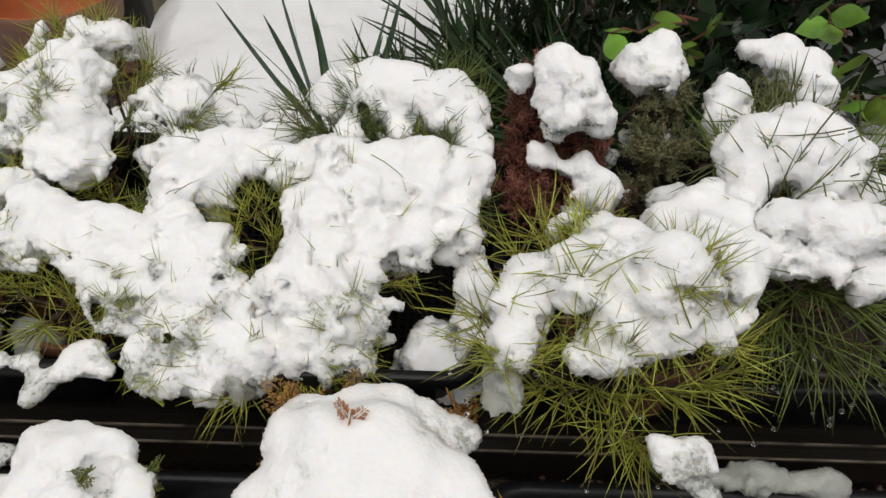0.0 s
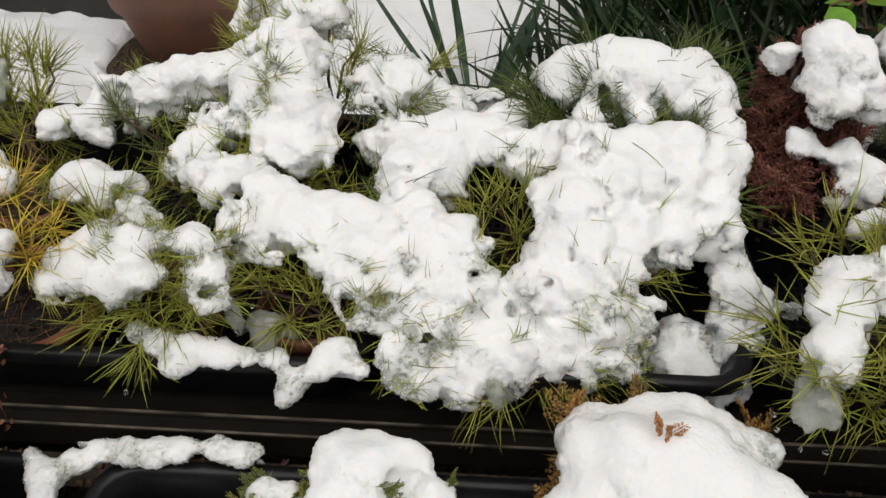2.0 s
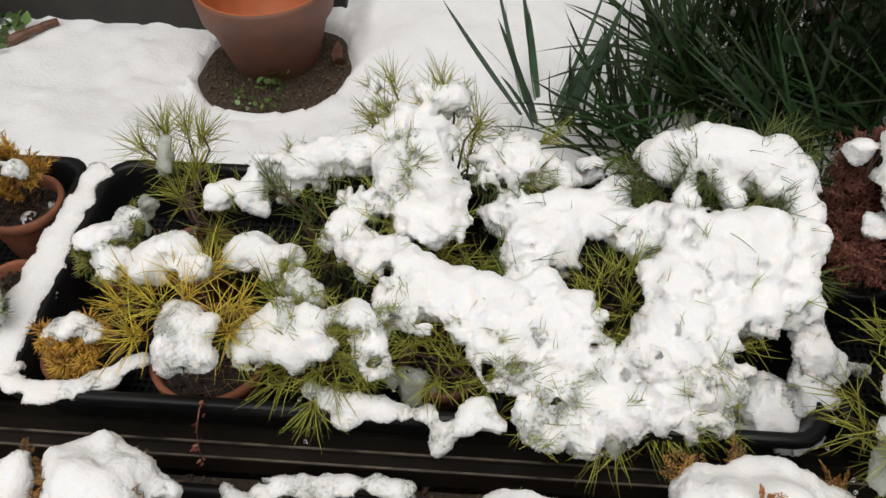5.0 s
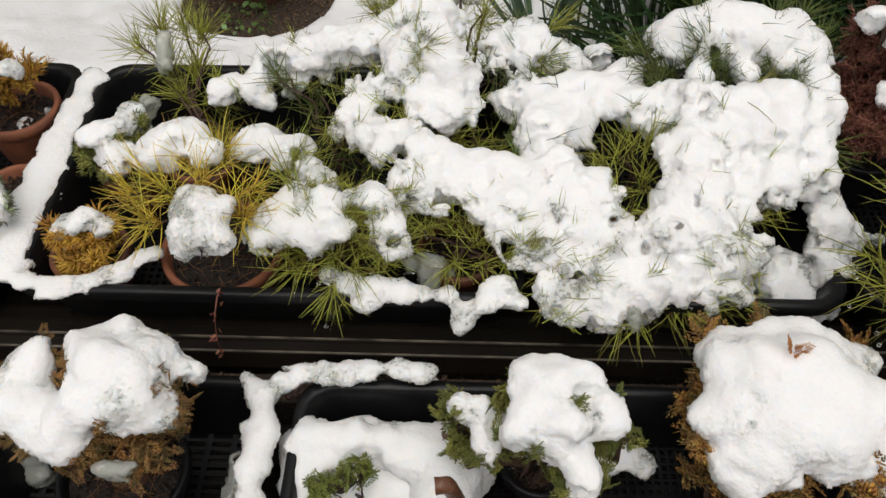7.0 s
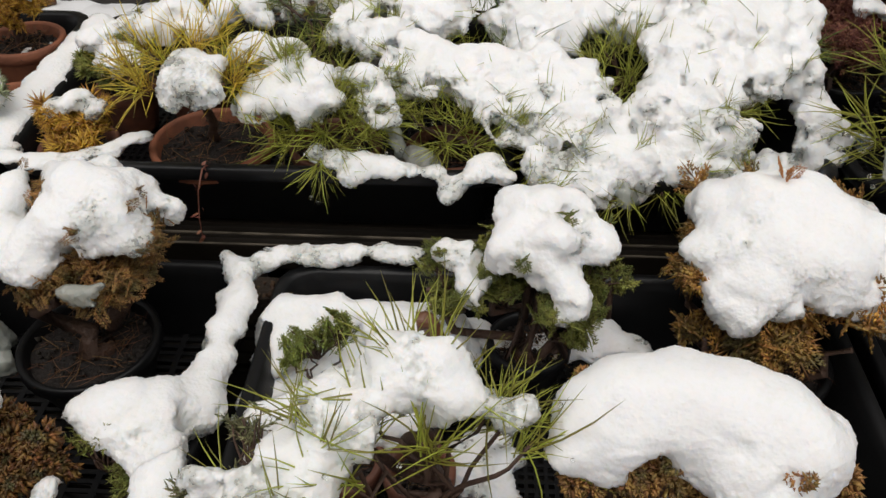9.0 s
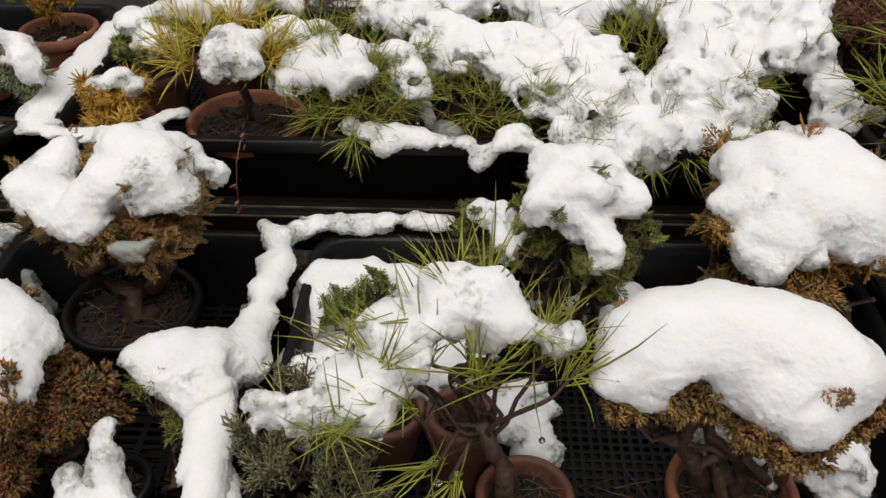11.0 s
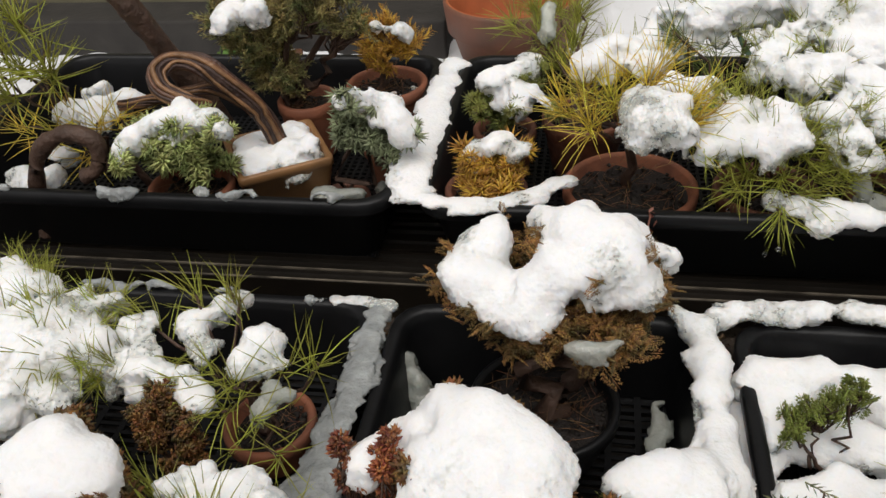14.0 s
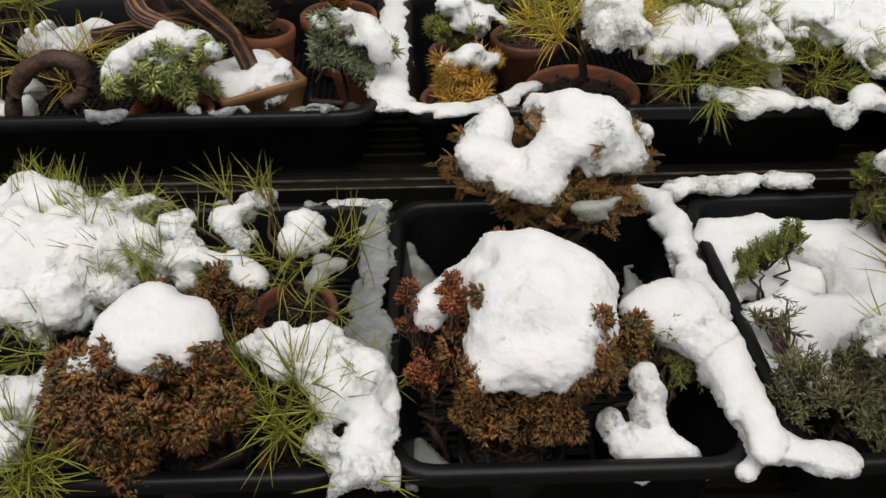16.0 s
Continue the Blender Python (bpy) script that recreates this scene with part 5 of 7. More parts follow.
def shrub(name, base, clouds, template, size, count, material, label, category, trunk=0.007, low=-0.6, up=0.35, jitter=0.45, trunks=1, pokes=None, poke_n=0):
    """A small conifer: trunk, limbs into each cloud of foliage, and many sprays over the cloud's shell."""
    t = thing(name, base, label, category)
    base = np.array(base, float)
    limbs, leaves = [], []
    for c, r in clouds:
        c = np.array(c, float) - base
        n = max(12, int(count * (r[0] * r[1] + r[1] * r[2] + r[0] * r[2]) / 0.0075))
        p, d = shell_points(c, r, n, low)
        hub, hub_d = shell_points(c, r, max(5, n // (7 if template is CLUMP else 13)), low, 0.8)
        pick = RNG.integers(0, len(hub), len(p))
        p = p * 0.22 + hub[pick] * 0.78 + RNG.normal(0, 0.0035, p.shape)
        d = 0.4 * d + 0.6 * hub_d[pick] + 30 * (p - hub[pick])
        dirs = d + np.array([0, 0, up]) + RNG.normal(0, jitter, d.shape)
        leaves.append(scatter(template, p - 0.5 * size * dirs / np.linalg.norm(dirs, axis=1, keepdims=True), dirs, size * RNG.uniform(0.7, 1.25, len(p))))
        for k in range(trunks):
            way = bend((RNG.normal(0, 0.004), RNG.normal(0, 0.004), -0.012), c + RNG.normal(0, 0.25, 3) * np.array(r), 8, 0.08)
            part("limb", mesh_of("limb", *tube(way, np.linspace(trunk, trunk * 0.35, 8), 7), BARK), BARK, t)
        for q in p[:: max(1, len(p) // 24)]:
            limbs.append(tube(bend(c * 0.7, q, 4, 0.08), np.linspace(trunk * 0.3, 0.0007, 4), 4))
    if poke_n:
        place, out, slush = pokes[:, :3] - base, pokes[:, 3:6], pokes[:, 6]
        odds = (0.004 + slush ** 2) * (out[:, 2] > -0.6) * (out[:, 2] < 0.6)
        for i in RNG.choice(len(place), poke_n, p=odds / odds.sum()):
            n = int(RNG.integers(2, 6))
            d = out[i] + RNG.normal(0, 0.5, (n, 3)) + (0, 0, 0.2)
            d /= np.linalg.norm(d, axis=1, keepdims=True)
            L = size * RNG.uniform(0.6, 1.1, n)
            leaves.append(scatter(template, place[i] - 0.45 * d * L[:, None] + RNG.normal(0, 0.003, (n, 3)), d, L))
    part("twigs", mesh_of("twigs", *joined(limbs), BARK), BARK, t, kind="stuff")
    part("foliage", mesh_of("foliage", *joined(leaves), material), material, t, kind="stuff")
    return t


FLAT, AWL, FINESTAR, BIGSTAR, CLUMP = spray_flat(5, 2, 0.12), spray_awl(12), rosette(18, 0.075, 1.0), rosette(15, 0.12, 0.9), clump()

FIR_SPRAY = joined([scatter(leaf_blob(1, 0.10, 0.05), np.array([(0, 0, 0.08 + 0.055 * k) for k in range(16)]), np.array([(math.cos(2.9 * k), 0.55 * math.sin(2.9 * k), 0.75) for k in range(16)]), np.array([0.44 - 0.012 * k for k in range(16)]), np.zeros(16)), tube([(0, 0, 0), (0, 0, 0.5), (0, 0, 0.95)], [0.03, 0.028, 0.012], 4)])

# ---- snow heaps ----
LUMPS["tan_pot"] = [(-0.963 + (u * 0.857 - w * 0.515), 0.570 + (u * 0.515 + w * 0.857), 0.273 + 0.004 * ((i + j) % 2), 0.0145) for i, u in enumerate((-0.029, -0.010, 0.010, 0.029)) for j, w in enumerate((-0.029, -0.010, 0.010, 0.029)) if not (i == 1 and j == 2)]
HEAP = {}
SNOW_LABELS = {
    "back_left": "thawing snow pile over the rear young pines", "back_mid": "snow sheet sagging between rear pines", "middle": "thick wet snow band across the pine tray",
    "front_mid": "lumpy melting snow overhanging the tray front", "right": "broad mound of wet snow on pines", "cap_right": "rounded snow cap on the corner pine",
    "drip": "snow trickling down the tray corner", "lip": "snow lumps lying on the tray rim", "mid_left": "snow pads on small green pines", "yellow_top": "snow cap on the yellow pine",
    "yellow_front": "icy snow clump in yellow needles", "small_left": "snow cap on a small shrub", "azalea": "icy snow cap on a dwarf shrub", "rim_left": "snow strip on the rims of two trays",
    "orange_dome": "smooth snow dome on the orange cypress", "sawara": "snow cap on the green cypress", "tray_floor": "flat melting snow lying in the tray", "bonsai_pine": "wet snow on the bonsai pine's branches",
    "big_dome": "large smooth snow dome on the bronzed bonsai", "tray_mid": "slushy snow on the mesh tray floor", "arm": "snow strip along the tray rim and arm", "arm_low": "snow strip on the tray's side rim",
    "arm_end": "snow hook at the tray corner", "brown_dome": "snow ring on the bronzed cypress globe", "red_dome": "tall snow cap on the red-brown cypress", "small_pot": "snow fallen into the small black pot",
    "floor_left": "lumpy snow in the tray's end", "pot_pine": "snow on the potted pine's shoots", "left_mass": "wet snow mass over low pines", "brown_cap": "snow cap on the brown shrub",
    "flat": "flat-topped snow on a pine and the tray rim", "left_edge": "slumping edge of the wet snow mass", "edge_strip": "thin snow strip between tray rims", "low_left": "snow scraps on the low pine", "tan_pot": "snow filling the tan square pot", "fir": "snow draped on the dwarf fir",
    "blue_juniper": "snow on the blue-green juniper", "left_pine": "snow patches under the gold pine", "juniper_back": "snow on the tall juniper", "orange_top": "snow cap on the golden dwarf conifer",
    "orange_pot": "snow sliver on the pot's soil", "red_top": "snow hood on the red cryptomeria", "red_low": "snow on the red shrub's lower branch", "cap_a": "round snow cap on a juniper pad",
    "cap_b": "snow cap on a juniper side pad", "cap_c": "snow cap on the rear juniper pad", "bonsai_floor": "snow scraps beneath the juniper", "right_cap": "large snow cap on the long-needled pine",
    "right_low": "snow shelf on the long-needled pine", "front_pine": "heavy snow on the broad pine", "between": "snow bridge between two pines", "droop": "snow clump on a drooping pine shoot"}
BLANKET = ["back_left", "back_mid", "middle", "front_mid", "right", "cap_right", "drip"]
ARMS = ["arm", "arm_low", "arm_end"]
DOMES = ["orange_dome", "brown_dome", "red_dome", "brown_cap", "sawara", "cap_right", "red_top", "cap_a", "cap_b", "cap_c", "right_cap", "yellow_top", "yellow_front"]
STRIPS = ["edge_strip", "rim_left", "arm", "arm_low", "arm_end", "lip"]
RIGHT_PINES = ["between", "front_pine", "right_low", "right_cap"]
WET = {"front_mid": 0.22, "mid_left": 0.18, "drip": 0.22, "yellow_front": 0.55, "azalea": 0.35, "left_mass": 0.20, "left_edge": 0.30, "bonsai_pine": 0.16, "flat": 0.05, "arm": 0.22, "lip": 0.2, "tray_mid": 0.3,
       "front_pine": 0.14, "droop": 0.3, "rim_left": 0.12, "edge_strip": 0.3, "small_pot": 0.15, "low_left": 0.25, "pot_pine": 0.15, "floor_left": 0.05, "left_pine": 0.1, "brown_cap": -0.02}
SWELL = {"tray_floor": 1.18, "floor_left": 1.18, "cap_a": 1.18, "cap_b": 1.18, "cap_c": 1.18, "between": 1.1, "front_pine": 1.1, "right_low": 1.1, "right_cap": 1.1, "left_mass": 1.16, "left_edge": 1.16, "pot_pine": 1.12, "tray_mid": 1.4, "sawara": 0.95,
         "back_left": 0.95, "back_mid": 0.95, "middle": 0.95, "front_mid": 0.95, "right": 0.94, "cap_right": 0.91, "red_top": 0.92, "orange_dome": 0.95, "lip": 0.92, "red_dome": 0.96, "left_pine": 1.3, "small_pot": 0.86}
FLATNESS = {"rim_left": 0.5, "tray_floor": 0.6, "arm": 0.8, "arm_low": 0.8, "arm_end": 0.8, "edge_strip": 0.6, "lip": 0.8}
SMOOTH = ["orange_dome", "big_dome", "red_dome", "brown_cap", "brown_dome", "tray_floor", "floor_left"]
for key, lumps in LUMPS.items():
    even = key == "big_dome"
    others = [q for group in (BLANKET, RIGHT_PINES, ARMS) if key in group for k in group[group.index(key) + 1:] for q in LUMPS[k]]
    if key in STRIPS:
        others = [(x, y, z / FLATNESS.get(key, 1.0), r) for x, y, z, r in others]
        lumps = [(x + RNG.normal(0, 0.0015), y + RNG.normal(0, 0.0015), z, r * RNG.uniform(0.98, 1.12)) for x, y, z, r in lumps]
    if key in SWELL:
        lumps = [(x, y, z, r * SWELL[key]) for x, y, z, r in lumps]
    if key in DOMES:
        lumps = [(x, y, z, r * 0.93) for x, y, z, r in lumps]
    made = heap_mesh("snow_cap", lumps, HOLLOWS.get(key, ()), rough=(0.0032, 0.0016) if even else (0.0046, 0.0029), blend=0.006 if even else 0.003 if key in STRIPS else 0.0055 if key in DOMES else 0.0034, near_lumps=others, reach=2.0 if key in STRIPS + ["tray_floor", "floor_left"] else 1.7 if key[:4] in ("cap_", "red_") else 1.25,
                     pits=0 if even or key in STRIPS else 14 if key in BLANKET else 4 if key in RIGHT_PINES else 2, crumbs=0 if even else 14 * len(lumps), melt=3 if key in SMOOTH else 1, flat=FLATNESS.get(key, 1.0), wet=WET.get(key, 0.0), lacy=0.3 if key in ARMS + ["orange_dome", "big_dome", "tray_floor"] else 0.55 if key in SMOOTH + STRIPS + RIGHT_PINES + ["cap_right", "pot_pine"] else 1.0)
    HEAP[key] = np.concatenate([v for _, v in made] or [np.pad(np.array(lumps)[:, :3], ((0, 0), (0, 4)), constant_values=0.5)])
    for me, _ in made:
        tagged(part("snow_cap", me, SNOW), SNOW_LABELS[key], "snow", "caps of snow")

# ---- pines ----
POT_FLOOR = 0.218
pots = [
    ((-0.628, 0.650, POT_FLOOR), 0.047, 0.072, TERRA_WET, "small wet terracotta pot with a pine"),
    ((-0.580, 0.522, POT_FLOOR), 0.066, 0.062, TERRA, "wide terracotta pot with a yellow pine"),
    ((-0.716, 0.640, POT_FLOOR), 0.036, 0.06, TERRA_WET, "little terracotta pot in the tray's back"),
    ((-0.722, 0.512, POT_FLOOR), 0.042, 0.06, TERRA_WET, "little terracotta pot at the tray's corner"),
    ((-0.45, 0.53, POT_FLOOR), 0.05, 0.058, TERRA_WET, "dark terracotta pot beneath green pine"),
    ((-0.33, 0.53, POT_FLOOR), 0.046, 0.055, TERRA_WET, "dark terracotta pot beneath twiggy pine"),
    ((-0.13, 0.525, POT_FLOOR), 0.060, 0.058, TERRA_WET, "terracotta pot beneath overhanging snow"),
]
for spec in pots:
    pot(*spec)
pine("pine_back_left", (-0.628, 0.650, 0.28), "upright green young pine with ice in its needles", NEEDLE, 60, 0.85, -0.25)
pine("pine_yellow", (-0.582, 0.540, 0.275), "yellow-needled young pine in a terracotta pot", NEEDLE_YELLOW, 40, 0.7, -0.1)
pine("pine_green", (-0.45, 0.53, 0.265), "green young pine bowed by snow", NEEDLE, 40, 0.7, 0.15, pokes=HEAP["mid_left"], poke_n=130, drops=14)
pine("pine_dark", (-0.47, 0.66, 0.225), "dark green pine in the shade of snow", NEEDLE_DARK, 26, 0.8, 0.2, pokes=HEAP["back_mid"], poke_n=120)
pine("pine_tall", (-0.35, 0.70, 0.225), "tall young pine buried in snow", NEEDLE, 32, 0.65, 0.0, pokes=HEAP["back_left"], poke_n=170)
pine("pine_twiggy", (-0.33, 0.53, 0.265), "thin pine with bare reddish twigs", NEEDLE, 28, 0.8, 0.1, pokes=HEAP["middle"], poke_n=110)
pine("pine_olive", (-0.13, 0.60, 0.225), "olive pine showing through a hole in snow", NEEDLE, 26, 0.6, 0.0, pokes=HEAP["right"], poke_n=70)
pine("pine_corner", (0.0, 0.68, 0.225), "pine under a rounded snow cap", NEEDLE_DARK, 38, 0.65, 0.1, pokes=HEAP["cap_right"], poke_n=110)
pine("pine_front", (-0.13, 0.53, 0.27), "pine hanging over the tray's front", NEEDLE, 22, 0.75, 0.1, pokes=HEAP["front_mid"], poke_n=90)
pine("pine_broad", (0.16, 0.52, 0.225), "broad green pine loaded with wet snow", NEEDLE, 24, 0.6, 0.25, pokes=HEAP["front_pine"], poke_n=150, drops=28)
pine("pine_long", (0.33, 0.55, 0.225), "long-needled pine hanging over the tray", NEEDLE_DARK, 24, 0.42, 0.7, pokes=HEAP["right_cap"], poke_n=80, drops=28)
BONSAI_PINE = pine("pine_bonsai", (-0.30, 0.11, 0.18), "small crooked bonsai pine carrying wet snow", NEEDLE, 17, 0.42, 0.2, 0.009, pokes=HEAP["bonsai_pine"], poke_n=26, drops=14)
pine("pine_potted", (-0.886, 0.262, 0.175), "small pine in a round terracotta pot", NEEDLE, 18, 0.6, 0.0)
pine("pine_flat", (-0.86, 0.11, 0.145), "low pine under a flat snow slab", NEEDLE, 34, 0.6, 0.2, pokes=HEAP["flat"], poke_n=20)
pine("pine_left", (-1.05, 0.24, 0.145), "low pine buried in wet snow", NEEDLE, 18, 0.7, 0.1, pokes=HEAP["left_mass"], poke_n=190, drops=14)
pine("pine_low", (-1.08, 0.10, 0.145), "low green pine at the tray's front", NEEDLE, 30, 0.6, 0.2)
pine("pine_far", (-1.2, 0.62, 0.225), "green pine leaning over deadwood", NEEDLE, 40, 0.6, 0.1)
pine("pine_gold", (-1.12, 0.58, 0.225), "golden-green pine among snow patches", NEEDLE_YELLOW, 22, 0.7, 0.1)

# ---- conifers of the lower bench ----
shrub("orange_cypress", (-0.03, 0.30, 0.145), [((-0.030, 0.325, 0.285), (0.098, 0.074, 0.040)), ((-0.110, 0.345, 0.290), (0.016, 0.036, 0.022)), ((-0.02, 0.272, 0.264), (0.07, 0.022, 0.020)), ((-0.105, 0.285, 0.258), (0.026, 0.022, 0.018))], FLAT, 0.044, 80, ORANGELEAF, "bronze-orange cypress globe under a snow dome", "cypress", low=-0.9, up=-0.45, jitter=0.55, pokes=HEAP["orange_dome"], poke_n=16)
shrub("green_cypress", (-0.245, 0.33, 0.15), [((-0.25, 0.33, 0.305), (0.045, 0.04, 0.03)), ((-0.190, 0.305, 0.295), (0.026, 0.024, 0.03)), ((-0.225, 0.285, 0.262), (0.032, 0.022, 0.02)), ((-0.275, 0.315, 0.285), (0.025, 0.022, 0.028)), ((-0.333, 0.325, 0.262), (0.026, 0.022, 0.024))], FLAT, 0.025, 230, CYPRESS, "green dwarf cypress with snow on top", "cypress", low=-0.95, jitter=0.7, pokes=HEAP["sawara"], poke_n=34)
shrub("brown_cypress", (-0.645, 0.31, 0.19), [((-0.648, 0.322, 0.298), (0.100, 0.072, 0.030)), ((-0.64, 0.278, 0.290), (0.080, 0.028, 0.020))], FLAT, 0.0215, 270, BROWNLEAF, "bronzed cypress globe on a short trunk", "cypress", trunk=0.012, low=-0.9, up=-0.15, jitter=0.6, pokes=HEAP["brown_dome"], poke_n=34)
shrub("red_cypress", (-0.69, 0.115, 0.15), [((-0.685, 0.128, 0.258), (0.074, 0.055, 0.040)), ((-0.692, 0.095, 0.228), (0.052, 0.030, 0.024)), ((-0.618, 0.135, 0.258), (0.026, 0.026, 0.026))], CLUMP, 0.0165, 260, DARKBROWN, "red-brown cypress with a tall snow cap", "cypress", low=-0.95, jitter=0.5, pokes=HEAP["red_dome"], poke_n=30)
shrub("rusty_branch", (-0.745, 0.12, 0.15), [((-0.772, 0.148, 0.282), (0.010, 0.013, 0.030)), ((-0.738, 0.145, 0.290), (0.013, 0.018, 0.030)), ((-0.765, 0.118, 0.250), (0.012, 0.010, 0.016))], CLUMP, 0.011, 300, RUSTLEAF, "rust-red withered branch beside the cypress", "branch", trunk=0.004, low=-0.95, jitter=0.8)
shrub("brown_shrub", (-0.965, 0.10, 0.19), [((-0.964, 0.090, 0.274), (0.066, 0.045, 0.045)), ((-1.002, 0.078, 0.250), (0.036, 0.03, 0.034)), ((-0.917, 0.078, 0.264), (0.034, 0.026, 0.034)), ((-0.985, 0.066, 0.225), (0.030, 0.020, 0.022))], CLUMP, 0.0185, 190, DARKBROWN, "dense brown winter shrub in a square pot", "shrub", low=-0.95, jitter=0.5, pokes=HEAP["brown_cap"], poke_n=22)
shrub("dry_shrub", (-0.93, 0.20, 0.15), [((-0.933, 0.195, 0.262), (0.022, 0.02, 0.024)), ((-0.915, 0.18, 0.25), (0.015, 0.014, 0.03))], CLUMP, 0.011, 380, DARKBROWN, "dried brown twigs beside the potted pine", "shrub", trunk=0.004, low=-0.95, jitter=0.9)
shrub("small_juniper", (-0.575, 0.13, 0.165), [((-0.572, 0.160, 0.238), (0.028, 0.02, 0.018)), ((-0.545, 0.150, 0.218), (0.022, 0.018, 0.014))], AWL, 0.020, 500, CYPRESS, "small dark juniper beneath the snow arm", "juniper", trunk=0.005, low=-0.95, jitter=0.7)
shrub("seedling", (-0.43, 0.275, 0.19), [((-0.435, 0.285, 0.214), (0.030, 0.018, 0.026)), ((-0.410, 0.293, 0.232), (0.012, 0.010, 0.020)), ((-0.460, 0.278, 0.212), (0.012, 0.010, 0.018))], FLAT, 0.032, 130, SEEDLEAF, "green cypress seedling rooted in snow", "seedling", trunk=0.002, low=-0.2, up=0.9, jitter=0.5)
shrub("grey_juniper", (-0.44, 0.095, 0.15), [((-0.445, 0.100, 0.245), (0.044, 0.03, 0.035)), ((-0.405, 0.085, 0.225), (0.035, 0.025, 0.025)), ((-0.468, 0.182, 0.240), (0.018, 0.012, 0.014)), ((-0.475, 0.11, 0.235), (0.022, 0.025, 0.03))], AWL, 0.026, 190, GREYGREEN, "grey-green juniper crouching by the tray wall", "juniper", trunk=0.004, low=-0.8, up=0.9, jitter=0.55)
BRONZE_BONSAI = shrub("bronze_bonsai", (-0.125, 0.125, 0.175), [((-0.207, 0.118, 0.292), (0.036, 0.028, 0.012)), ((-0.165, 0.125, 0.302), (0.022, 0.02, 0.012)), ((-0.117, 0.10, 0.282), (0.046, 0.03, 0.014)), ((-0.065, 0.12, 0.29), (0.025, 0.024, 0.016))], CLUMP, 0.013, 480, BROWNLEAF, "bronzed cypress bonsai under a heavy snow dome", "bonsai", trunk=0.0065, low=-1.0, up=-0.4, jitter=0.7, pokes=HEAP["big_dome"], poke_n=14)

# ---- shrubs of the upper bench ----
shrub("azalea", (-0.716, 0.50, 0.265), [((-0.712, 0.500, 0.298), (0.034, 0.026, 0.02))], FINESTAR, 0.017, 420, GOLDLEAF, "dwarf shrub with yellow-green rosettes", "shrub", trunk=0.003, low=-0.5, up=0.6, pokes=HEAP["azalea"], poke_n=14)
shrub("little_shrub", (-0.716, 0.630, 0.265), [((-0.725, 0.61, 0.318), (0.030, 0.022, 0.022))], FINESTAR, 0.012, 600, CYPRESS, "small green shrub under a snow cap", "shrub", trunk=0.003, low=-0.9, pokes=HEAP["small_left"], poke_n=24)
shrub("red_cryptomeria", (0.125, 0.68, 0.225), [((0.122, 0.715, 0.405), (0.048, 0.038, 0.045)), ((0.10, 0.69, 0.36), (0.03, 0.03, 0.045)), ((0.105, 0.64, 0.345), (0.032, 0.026, 0.03)), ((0.15, 0.68, 0.375), (0.028, 0.024, 0.026)), ((0.100, 0.70, 0.45), (0.012, 0.012, 0.022))], AWL, 0.020, 800, REDLEAF, "red-brown winter cryptomeria hooded with snow", "cryptomeria", low=-0.95, jitter=0.6, pokes=HEAP["red_low"], poke_n=22)
shrub("juniper_bonsai", (0.235, 0.700, 0.225), [((0.225, 0.728, 0.422), (0.040, 0.032, 0.022)), ((0.235, 0.69, 0.375), (0.045, 0.032, 0.032)), ((0.285, 0.685, 0.405), (0.022, 0.02, 0.03)), ((0.355, 0.73, 0.425), (0.042, 0.032, 0.025)), ((0.215, 0.67, 0.335), (0.03, 0.02, 0.022))], AWL, 0.018, 600, GREYGREEN, "grey-green juniper bonsai with round snow caps", "bonsai", trunk=0.008, low=-0.95, jitter=0.7)
shrub("dwarf_fir", (-1.055, 0.535, 0.25), [((-1.040, 0.508, 0.316), (0.060, 0.044, 0.044))], BIGSTAR, 0.0142, 420, FIRLEAF, "dwarf fir with pale star-shaped shoots", "fir", trunk=0.006, low=-0.7, up=0.3, pokes=HEAP["fir"], poke_n=24)
shrub("blue_juniper", (-0.885, 0.55, 0.235), [((-0.850, 0.548, 0.325), (0.036, 0.026, 0.025)), ((-0.825, 0.54, 0.30), (0.014, 0.014, 0.016))], BIGSTAR, 0.015, 420, BLUELEAF, "small blue-green juniper on a bent stem", "juniper", trunk=0.004, low=-0.95, pokes=HEAP["blue_juniper"], poke_n=14)
shrub("tall_juniper", (-0.985, 0.68, 0.28), [((-1.012, 0.665, 0.385), (0.050, 0.035, 0.05)), ((-0.985, 0.66, 0.335), (0.035, 0.03, 0.03)), ((-0.91, 0.64, 0.425), (0.034, 0.026, 0.028)), ((-0.885, 0.65, 0.39), (0.02, 0.02, 0.02)), ((-0.955, 0.665, 0.40), (0.03, 0.025, 0.03))], AWL, 0.022, 480, JUNIPER, "bushy green-brown juniper in a terracotta pot", "juniper", trunk=0.006, low=-0.95, jitter=0.6)
shrub("golden_conifer", (-0.868, 0.715, 0.285), [((-0.864, 0.722, 0.350), (0.036, 0.028, 0.026)), ((-0.872, 0.715, 0.328), (0.026, 0.02, 0.02))], FIR_SPRAY, 0.027, 300, GOLDLEAF, "golden dwarf conifer in a terracotta pot", "conifer", trunk=0.005, low=-0.6, up=0.7)

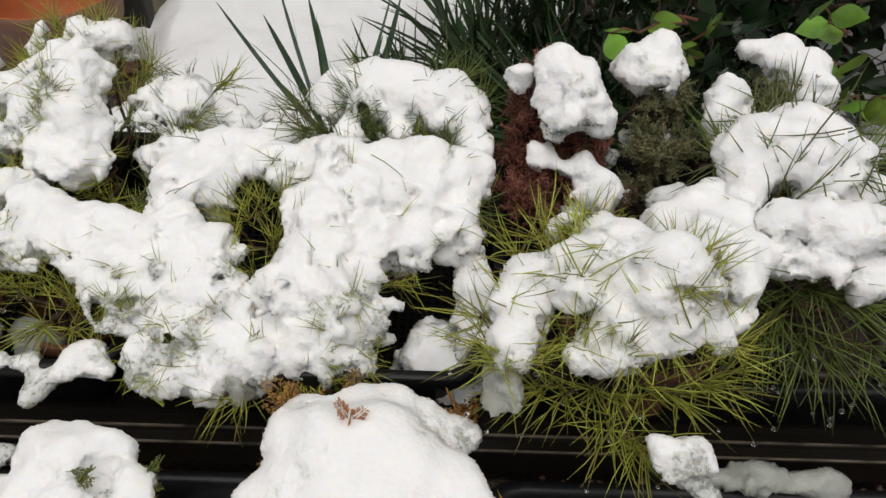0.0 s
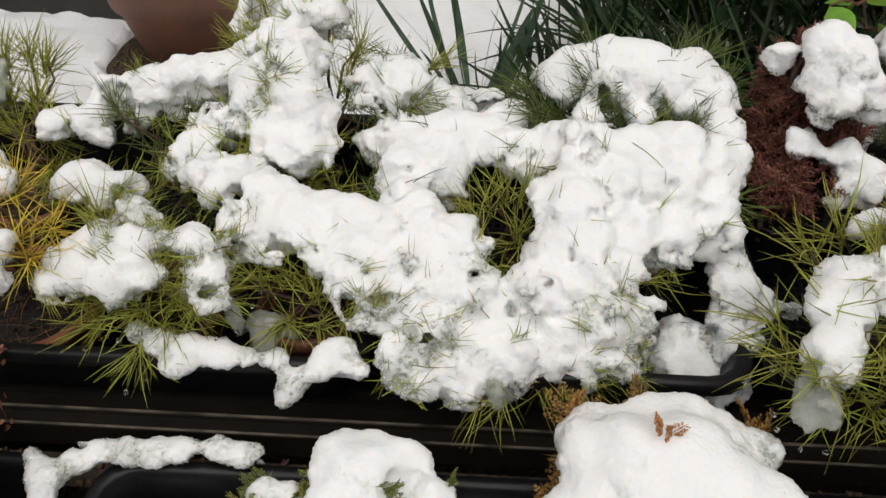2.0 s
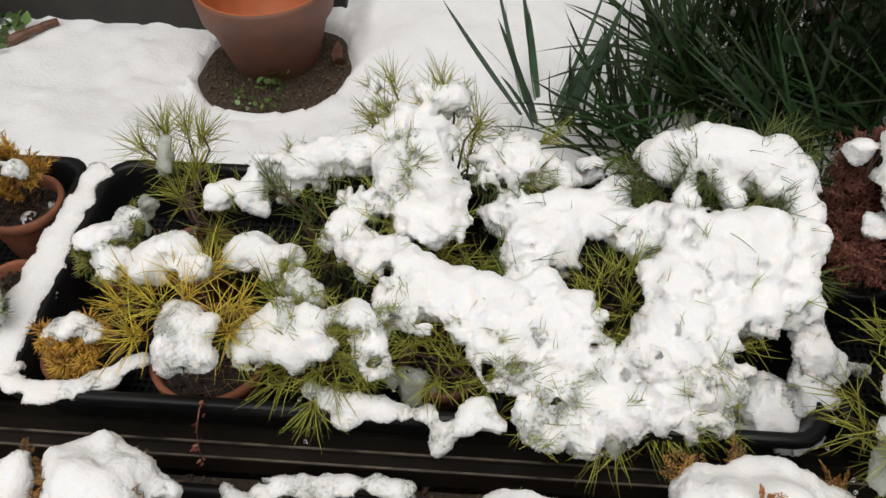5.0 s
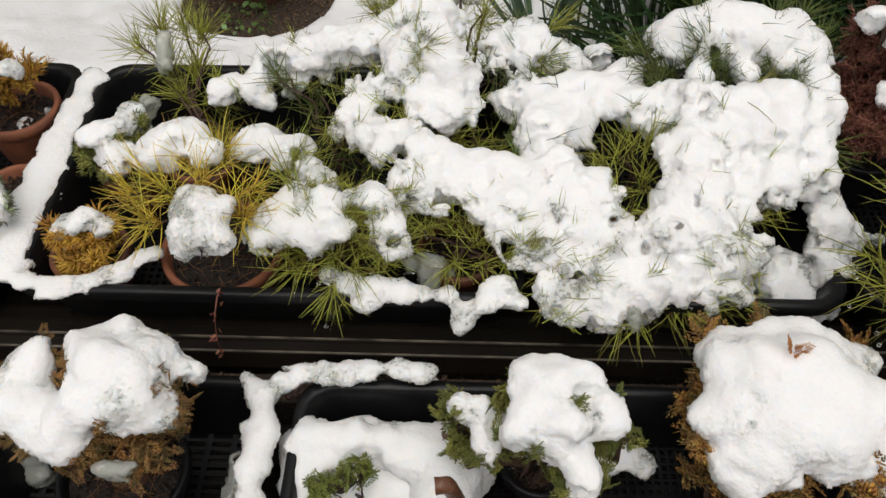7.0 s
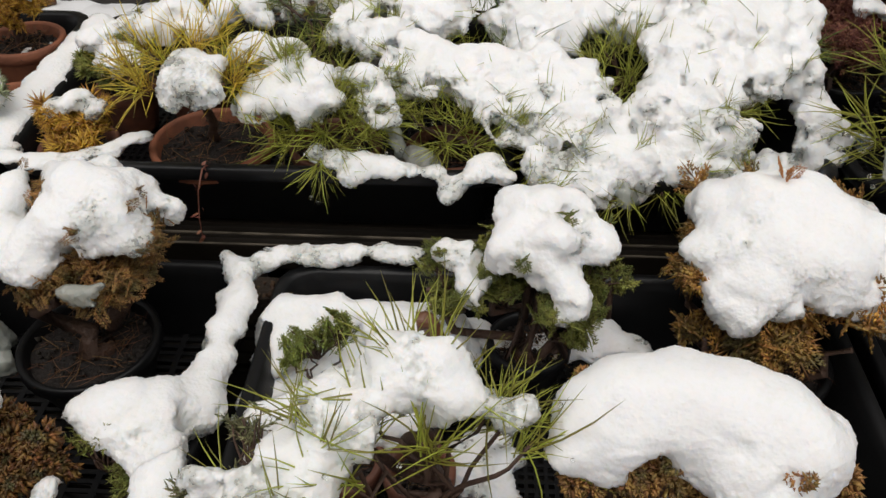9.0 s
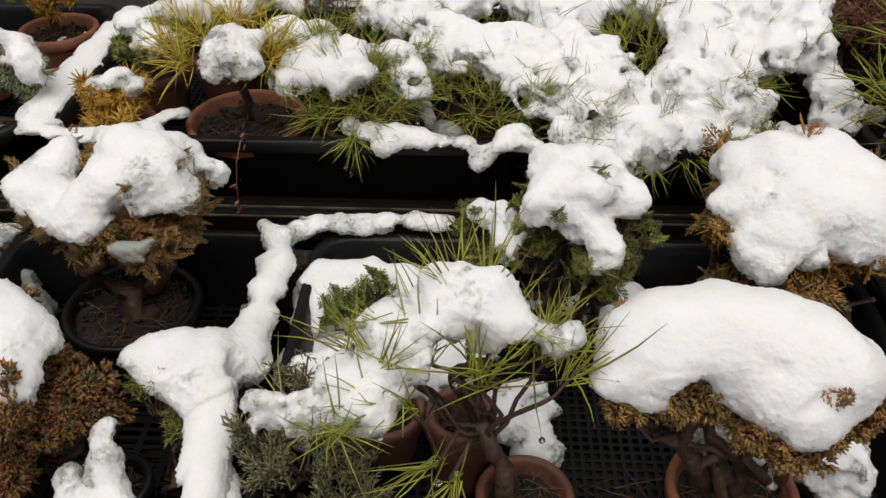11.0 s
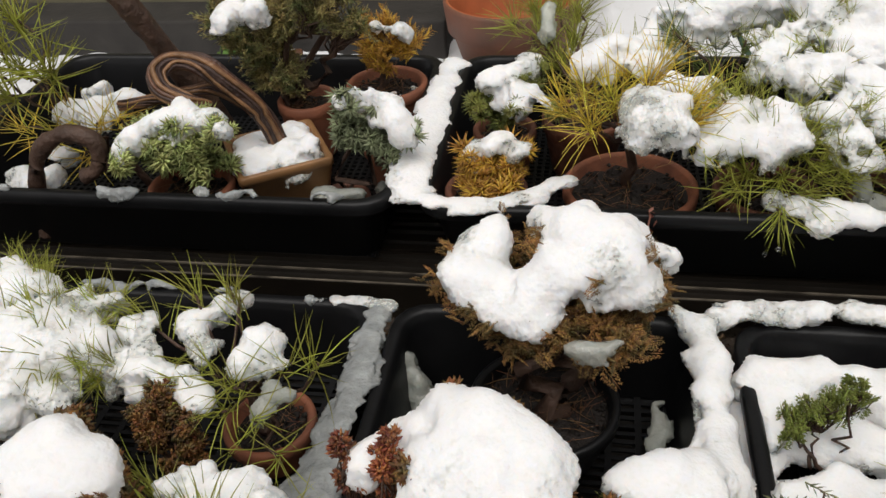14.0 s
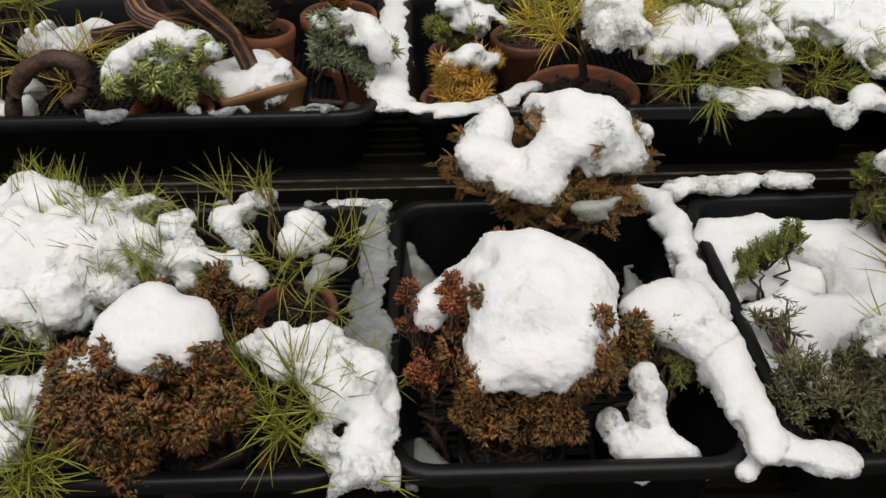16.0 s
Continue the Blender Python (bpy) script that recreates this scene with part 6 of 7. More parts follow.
more_pots = [
    ((-0.868, 0.715, POT_FLOOR), 0.050, 0.078, TERRA, "terracotta pot with the golden conifer"),
    ((-0.957, 0.675, POT_FLOOR), 0.037, 0.076, TERRA, "terracotta pot with the tall juniper"),
    ((-1.040, 0.508, POT_FLOOR), 0.047, 0.056, TERRA, "terracotta pot beneath the dwarf fir"),
    ((-0.885, 0.545, POT_FLOOR), 0.030, 0.022, TERRA_WET, "shallow clay saucer pot full of ice"),
    ((-0.835, 0.60, POT_FLOOR), 0.036, 0.062, TERRA, "terracotta pot behind the blue juniper"),
    ((0.20, 0.52, POT_FLOOR), 0.075, 0.09, TERRA_WET, "dark terracotta pot beneath broad pine"),
    ((0.125, 0.68, POT_FLOOR), 0.05, 0.075, PLASTIC, "black pot of the red cryptomeria"),
    ((0.245, 0.695, POT_FLOOR), 0.06, 0.06, DARKPOT, "dark round bonsai pot of the juniper"),
    ((0.36, 0.53, POT_FLOOR), 0.07, 0.08, DARKPOT, "dark pot of the long-needled pine"),
    ((-0.65, 0.30, 0.141), 0.064, 0.062, PLASTIC, "black plastic pot of the bronzed globe"),
    ((-0.695, 0.10, 0.141), 0.043, 0.05, PLASTIC, "black plastic pot of the red-brown cypress"),
    ((-0.600, 0.105, 0.141), 0.030, 0.055, PLASTIC, "small black pot packed with snow"),
    ((-0.886, 0.266, 0.141), 0.041, 0.046, TERRA, "round terracotta pot with a small pine"),
    ((-0.870, 0.105, 0.141), 0.030, 0.03, TERRA_WET, "low clay pot half under snow"),
    ((-0.125, 0.125, 0.141), 0.050, 0.046, TERRA, "orange terracotta pot of the bronzed bonsai"),
    ((-0.285, 0.112, 0.141), 0.038, 0.048, TERRA_WET, "brown clay pot under the bonsai pine"),
    ((-0.335, 0.16, 0.141), 0.028, 0.085, TERRA_WET, "tall brown bonsai pot hidden by snow"),
    ((-0.40, 0.185, 0.141), 0.035, 0.06, TERRA_WET, "brown pot rim showing through the snow"),
    ((-0.245, 0.33, 0.141), 0.04, 0.05, PLASTIC, "black pot of the green cypress"),
    ((-0.03, 0.31, 0.141), 0.055, 0.06, PLASTIC, "black pot of the orange cypress"),
]
for one in more_pots:
    pot(*one)
square_pot((-0.963, 0.570, POT_FLOOR), 0.104, 0.104, 0.066, TAN, "tan glazed square pot heaped with snow", 31)
square_pot((-0.945, 0.098, 0.141), 0.068, 0.068, 0.064, DARKPOT, "dark brown square pot under the brown shrub", 28)


STRANDS = (DARKWOOD, PALEBAND, DEADWOOD)


def snag(name, base, ways, material, label="", category="", under=None, banded=False):
    """Bare twisted wood: several tapered limbs."""
    t = under or thing(name, base, label, category)
    b = np.array(t.location)
    for pts, r0, r1 in ways:
        p = np.array(pts) - b
        s = np.linspace(0, len(p) - 1, 8 * len(p))
        k = np.clip(s.astype(int), 0, len(p) - 2)
        f = (s - k)[:, None]
        f = f * f * (3 - 2 * f) * 0.5 + f * 0.5
        q = p[k] * (1 - f) + p[k + 1] * f
        q = np.stack([np.convolve(np.pad(q[:, i], 4, mode="edge"), np.ones(9) / 9, "valid") for i in range(3)], 1)
        rad = np.linspace(r0, r1, len(q)) * (1 + 0.22 * value_noise(q + b, 0.035))
        v, fc = tube(q, rad * (0.86 if banded else 1.0), 14)
        v += 0.0016 * np.stack([value_noise(v + o, 0.011) for o in (0, 4, 8)], 1)
        part("trunk" if under else "wood", mesh_of("wood", v, fc, material), material, t)
        for k in range(11 if banded else 0):
            turn = 2 * np.pi * k / 11 + np.linspace(0, 1.6, len(q)) + 0.25 * np.sin(np.linspace(0, 9 + k, len(q)))
            R = frames_from(np.gradient(q, axis=0), turn)
            line = q + R[:, :, 0] * rad[:, None] * (RNG.uniform(0.78, 0.95) + 0.12 * value_noise(q + 3 * k, 0.03))[:, None]
            bark = STRANDS[k % 3]
            part("bark_strand", mesh_of("bark_strand", *tube(line, rad * RNG.uniform(0.16, 0.30) * (1 + 0.3 * value_noise(line + k, 0.02)), 7), bark), bark, t, "weathered strand of twisted bark")
    return t


snag("deadwood_trunk", (-0.962, 0.578, 0.28), [
    ([(-0.958, 0.580, 0.27), (-0.972, 0.574, 0.325), (-0.998, 0.566, 0.360), (-1.025, 0.567, 0.385), (-1.056, 0.565, 0.390), (-1.069, 0.545, 0.383), (-1.056, 0.530, 0.368), (-1.028, 0.527, 0.358), (-1.015, 0.540, 0.345)], 0.0105, 0.009),
    ([(-0.985, 0.585, 0.325), (-1.02, 0.58, 0.352), (-1.05, 0.565, 0.352), (-1.09, 0.552, 0.347), (-1.125, 0.547, 0.343)], 0.008, 0.006)], DARKWOOD, "banded twisted deadwood trunk curling over the tray", "trunk", banded=True)
snag("leaning_trunk", (-1.06, 0.64, 0.225), [([(-1.05, 0.66, 0.21), (-1.06, 0.63, 0.30), (-1.075, 0.60, 0.37), (-1.085, 0.575, 0.43), (-1.11, 0.56, 0.49), (-1.14, 0.56, 0.56)], 0.016, 0.011)], BARK, "dark rough trunk leaning out of the tray", "trunk")
snag("arched_trunk", (-1.21, 0.476, 0.225), [([(-1.212, 0.476, 0.215), (-1.203, 0.475, 0.27), (-1.187, 0.474, 0.318), (-1.164, 0.474, 0.342), (-1.138, 0.474, 0.351), (-1.113, 0.474, 0.345), (-1.110, 0.474, 0.326), (-1.122, 0.473, 0.306), (-1.138, 0.473, 0.300)], 0.0092, 0.0085)], BARK, "dark arched bonsai trunk bent to the soil", "trunk")
snag("curled_stump", (-0.322, 0.268, 0.15), [([(-0.318, 0.268, 0.14), (-0.322, 0.268, 0.22), (-0.326, 0.264, 0.255), (-0.333, 0.264, 0.278), (-0.344, 0.262, 0.278)], 0.006, 0.0085)], DEADWOOD, "curled brown stump standing out of snow", "stump")
snag("", (0, 0, 0), [([(-0.318, 0.15, 0.18), (-0.312, 0.146, 0.215), (-0.327, 0.138, 0.262), (-0.342, 0.128, 0.30), (-0.325, 0.117, 0.322), (-0.315, 0.113, 0.33)], 0.0075, 0.004), ([(-0.315, 0.147, 0.225), (-0.345, 0.14, 0.25), (-0.37, 0.125, 0.30), (-0.39, 0.11, 0.325)], 0.004, 0.0025)], BARK, under=BONSAI_PINE)
snag("", (0, 0, 0), [([(-0.142, 0.134, 0.17), (-0.160, 0.124, 0.215), (-0.178, 0.118, 0.25), (-0.163, 0.118, 0.298)], 0.008, 0.0035), ([(-0.165, 0.122, 0.235), (-0.2, 0.118, 0.262), (-0.215, 0.12, 0.285)], 0.0055, 0.003), ([(-0.082, 0.141, 0.17), (-0.095, 0.125, 0.22), (-0.105, 0.112, 0.26), (-0.118, 0.105, 0.28)], 0.006, 0.003), ([(-0.16, 0.124, 0.215), (-0.14, 0.12, 0.235), (-0.175, 0.115, 0.25)], 0.004, 0.002)], BARK, under=BRONZE_BONSAI)
snag("wood_chip", (-0.235, 0.105, 0.146), [([(-0.262, 0.118, 0.152), (-0.235, 0.105, 0.153), (-0.212, 0.10, 0.152)], 0.0035, 0.003)], DEADWOOD, "brown stick lying on the mesh floor", "stick")

# ---- ice ----
ICE_BITS = [
    ("milky ice plate caught in bronzed leaves", [(-0.634, 0.260, 0.296, 0.0045), (-0.624, 0.258, 0.297, 0.006), (-0.613, 0.257, 0.298, 0.0055), (-0.603, 0.258, 0.300, 0.006), (-0.594, 0.262, 0.308, 0.0055)]),
    ("greenish ice lump in pine needles", [(-0.674, 0.737, 0.362, 0.010), (-0.676, 0.725, 0.345, 0.012), (-0.67, 0.75, 0.375, 0.008)]),
    ("cloudy ice beside the pine pot", [(-0.700, 0.70, 0.315, 0.012), (-0.705, 0.685, 0.30, 0.012), (-0.69, 0.69, 0.33, 0.009)]),
    ("icicle hanging from a snow pad", [(-0.395, 0.495, 0.325, 0.010), (-0.386, 0.489, 0.313, 0.008), (-0.380, 0.486, 0.302, 0.005), (-0.377, 0.485, 0.295, 0.003)]),
    ("clear slush between pots", [(-0.37, 0.50, 0.275, 0.014), (-0.345, 0.50, 0.27, 0.015), (-0.36, 0.49, 0.255, 0.013)]),
    ("green-tinted ice drop under snow", [(-0.165, 0.444, 0.292, 0.012), (-0.155, 0.438, 0.282, 0.010), (-0.145, 0.436, 0.275, 0.008)]),
    ("grey ice ridge on the tray rim", [(0.255, 0.400, 0.222, 0.012), (0.285, 0.402, 0.226, 0.016), (0.318, 0.402, 0.224, 0.016), (0.35, 0.402, 0.222, 0.013), (0.372, 0.400, 0.222, 0.011)]),
    ("ice lump hanging in broad pine", [(0.060, 0.392, 0.385, 0.013), (0.063, 0.386, 0.37, 0.012), (0.057, 0.38, 0.36, 0.008)]),
    ("frozen slush on the clay saucer", [(-0.905, 0.535, 0.245, 0.013), (-0.885, 0.527, 0.247, 0.014), (-0.865, 0.533, 0.245, 0.012)]),
    ("dull ice slab in the tray", [(-0.845, 0.575, 0.232, 0.016), (-0.83, 0.565, 0.23, 0.014)]),
    ("icy rim crust of the lower tray", [(-0.815, 0.385, 0.217, 0.017), (-0.812, 0.345, 0.218, 0.020), (-0.811, 0.30, 0.218, 0.020), (-0.811, 0.255, 0.218, 0.019), (-0.812, 0.21, 0.219, 0.020), (-0.815, 0.165, 0.22, 0.022), (-0.812, 0.125, 0.218, 0.020)]),
    ("ice clinging to the potted pine", [(-0.845, 0.215, 0.285, 0.011), (-0.832, 0.21, 0.288, 0.010), (-0.85, 0.205, 0.272, 0.009)]),
    ("ice skin below a snow cap", [(-0.285, 0.315, 0.288, 0.010), (-0.282, 0.31, 0.278, 0.009)]),
    ("slush wedge in the tray corner", [(-0.778, 0.345, 0.188, 0.008), (-0.774, 0.340, 0.170, 0.016), (-0.768, 0.330, 0.155, 0.019), (-0.760, 0.318, 0.150, 0.014)]),
    ("slush at the slotted tray's wall", [(-0.765, 0.115, 0.16, 0.014), (-0.768, 0.09, 0.16, 0.013), (-0.75, 0.10, 0.155, 0.012)]),
    ("frozen snow lump by the tray corner", [(-0.755, 0.062, 0.158, 0.010), (-0.742, 0.06, 0.157, 0.009)]),
    ("slush patch near the brown globe", [(-0.555, 0.30, 0.155, 0.010), (-0.548, 0.315, 0.16, 0.010), (-0.548, 0.33, 0.17, 0.008)]),
]
for text, lumps in ICE_BITS:
    crust = "crust" in text
    for me, _ in heap_mesh("ice_lump", [(x, y, z, r * (0.82 if crust else 0.86)) for x, y, z, r in lumps], rough=(0.0040, 0.0034), blend=0.0035, reach=2.6, material=GREYICE if crust else ICE, melt=1, flat=0.42 if crust else 1.0):
        tagged(part("ice_lump", me, GREYICE if crust else ICE), text, "ice", "lumps of ice")
for x0, x1, y, z in ((-1.31, -0.83, 0.452, 0.297), (-1.30, -0.83, 0.395, 0.219)):
    row = [(x, y + RNG.normal(0, 0.002), z, RNG.uniform(0.0028, 0.0058)) for x in np.arange(x0, x1, 0.018)]
    for me, _ in heap_mesh("ice_crust", row, rough=(0.0045, 0.0035), blend=0.003, reach=2.2, material=GREYICE):
        tagged(part("ice_crust", me, GREYICE), "thin grey ice crust along a tray rim", "ice", "lumps of ice")

# ---- behind the bench ----
big = thing("large_pot", (BIGPOT[0], BIGPOT[1], GROUND - 0.012), "large empty terracotta pot on bare soil", "flower pot")
prof = [(0.001, 0.0), (0.096, 0.0), (0.100, 0.006), (0.134, 0.125), (0.137, 0.127), (0.145, 0.131), (0.152, 0.19), (0.150, 0.197), (0.146, 0.198), (0.145, 0.196)]
part("pot_body", mesh_of("pot_body", *lathe(prof, 72), TERRA_DULL), TERRA_DULL, big)
part("inner_wall", mesh_of("inner_wall", *lathe([(0.145, 0.196), (0.142, 0.198), (0.138, 0.192), (0.128, 0.125), (0.092, 0.014), (0.001, 0.014)], 72), TERRA_BRIGHT), TERRA_BRIGHT, big, "bright orange inside of the pot")


def ribbon(length, width, arch, lean, n=9):
    """A blade along z that arches over, folded along its middle."""
    s = np.linspace(0, 1, n)
    z = length * (s - 0.35 * arch * s ** 2.2)
    x = length * arch * s ** 1.8
    w = width * np.sin(np.pi * np.clip(0.18 + 0.80 * s, 0, 1)) ** 0.7
    w[-1] = width * 0.05
    left = np.stack([x, -w, z + 0.3 * w], 1)
    mid = np.stack([x, 0 * w, z], 1)
    right = np.stack([x, w, z + 0.3 * w], 1)
    v = np.concatenate([left, mid, right])
    i = np.arange(n - 1)
    q = np.concatenate([np.stack([i, i + n, i + n + 1, i + 1], 1), np.stack([i + n, i + 2 * n, i + 2 * n + 1, i + n + 1], 1)])
    return v, [q]


def blades(name, base, count, spread, length, width, arch, material, label, category, tilt=0.3):
    t = thing(name, base, label, category, kind="stuff" if count >= 30 else "")
    pieces = []
    for k in range(count):
        a, q = RNG.uniform(0, 6.28), spread * math.sqrt(RNG.uniform(0, 1))
        p = np.array([[q * math.cos(a), q * math.sin(a), 0.0]])
        d = np.array([[tilt * math.cos(a) + RNG.normal(0, 0.12), tilt * math.sin(a) + RNG.normal(0, 0.12), 1.0]])
        L = length * RNG.uniform(0.65, 1.1)
        pieces.append(scatter(ribbon(L, width * RNG.uniform(0.8, 1.2), arch * RNG.uniform(0.4, 1.3), 0), p, d, np.ones(1), np.array([a + RNG.normal(0, 0.5)])))
    for v, f in pieces if count < 30 else ():
        part("leaf", mesh_of("leaf", v, f, material), material, t)
    if count >= 30:
        part("blades", mesh_of("blades", *joined(pieces), material), material, t, kind="stuff")
    return t


blades("bulb_leaves", (-0.185, 1.40, GROUND), 19, 0.06, 0.29, 0.006, 0.12, BLADE, "stiff blue-green bulb leaves rising from snow", "bulb plant", 0.5)
for x, y, n, L in ((0.06, 1.33, 120, 0.26), (0.20, 1.44, 170, 0.34), (0.36, 1.30, 170, 0.34), (0.16, 1.60, 120, 0.32), (0.36, 1.62, 120, 0.36), (0.52, 1.36, 120, 0.34), (-0.06, 1.30, 50, 0.18)):
    blades("grass_clump", (x, y, GROUND), n, 0.10, L, 0.0038, 0.7, GRASSY, "clump of dark arching evergreen grass", "grass", 0.55)


def leaf_shape(n=7, fold=0.25, curl=0.25):
    """A pointed oval leaf along z, folded and curled, one unit long."""
    s = np.linspace(0, 1, n)
    w = 0.24 * np.sin(np.pi * s ** 0.8) + 0.004
    y = curl * s ** 2
    z = s * (1 - 0.15 * curl)
    v = np.concatenate([np.stack([-w, y + fold * w, z], 1), np.stack([0 * w, y, z], 1), np.stack([w, y + fold * w, z], 1)])
    i = np.arange(n - 1)
    q = np.concatenate([np.stack([i, i + n, i + n + 1, i + 1], 1), np.stack([i + n, i + 2 * n, i + 2 * n + 1, i + n + 1], 1)])
    return v, [q]


LEAF = leaf_shape()


def bush(name, base, size, count, leaf, material, label, stems=14):
    """An evergreen bush: stems fanning up, with leaves in pairs along their ends."""
    t = thing(name, base, label, "shrub")
    wood, pl, di = [], [], []
    for k in range(stems):
        end = np.array([RNG.uniform(-1, 1) * size[0], RNG.uniform(-1, 1) * size[1], RNG.uniform(0.35, 1.0) * size[2]])
        way = bend((RNG.normal(0, 0.03), RNG.normal(0, 0.03), -0.02), end, 8, 0.06)
        wood.append(tube(way, np.linspace(0.006, 0.002, 8), 5))
        for j in range(count // stems):
            s = RNG.uniform(0.15, 1.0)
            i = min(6, int(s * 7))
            p = way[i] + (way[i + 1] - way[i]) * (s * 7 - i)
            off = RNG.normal(0, 1, 3) * (0.05, 0.05, 0.05)
            pl.append(p + off)
            di.append(np.array([RNG.normal(0, 0.8), RNG.normal(-0.35, 0.6), RNG.normal(-0.1, 0.5)]) + off * 6)
            if j % 3 == 0:
                wood.append(tube(bend(p, p + off, 3, 0.1), [0.0016, 0.0013, 0.001], 4))
    part("stems", mesh_of("stems", *joined(wood), BARK), BARK, t, kind="stuff")
    part("leaves", mesh_of("leaves", *scatter(LEAF, np.array(pl), np.array(di), leaf * RNG.uniform(0.7, 1.2, len(pl))), material), material, t, kind="stuff")
    return t


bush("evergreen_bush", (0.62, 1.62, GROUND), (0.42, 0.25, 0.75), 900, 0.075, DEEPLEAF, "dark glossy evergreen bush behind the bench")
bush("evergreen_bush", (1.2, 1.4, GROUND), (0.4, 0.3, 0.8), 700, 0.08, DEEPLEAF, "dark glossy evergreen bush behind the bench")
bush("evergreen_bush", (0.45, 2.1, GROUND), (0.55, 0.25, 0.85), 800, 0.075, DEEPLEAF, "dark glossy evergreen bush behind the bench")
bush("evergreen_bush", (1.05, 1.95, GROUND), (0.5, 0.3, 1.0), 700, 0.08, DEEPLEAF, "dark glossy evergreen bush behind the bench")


def sprig_of_leaves(name, ways, leaf, label):
    """Green shoots with a few large leaves reaching out of the dark bush."""
    t = thing(name, ways[0][0], label, "branch")
    b = np.array(ways[0][0])
    wood, pl, di = [], [], []
    for a, e, n in ways:
        way = bend(np.array(a) - b, np.array(e) - b, 7, 0.04)
        wood.append(tube(way, np.linspace(0.0028, 0.0012, 7), 5))
        for k in range(n):
            s = 0.25 + 0.75 * k / max(1, n - 1)
            i = min(5, int(s * 6))
            pl.append(way[i] + (way[i + 1] - way[i]) * (s * 6 - i))
            side = 1 if k % 2 else -1
            di.append(way[-1] - way[0] + np.array([0.25 * side, -0.10, 0.10 * RNG.normal(0, 1)]) * 0.6)
    part("stems", mesh_of("stems", *joined(wood), TERRA_WET), TERRA_WET, t, kind="stuff")
    part("leaves", mesh_of("leaves", *scatter(LEAF, np.array(pl), np.array(di), leaf * RNG.uniform(0.75, 1.15, len(pl))), GLOSSLEAF), GLOSSLEAF, t, kind="stuff")
    return t


sprig_of_leaves("leafy_branch", [((0.45, 1.4, 0.1), (0.27, 0.95, 0.43), 5), ((0.40, 1.2, 0.2), (0.34, 0.92, 0.40), 6), ((0.36, 1.05, 0.34), (0.215, 0.93, 0.375), 4)], 0.062, "bright green glossy leaves on a thin branch")
sprig_of_leaves("leafy_branch", [((0.66, 1.4, 0.1), (0.50, 0.90, 0.36), 6), ((0.62, 1.1, 0.2), (0.56, 0.88, 0.33), 6), ((0.6, 1.1, 0.3), (0.47, 0.93, 0.42), 5)], 0.075, "bright green glossy leaves on a thin branch")


def ground_weeds(name, base, r, n, leaf, label):
    t = thing(name, base, label, "weeds")
    a, q = RNG.uniform(0, 6.28, n), r * np.sqrt(RNG.uniform(0, 1, n))
    p = np.column_stack([q * np.cos(a), q * np.sin(a), RNG.uniform(0.004, 0.02, n)])
    d = np.column_stack([RNG.normal(0, 1, n), RNG.normal(0, 1, n), RNG.uniform(0.1, 0.8, n)])
    part("leaves", mesh_of("leaves", *scatter(leaf_shape(6, 0.15, 0.1), p, d, np.column_stack([leaf * 1.7 * np.ones(n), leaf * np.ones(n), leaf * np.ones(n)]) * RNG.uniform(0.6, 1.2, (n, 1))), WEEDLEAF), WEEDLEAF, t, kind="stuff")
    stems = [tube(bend((x * 0.8, y * 0.8, -0.012), (x, y, z), 3, 0.05), [0.0008, 0.0007, 0.0006], 3) for x, y, z in p[:: 2]]
    part("stems", mesh_of("stems", *joined(stems), WEEDLEAF), WEEDLEAF, t, kind="stuff")
    return t


ground_weeds("weeds", (-0.80, 1.42, GROUND - 0.008), 0.06, 46, 0.013, "small green weeds on bare soil by the pot")
ground_weeds("weeds", (-0.765, 1.478, GROUND + 0.004), 0.02, 9, 0.020, "taller weed seedling at the pot's foot")
ground_weeds("weeds", (-1.46, 1.58, GROUND + 0.02), 0.08, 60, 0.03, "round-leaved weeds by the wall")
snag("fallen_branch", (-1.4, 1.58, -0.07), [([(-1.42, 1.54, -0.066), (-1.37, 1.58, -0.055), (-1.32, 1.635, -0.06)], 0.013, 0.008)], DEADWOOD, "short dry branch lying on snow", "branch")
crumbs = grains(BIGPOT[0] + 0.012, BIGPOT[1] - 0.052, GROUND - 0.010, 0.165, 1500, 0.006)
tagged(new("soil_crumbs", mesh_of("soil_crumbs", *crumbs, PEBBLE)), "loose brown soil crumbs round the large pot", "soil", kind="stuff")
leafy = thing("dead_leaf", (-0.655, 1.55, GROUND - 0.004), "brown dead leaf beside the large pot", "leaf")
part("blade", mesh_of("blade", *scatter(LEAF, np.zeros((2, 3)), np.array([(0.2, 0.3, 0.9), (0.5, -0.2, 0.6)]), np.array([0.055, 0.05])), DEADWOOD), DEADWOOD, leafy)

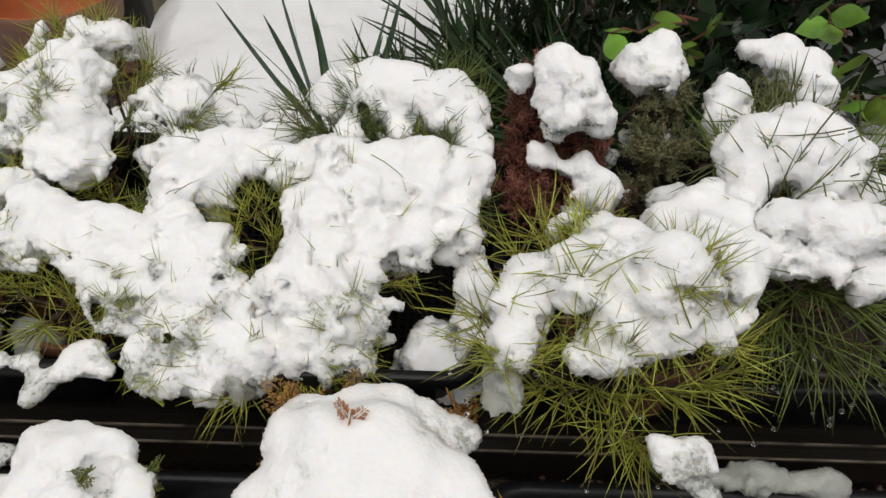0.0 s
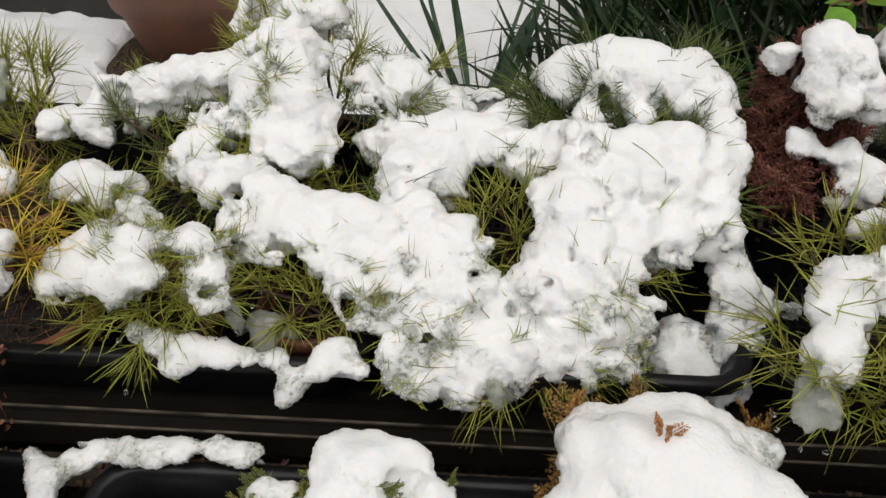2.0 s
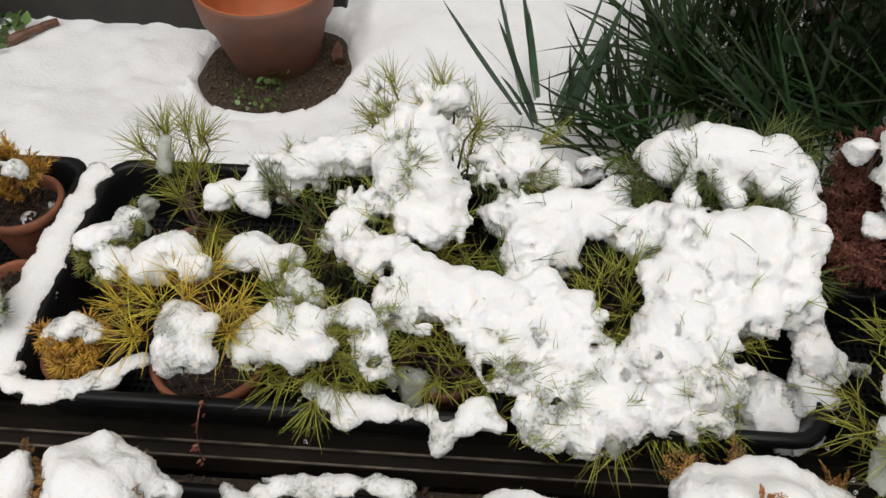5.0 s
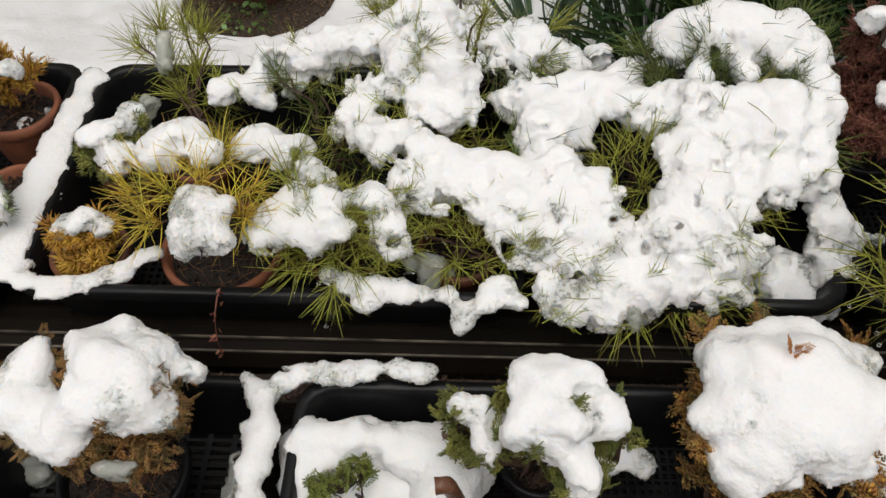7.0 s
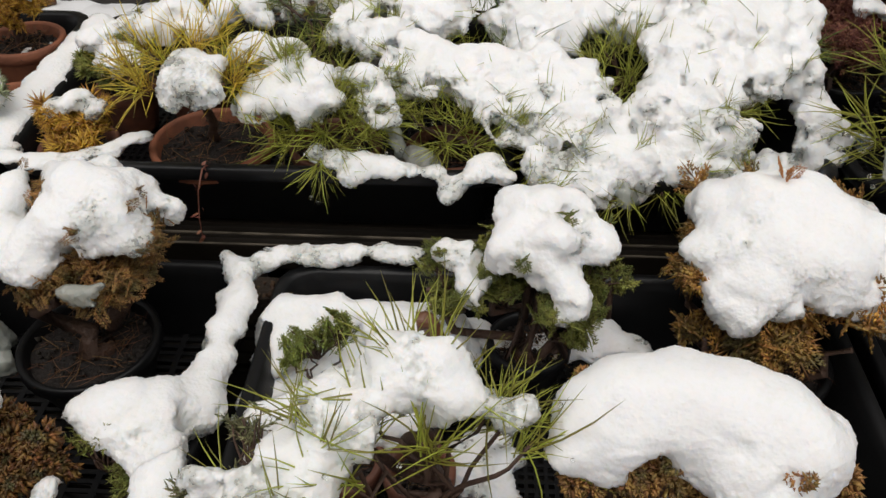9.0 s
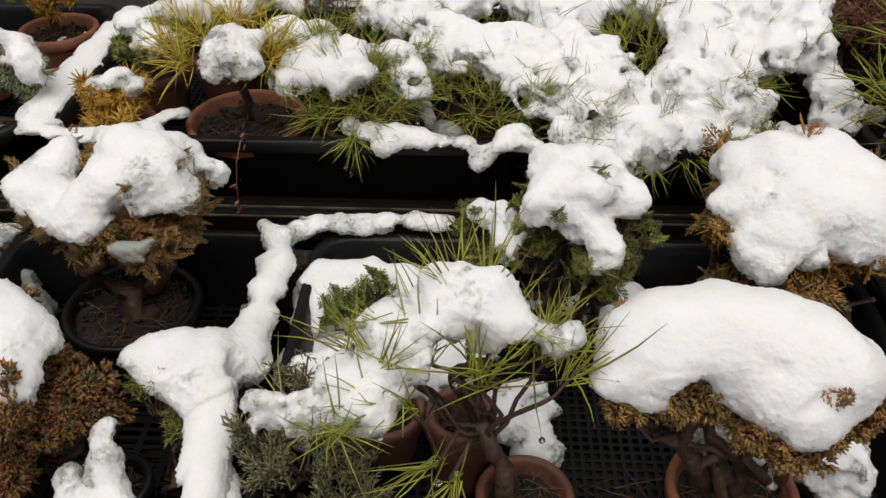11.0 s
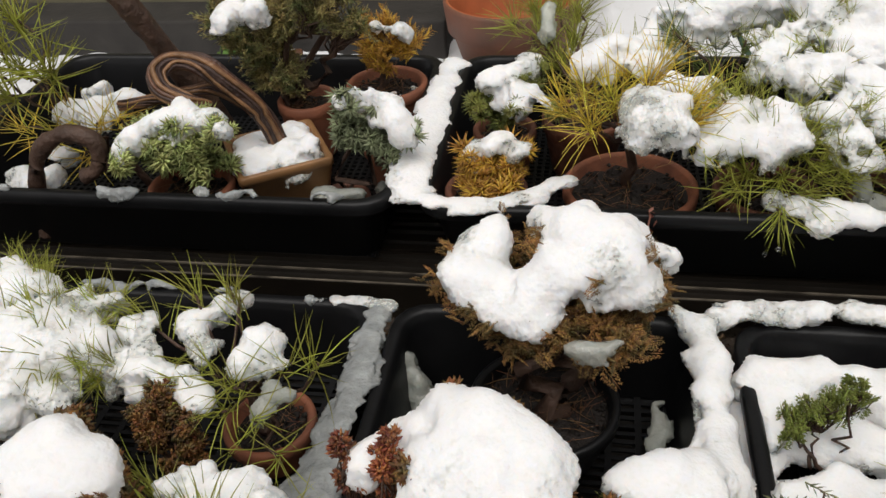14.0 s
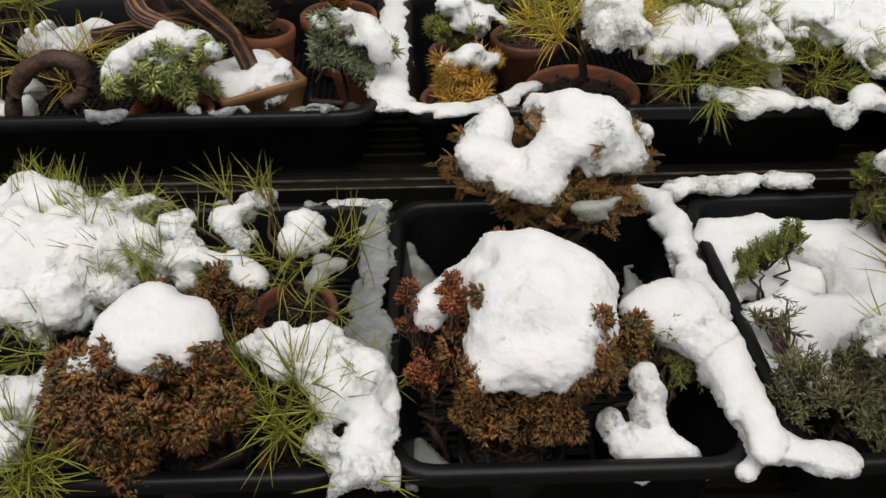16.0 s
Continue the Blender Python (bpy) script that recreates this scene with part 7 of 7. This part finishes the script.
# ---- small things on the benches ----
red = thing("red_sprig", (-0.565, 0.462, 0.29), "thin dark red sprig hanging over the rim", "sprig")
way = np.array([(0, 0, 0.0), (0.0, -0.022, 0.008), (-0.004, -0.034, -0.01), (-0.006, -0.042, -0.035), (-0.006, -0.045, -0.058)])
part("stem", mesh_of("stem", *tube(way, [0.001, 0.0009, 0.0008, 0.0007, 0.0005], 5), REDLEAF), REDLEAF, red)
lp = np.repeat(way[1:], 4, 0) + RNG.normal(0, 0.003, (16, 3))
part("leaves", mesh_of("leaves", *scatter(LEAF, lp, RNG.normal(0, 1, (16, 3)), RNG.uniform(0.006, 0.010, 16)), REDLEAF), REDLEAF, red, kind="stuff")
dome = HEAP["orange_dome"]
tw = thing("orange_twig", (-0.0505, 0.349, float(dome[np.hypot(dome[:, 0] + 0.0505, dome[:, 1] - 0.349) < 0.006][:, 2].max())), "orange cypress twig poking out of the snow dome", "twig")
part("leaves", mesh_of("leaves", *scatter(FLAT, np.array([(0, 0, -0.004)] * 3), np.array([(-0.4, 0.1, 0.9), (0.6, 0.0, 0.8), (0.1, -0.3, 0.9)]), np.array([0.026, 0.022, 0.020])), TWIGLEAF), TWIGLEAF, tw, kind="stuff")

pebbles = scatter(leaf_blob(1, 0.55, 0.5), np.column_stack([RNG.uniform(-1.4, 0.6, 900), RNG.uniform(0.398, 0.428, 900), np.full(900, 0.168)]), RNG.normal(0, 1, (900, 3)), RNG.uniform(0.004, 0.011, 900))
ledge = thing("soil_ledge", (0, 0, 0), "strip of wet gravelly soil between the benches", "soil", kind="structure")
bm = bmesh.new()
box(bm, -1.7, 1.1, 0.396, 0.4295, GROUND - 0.012, 0.168)
part("soil", bm, SOIL, ledge, smooth=False)
part("gravel", mesh_of("gravel", *pebbles, PEBBLE), PEBBLE, ledge, kind="stuff")
debris = thing("fallen_needles", (-0.18, 0.10, 0.146), "brown fallen needles and leaf scraps on the mesh", "litter", kind="stuff")
dp = np.column_stack([RNG.uniform(-0.10, 0.14, 130), RNG.uniform(-0.03, 0.06, 130), RNG.uniform(0, 0.004, 130)])
dd = np.column_stack([RNG.normal(0, 1, 130), RNG.normal(0, 1, 130), RNG.normal(0, 0.12, 130)])
part("scraps", mesh_of("scraps", *scatter(NEEDLES, dp, dd, RNG.uniform(0.02, 0.05, 130)), DEADWOOD), DEADWOOD, debris, kind="stuff")
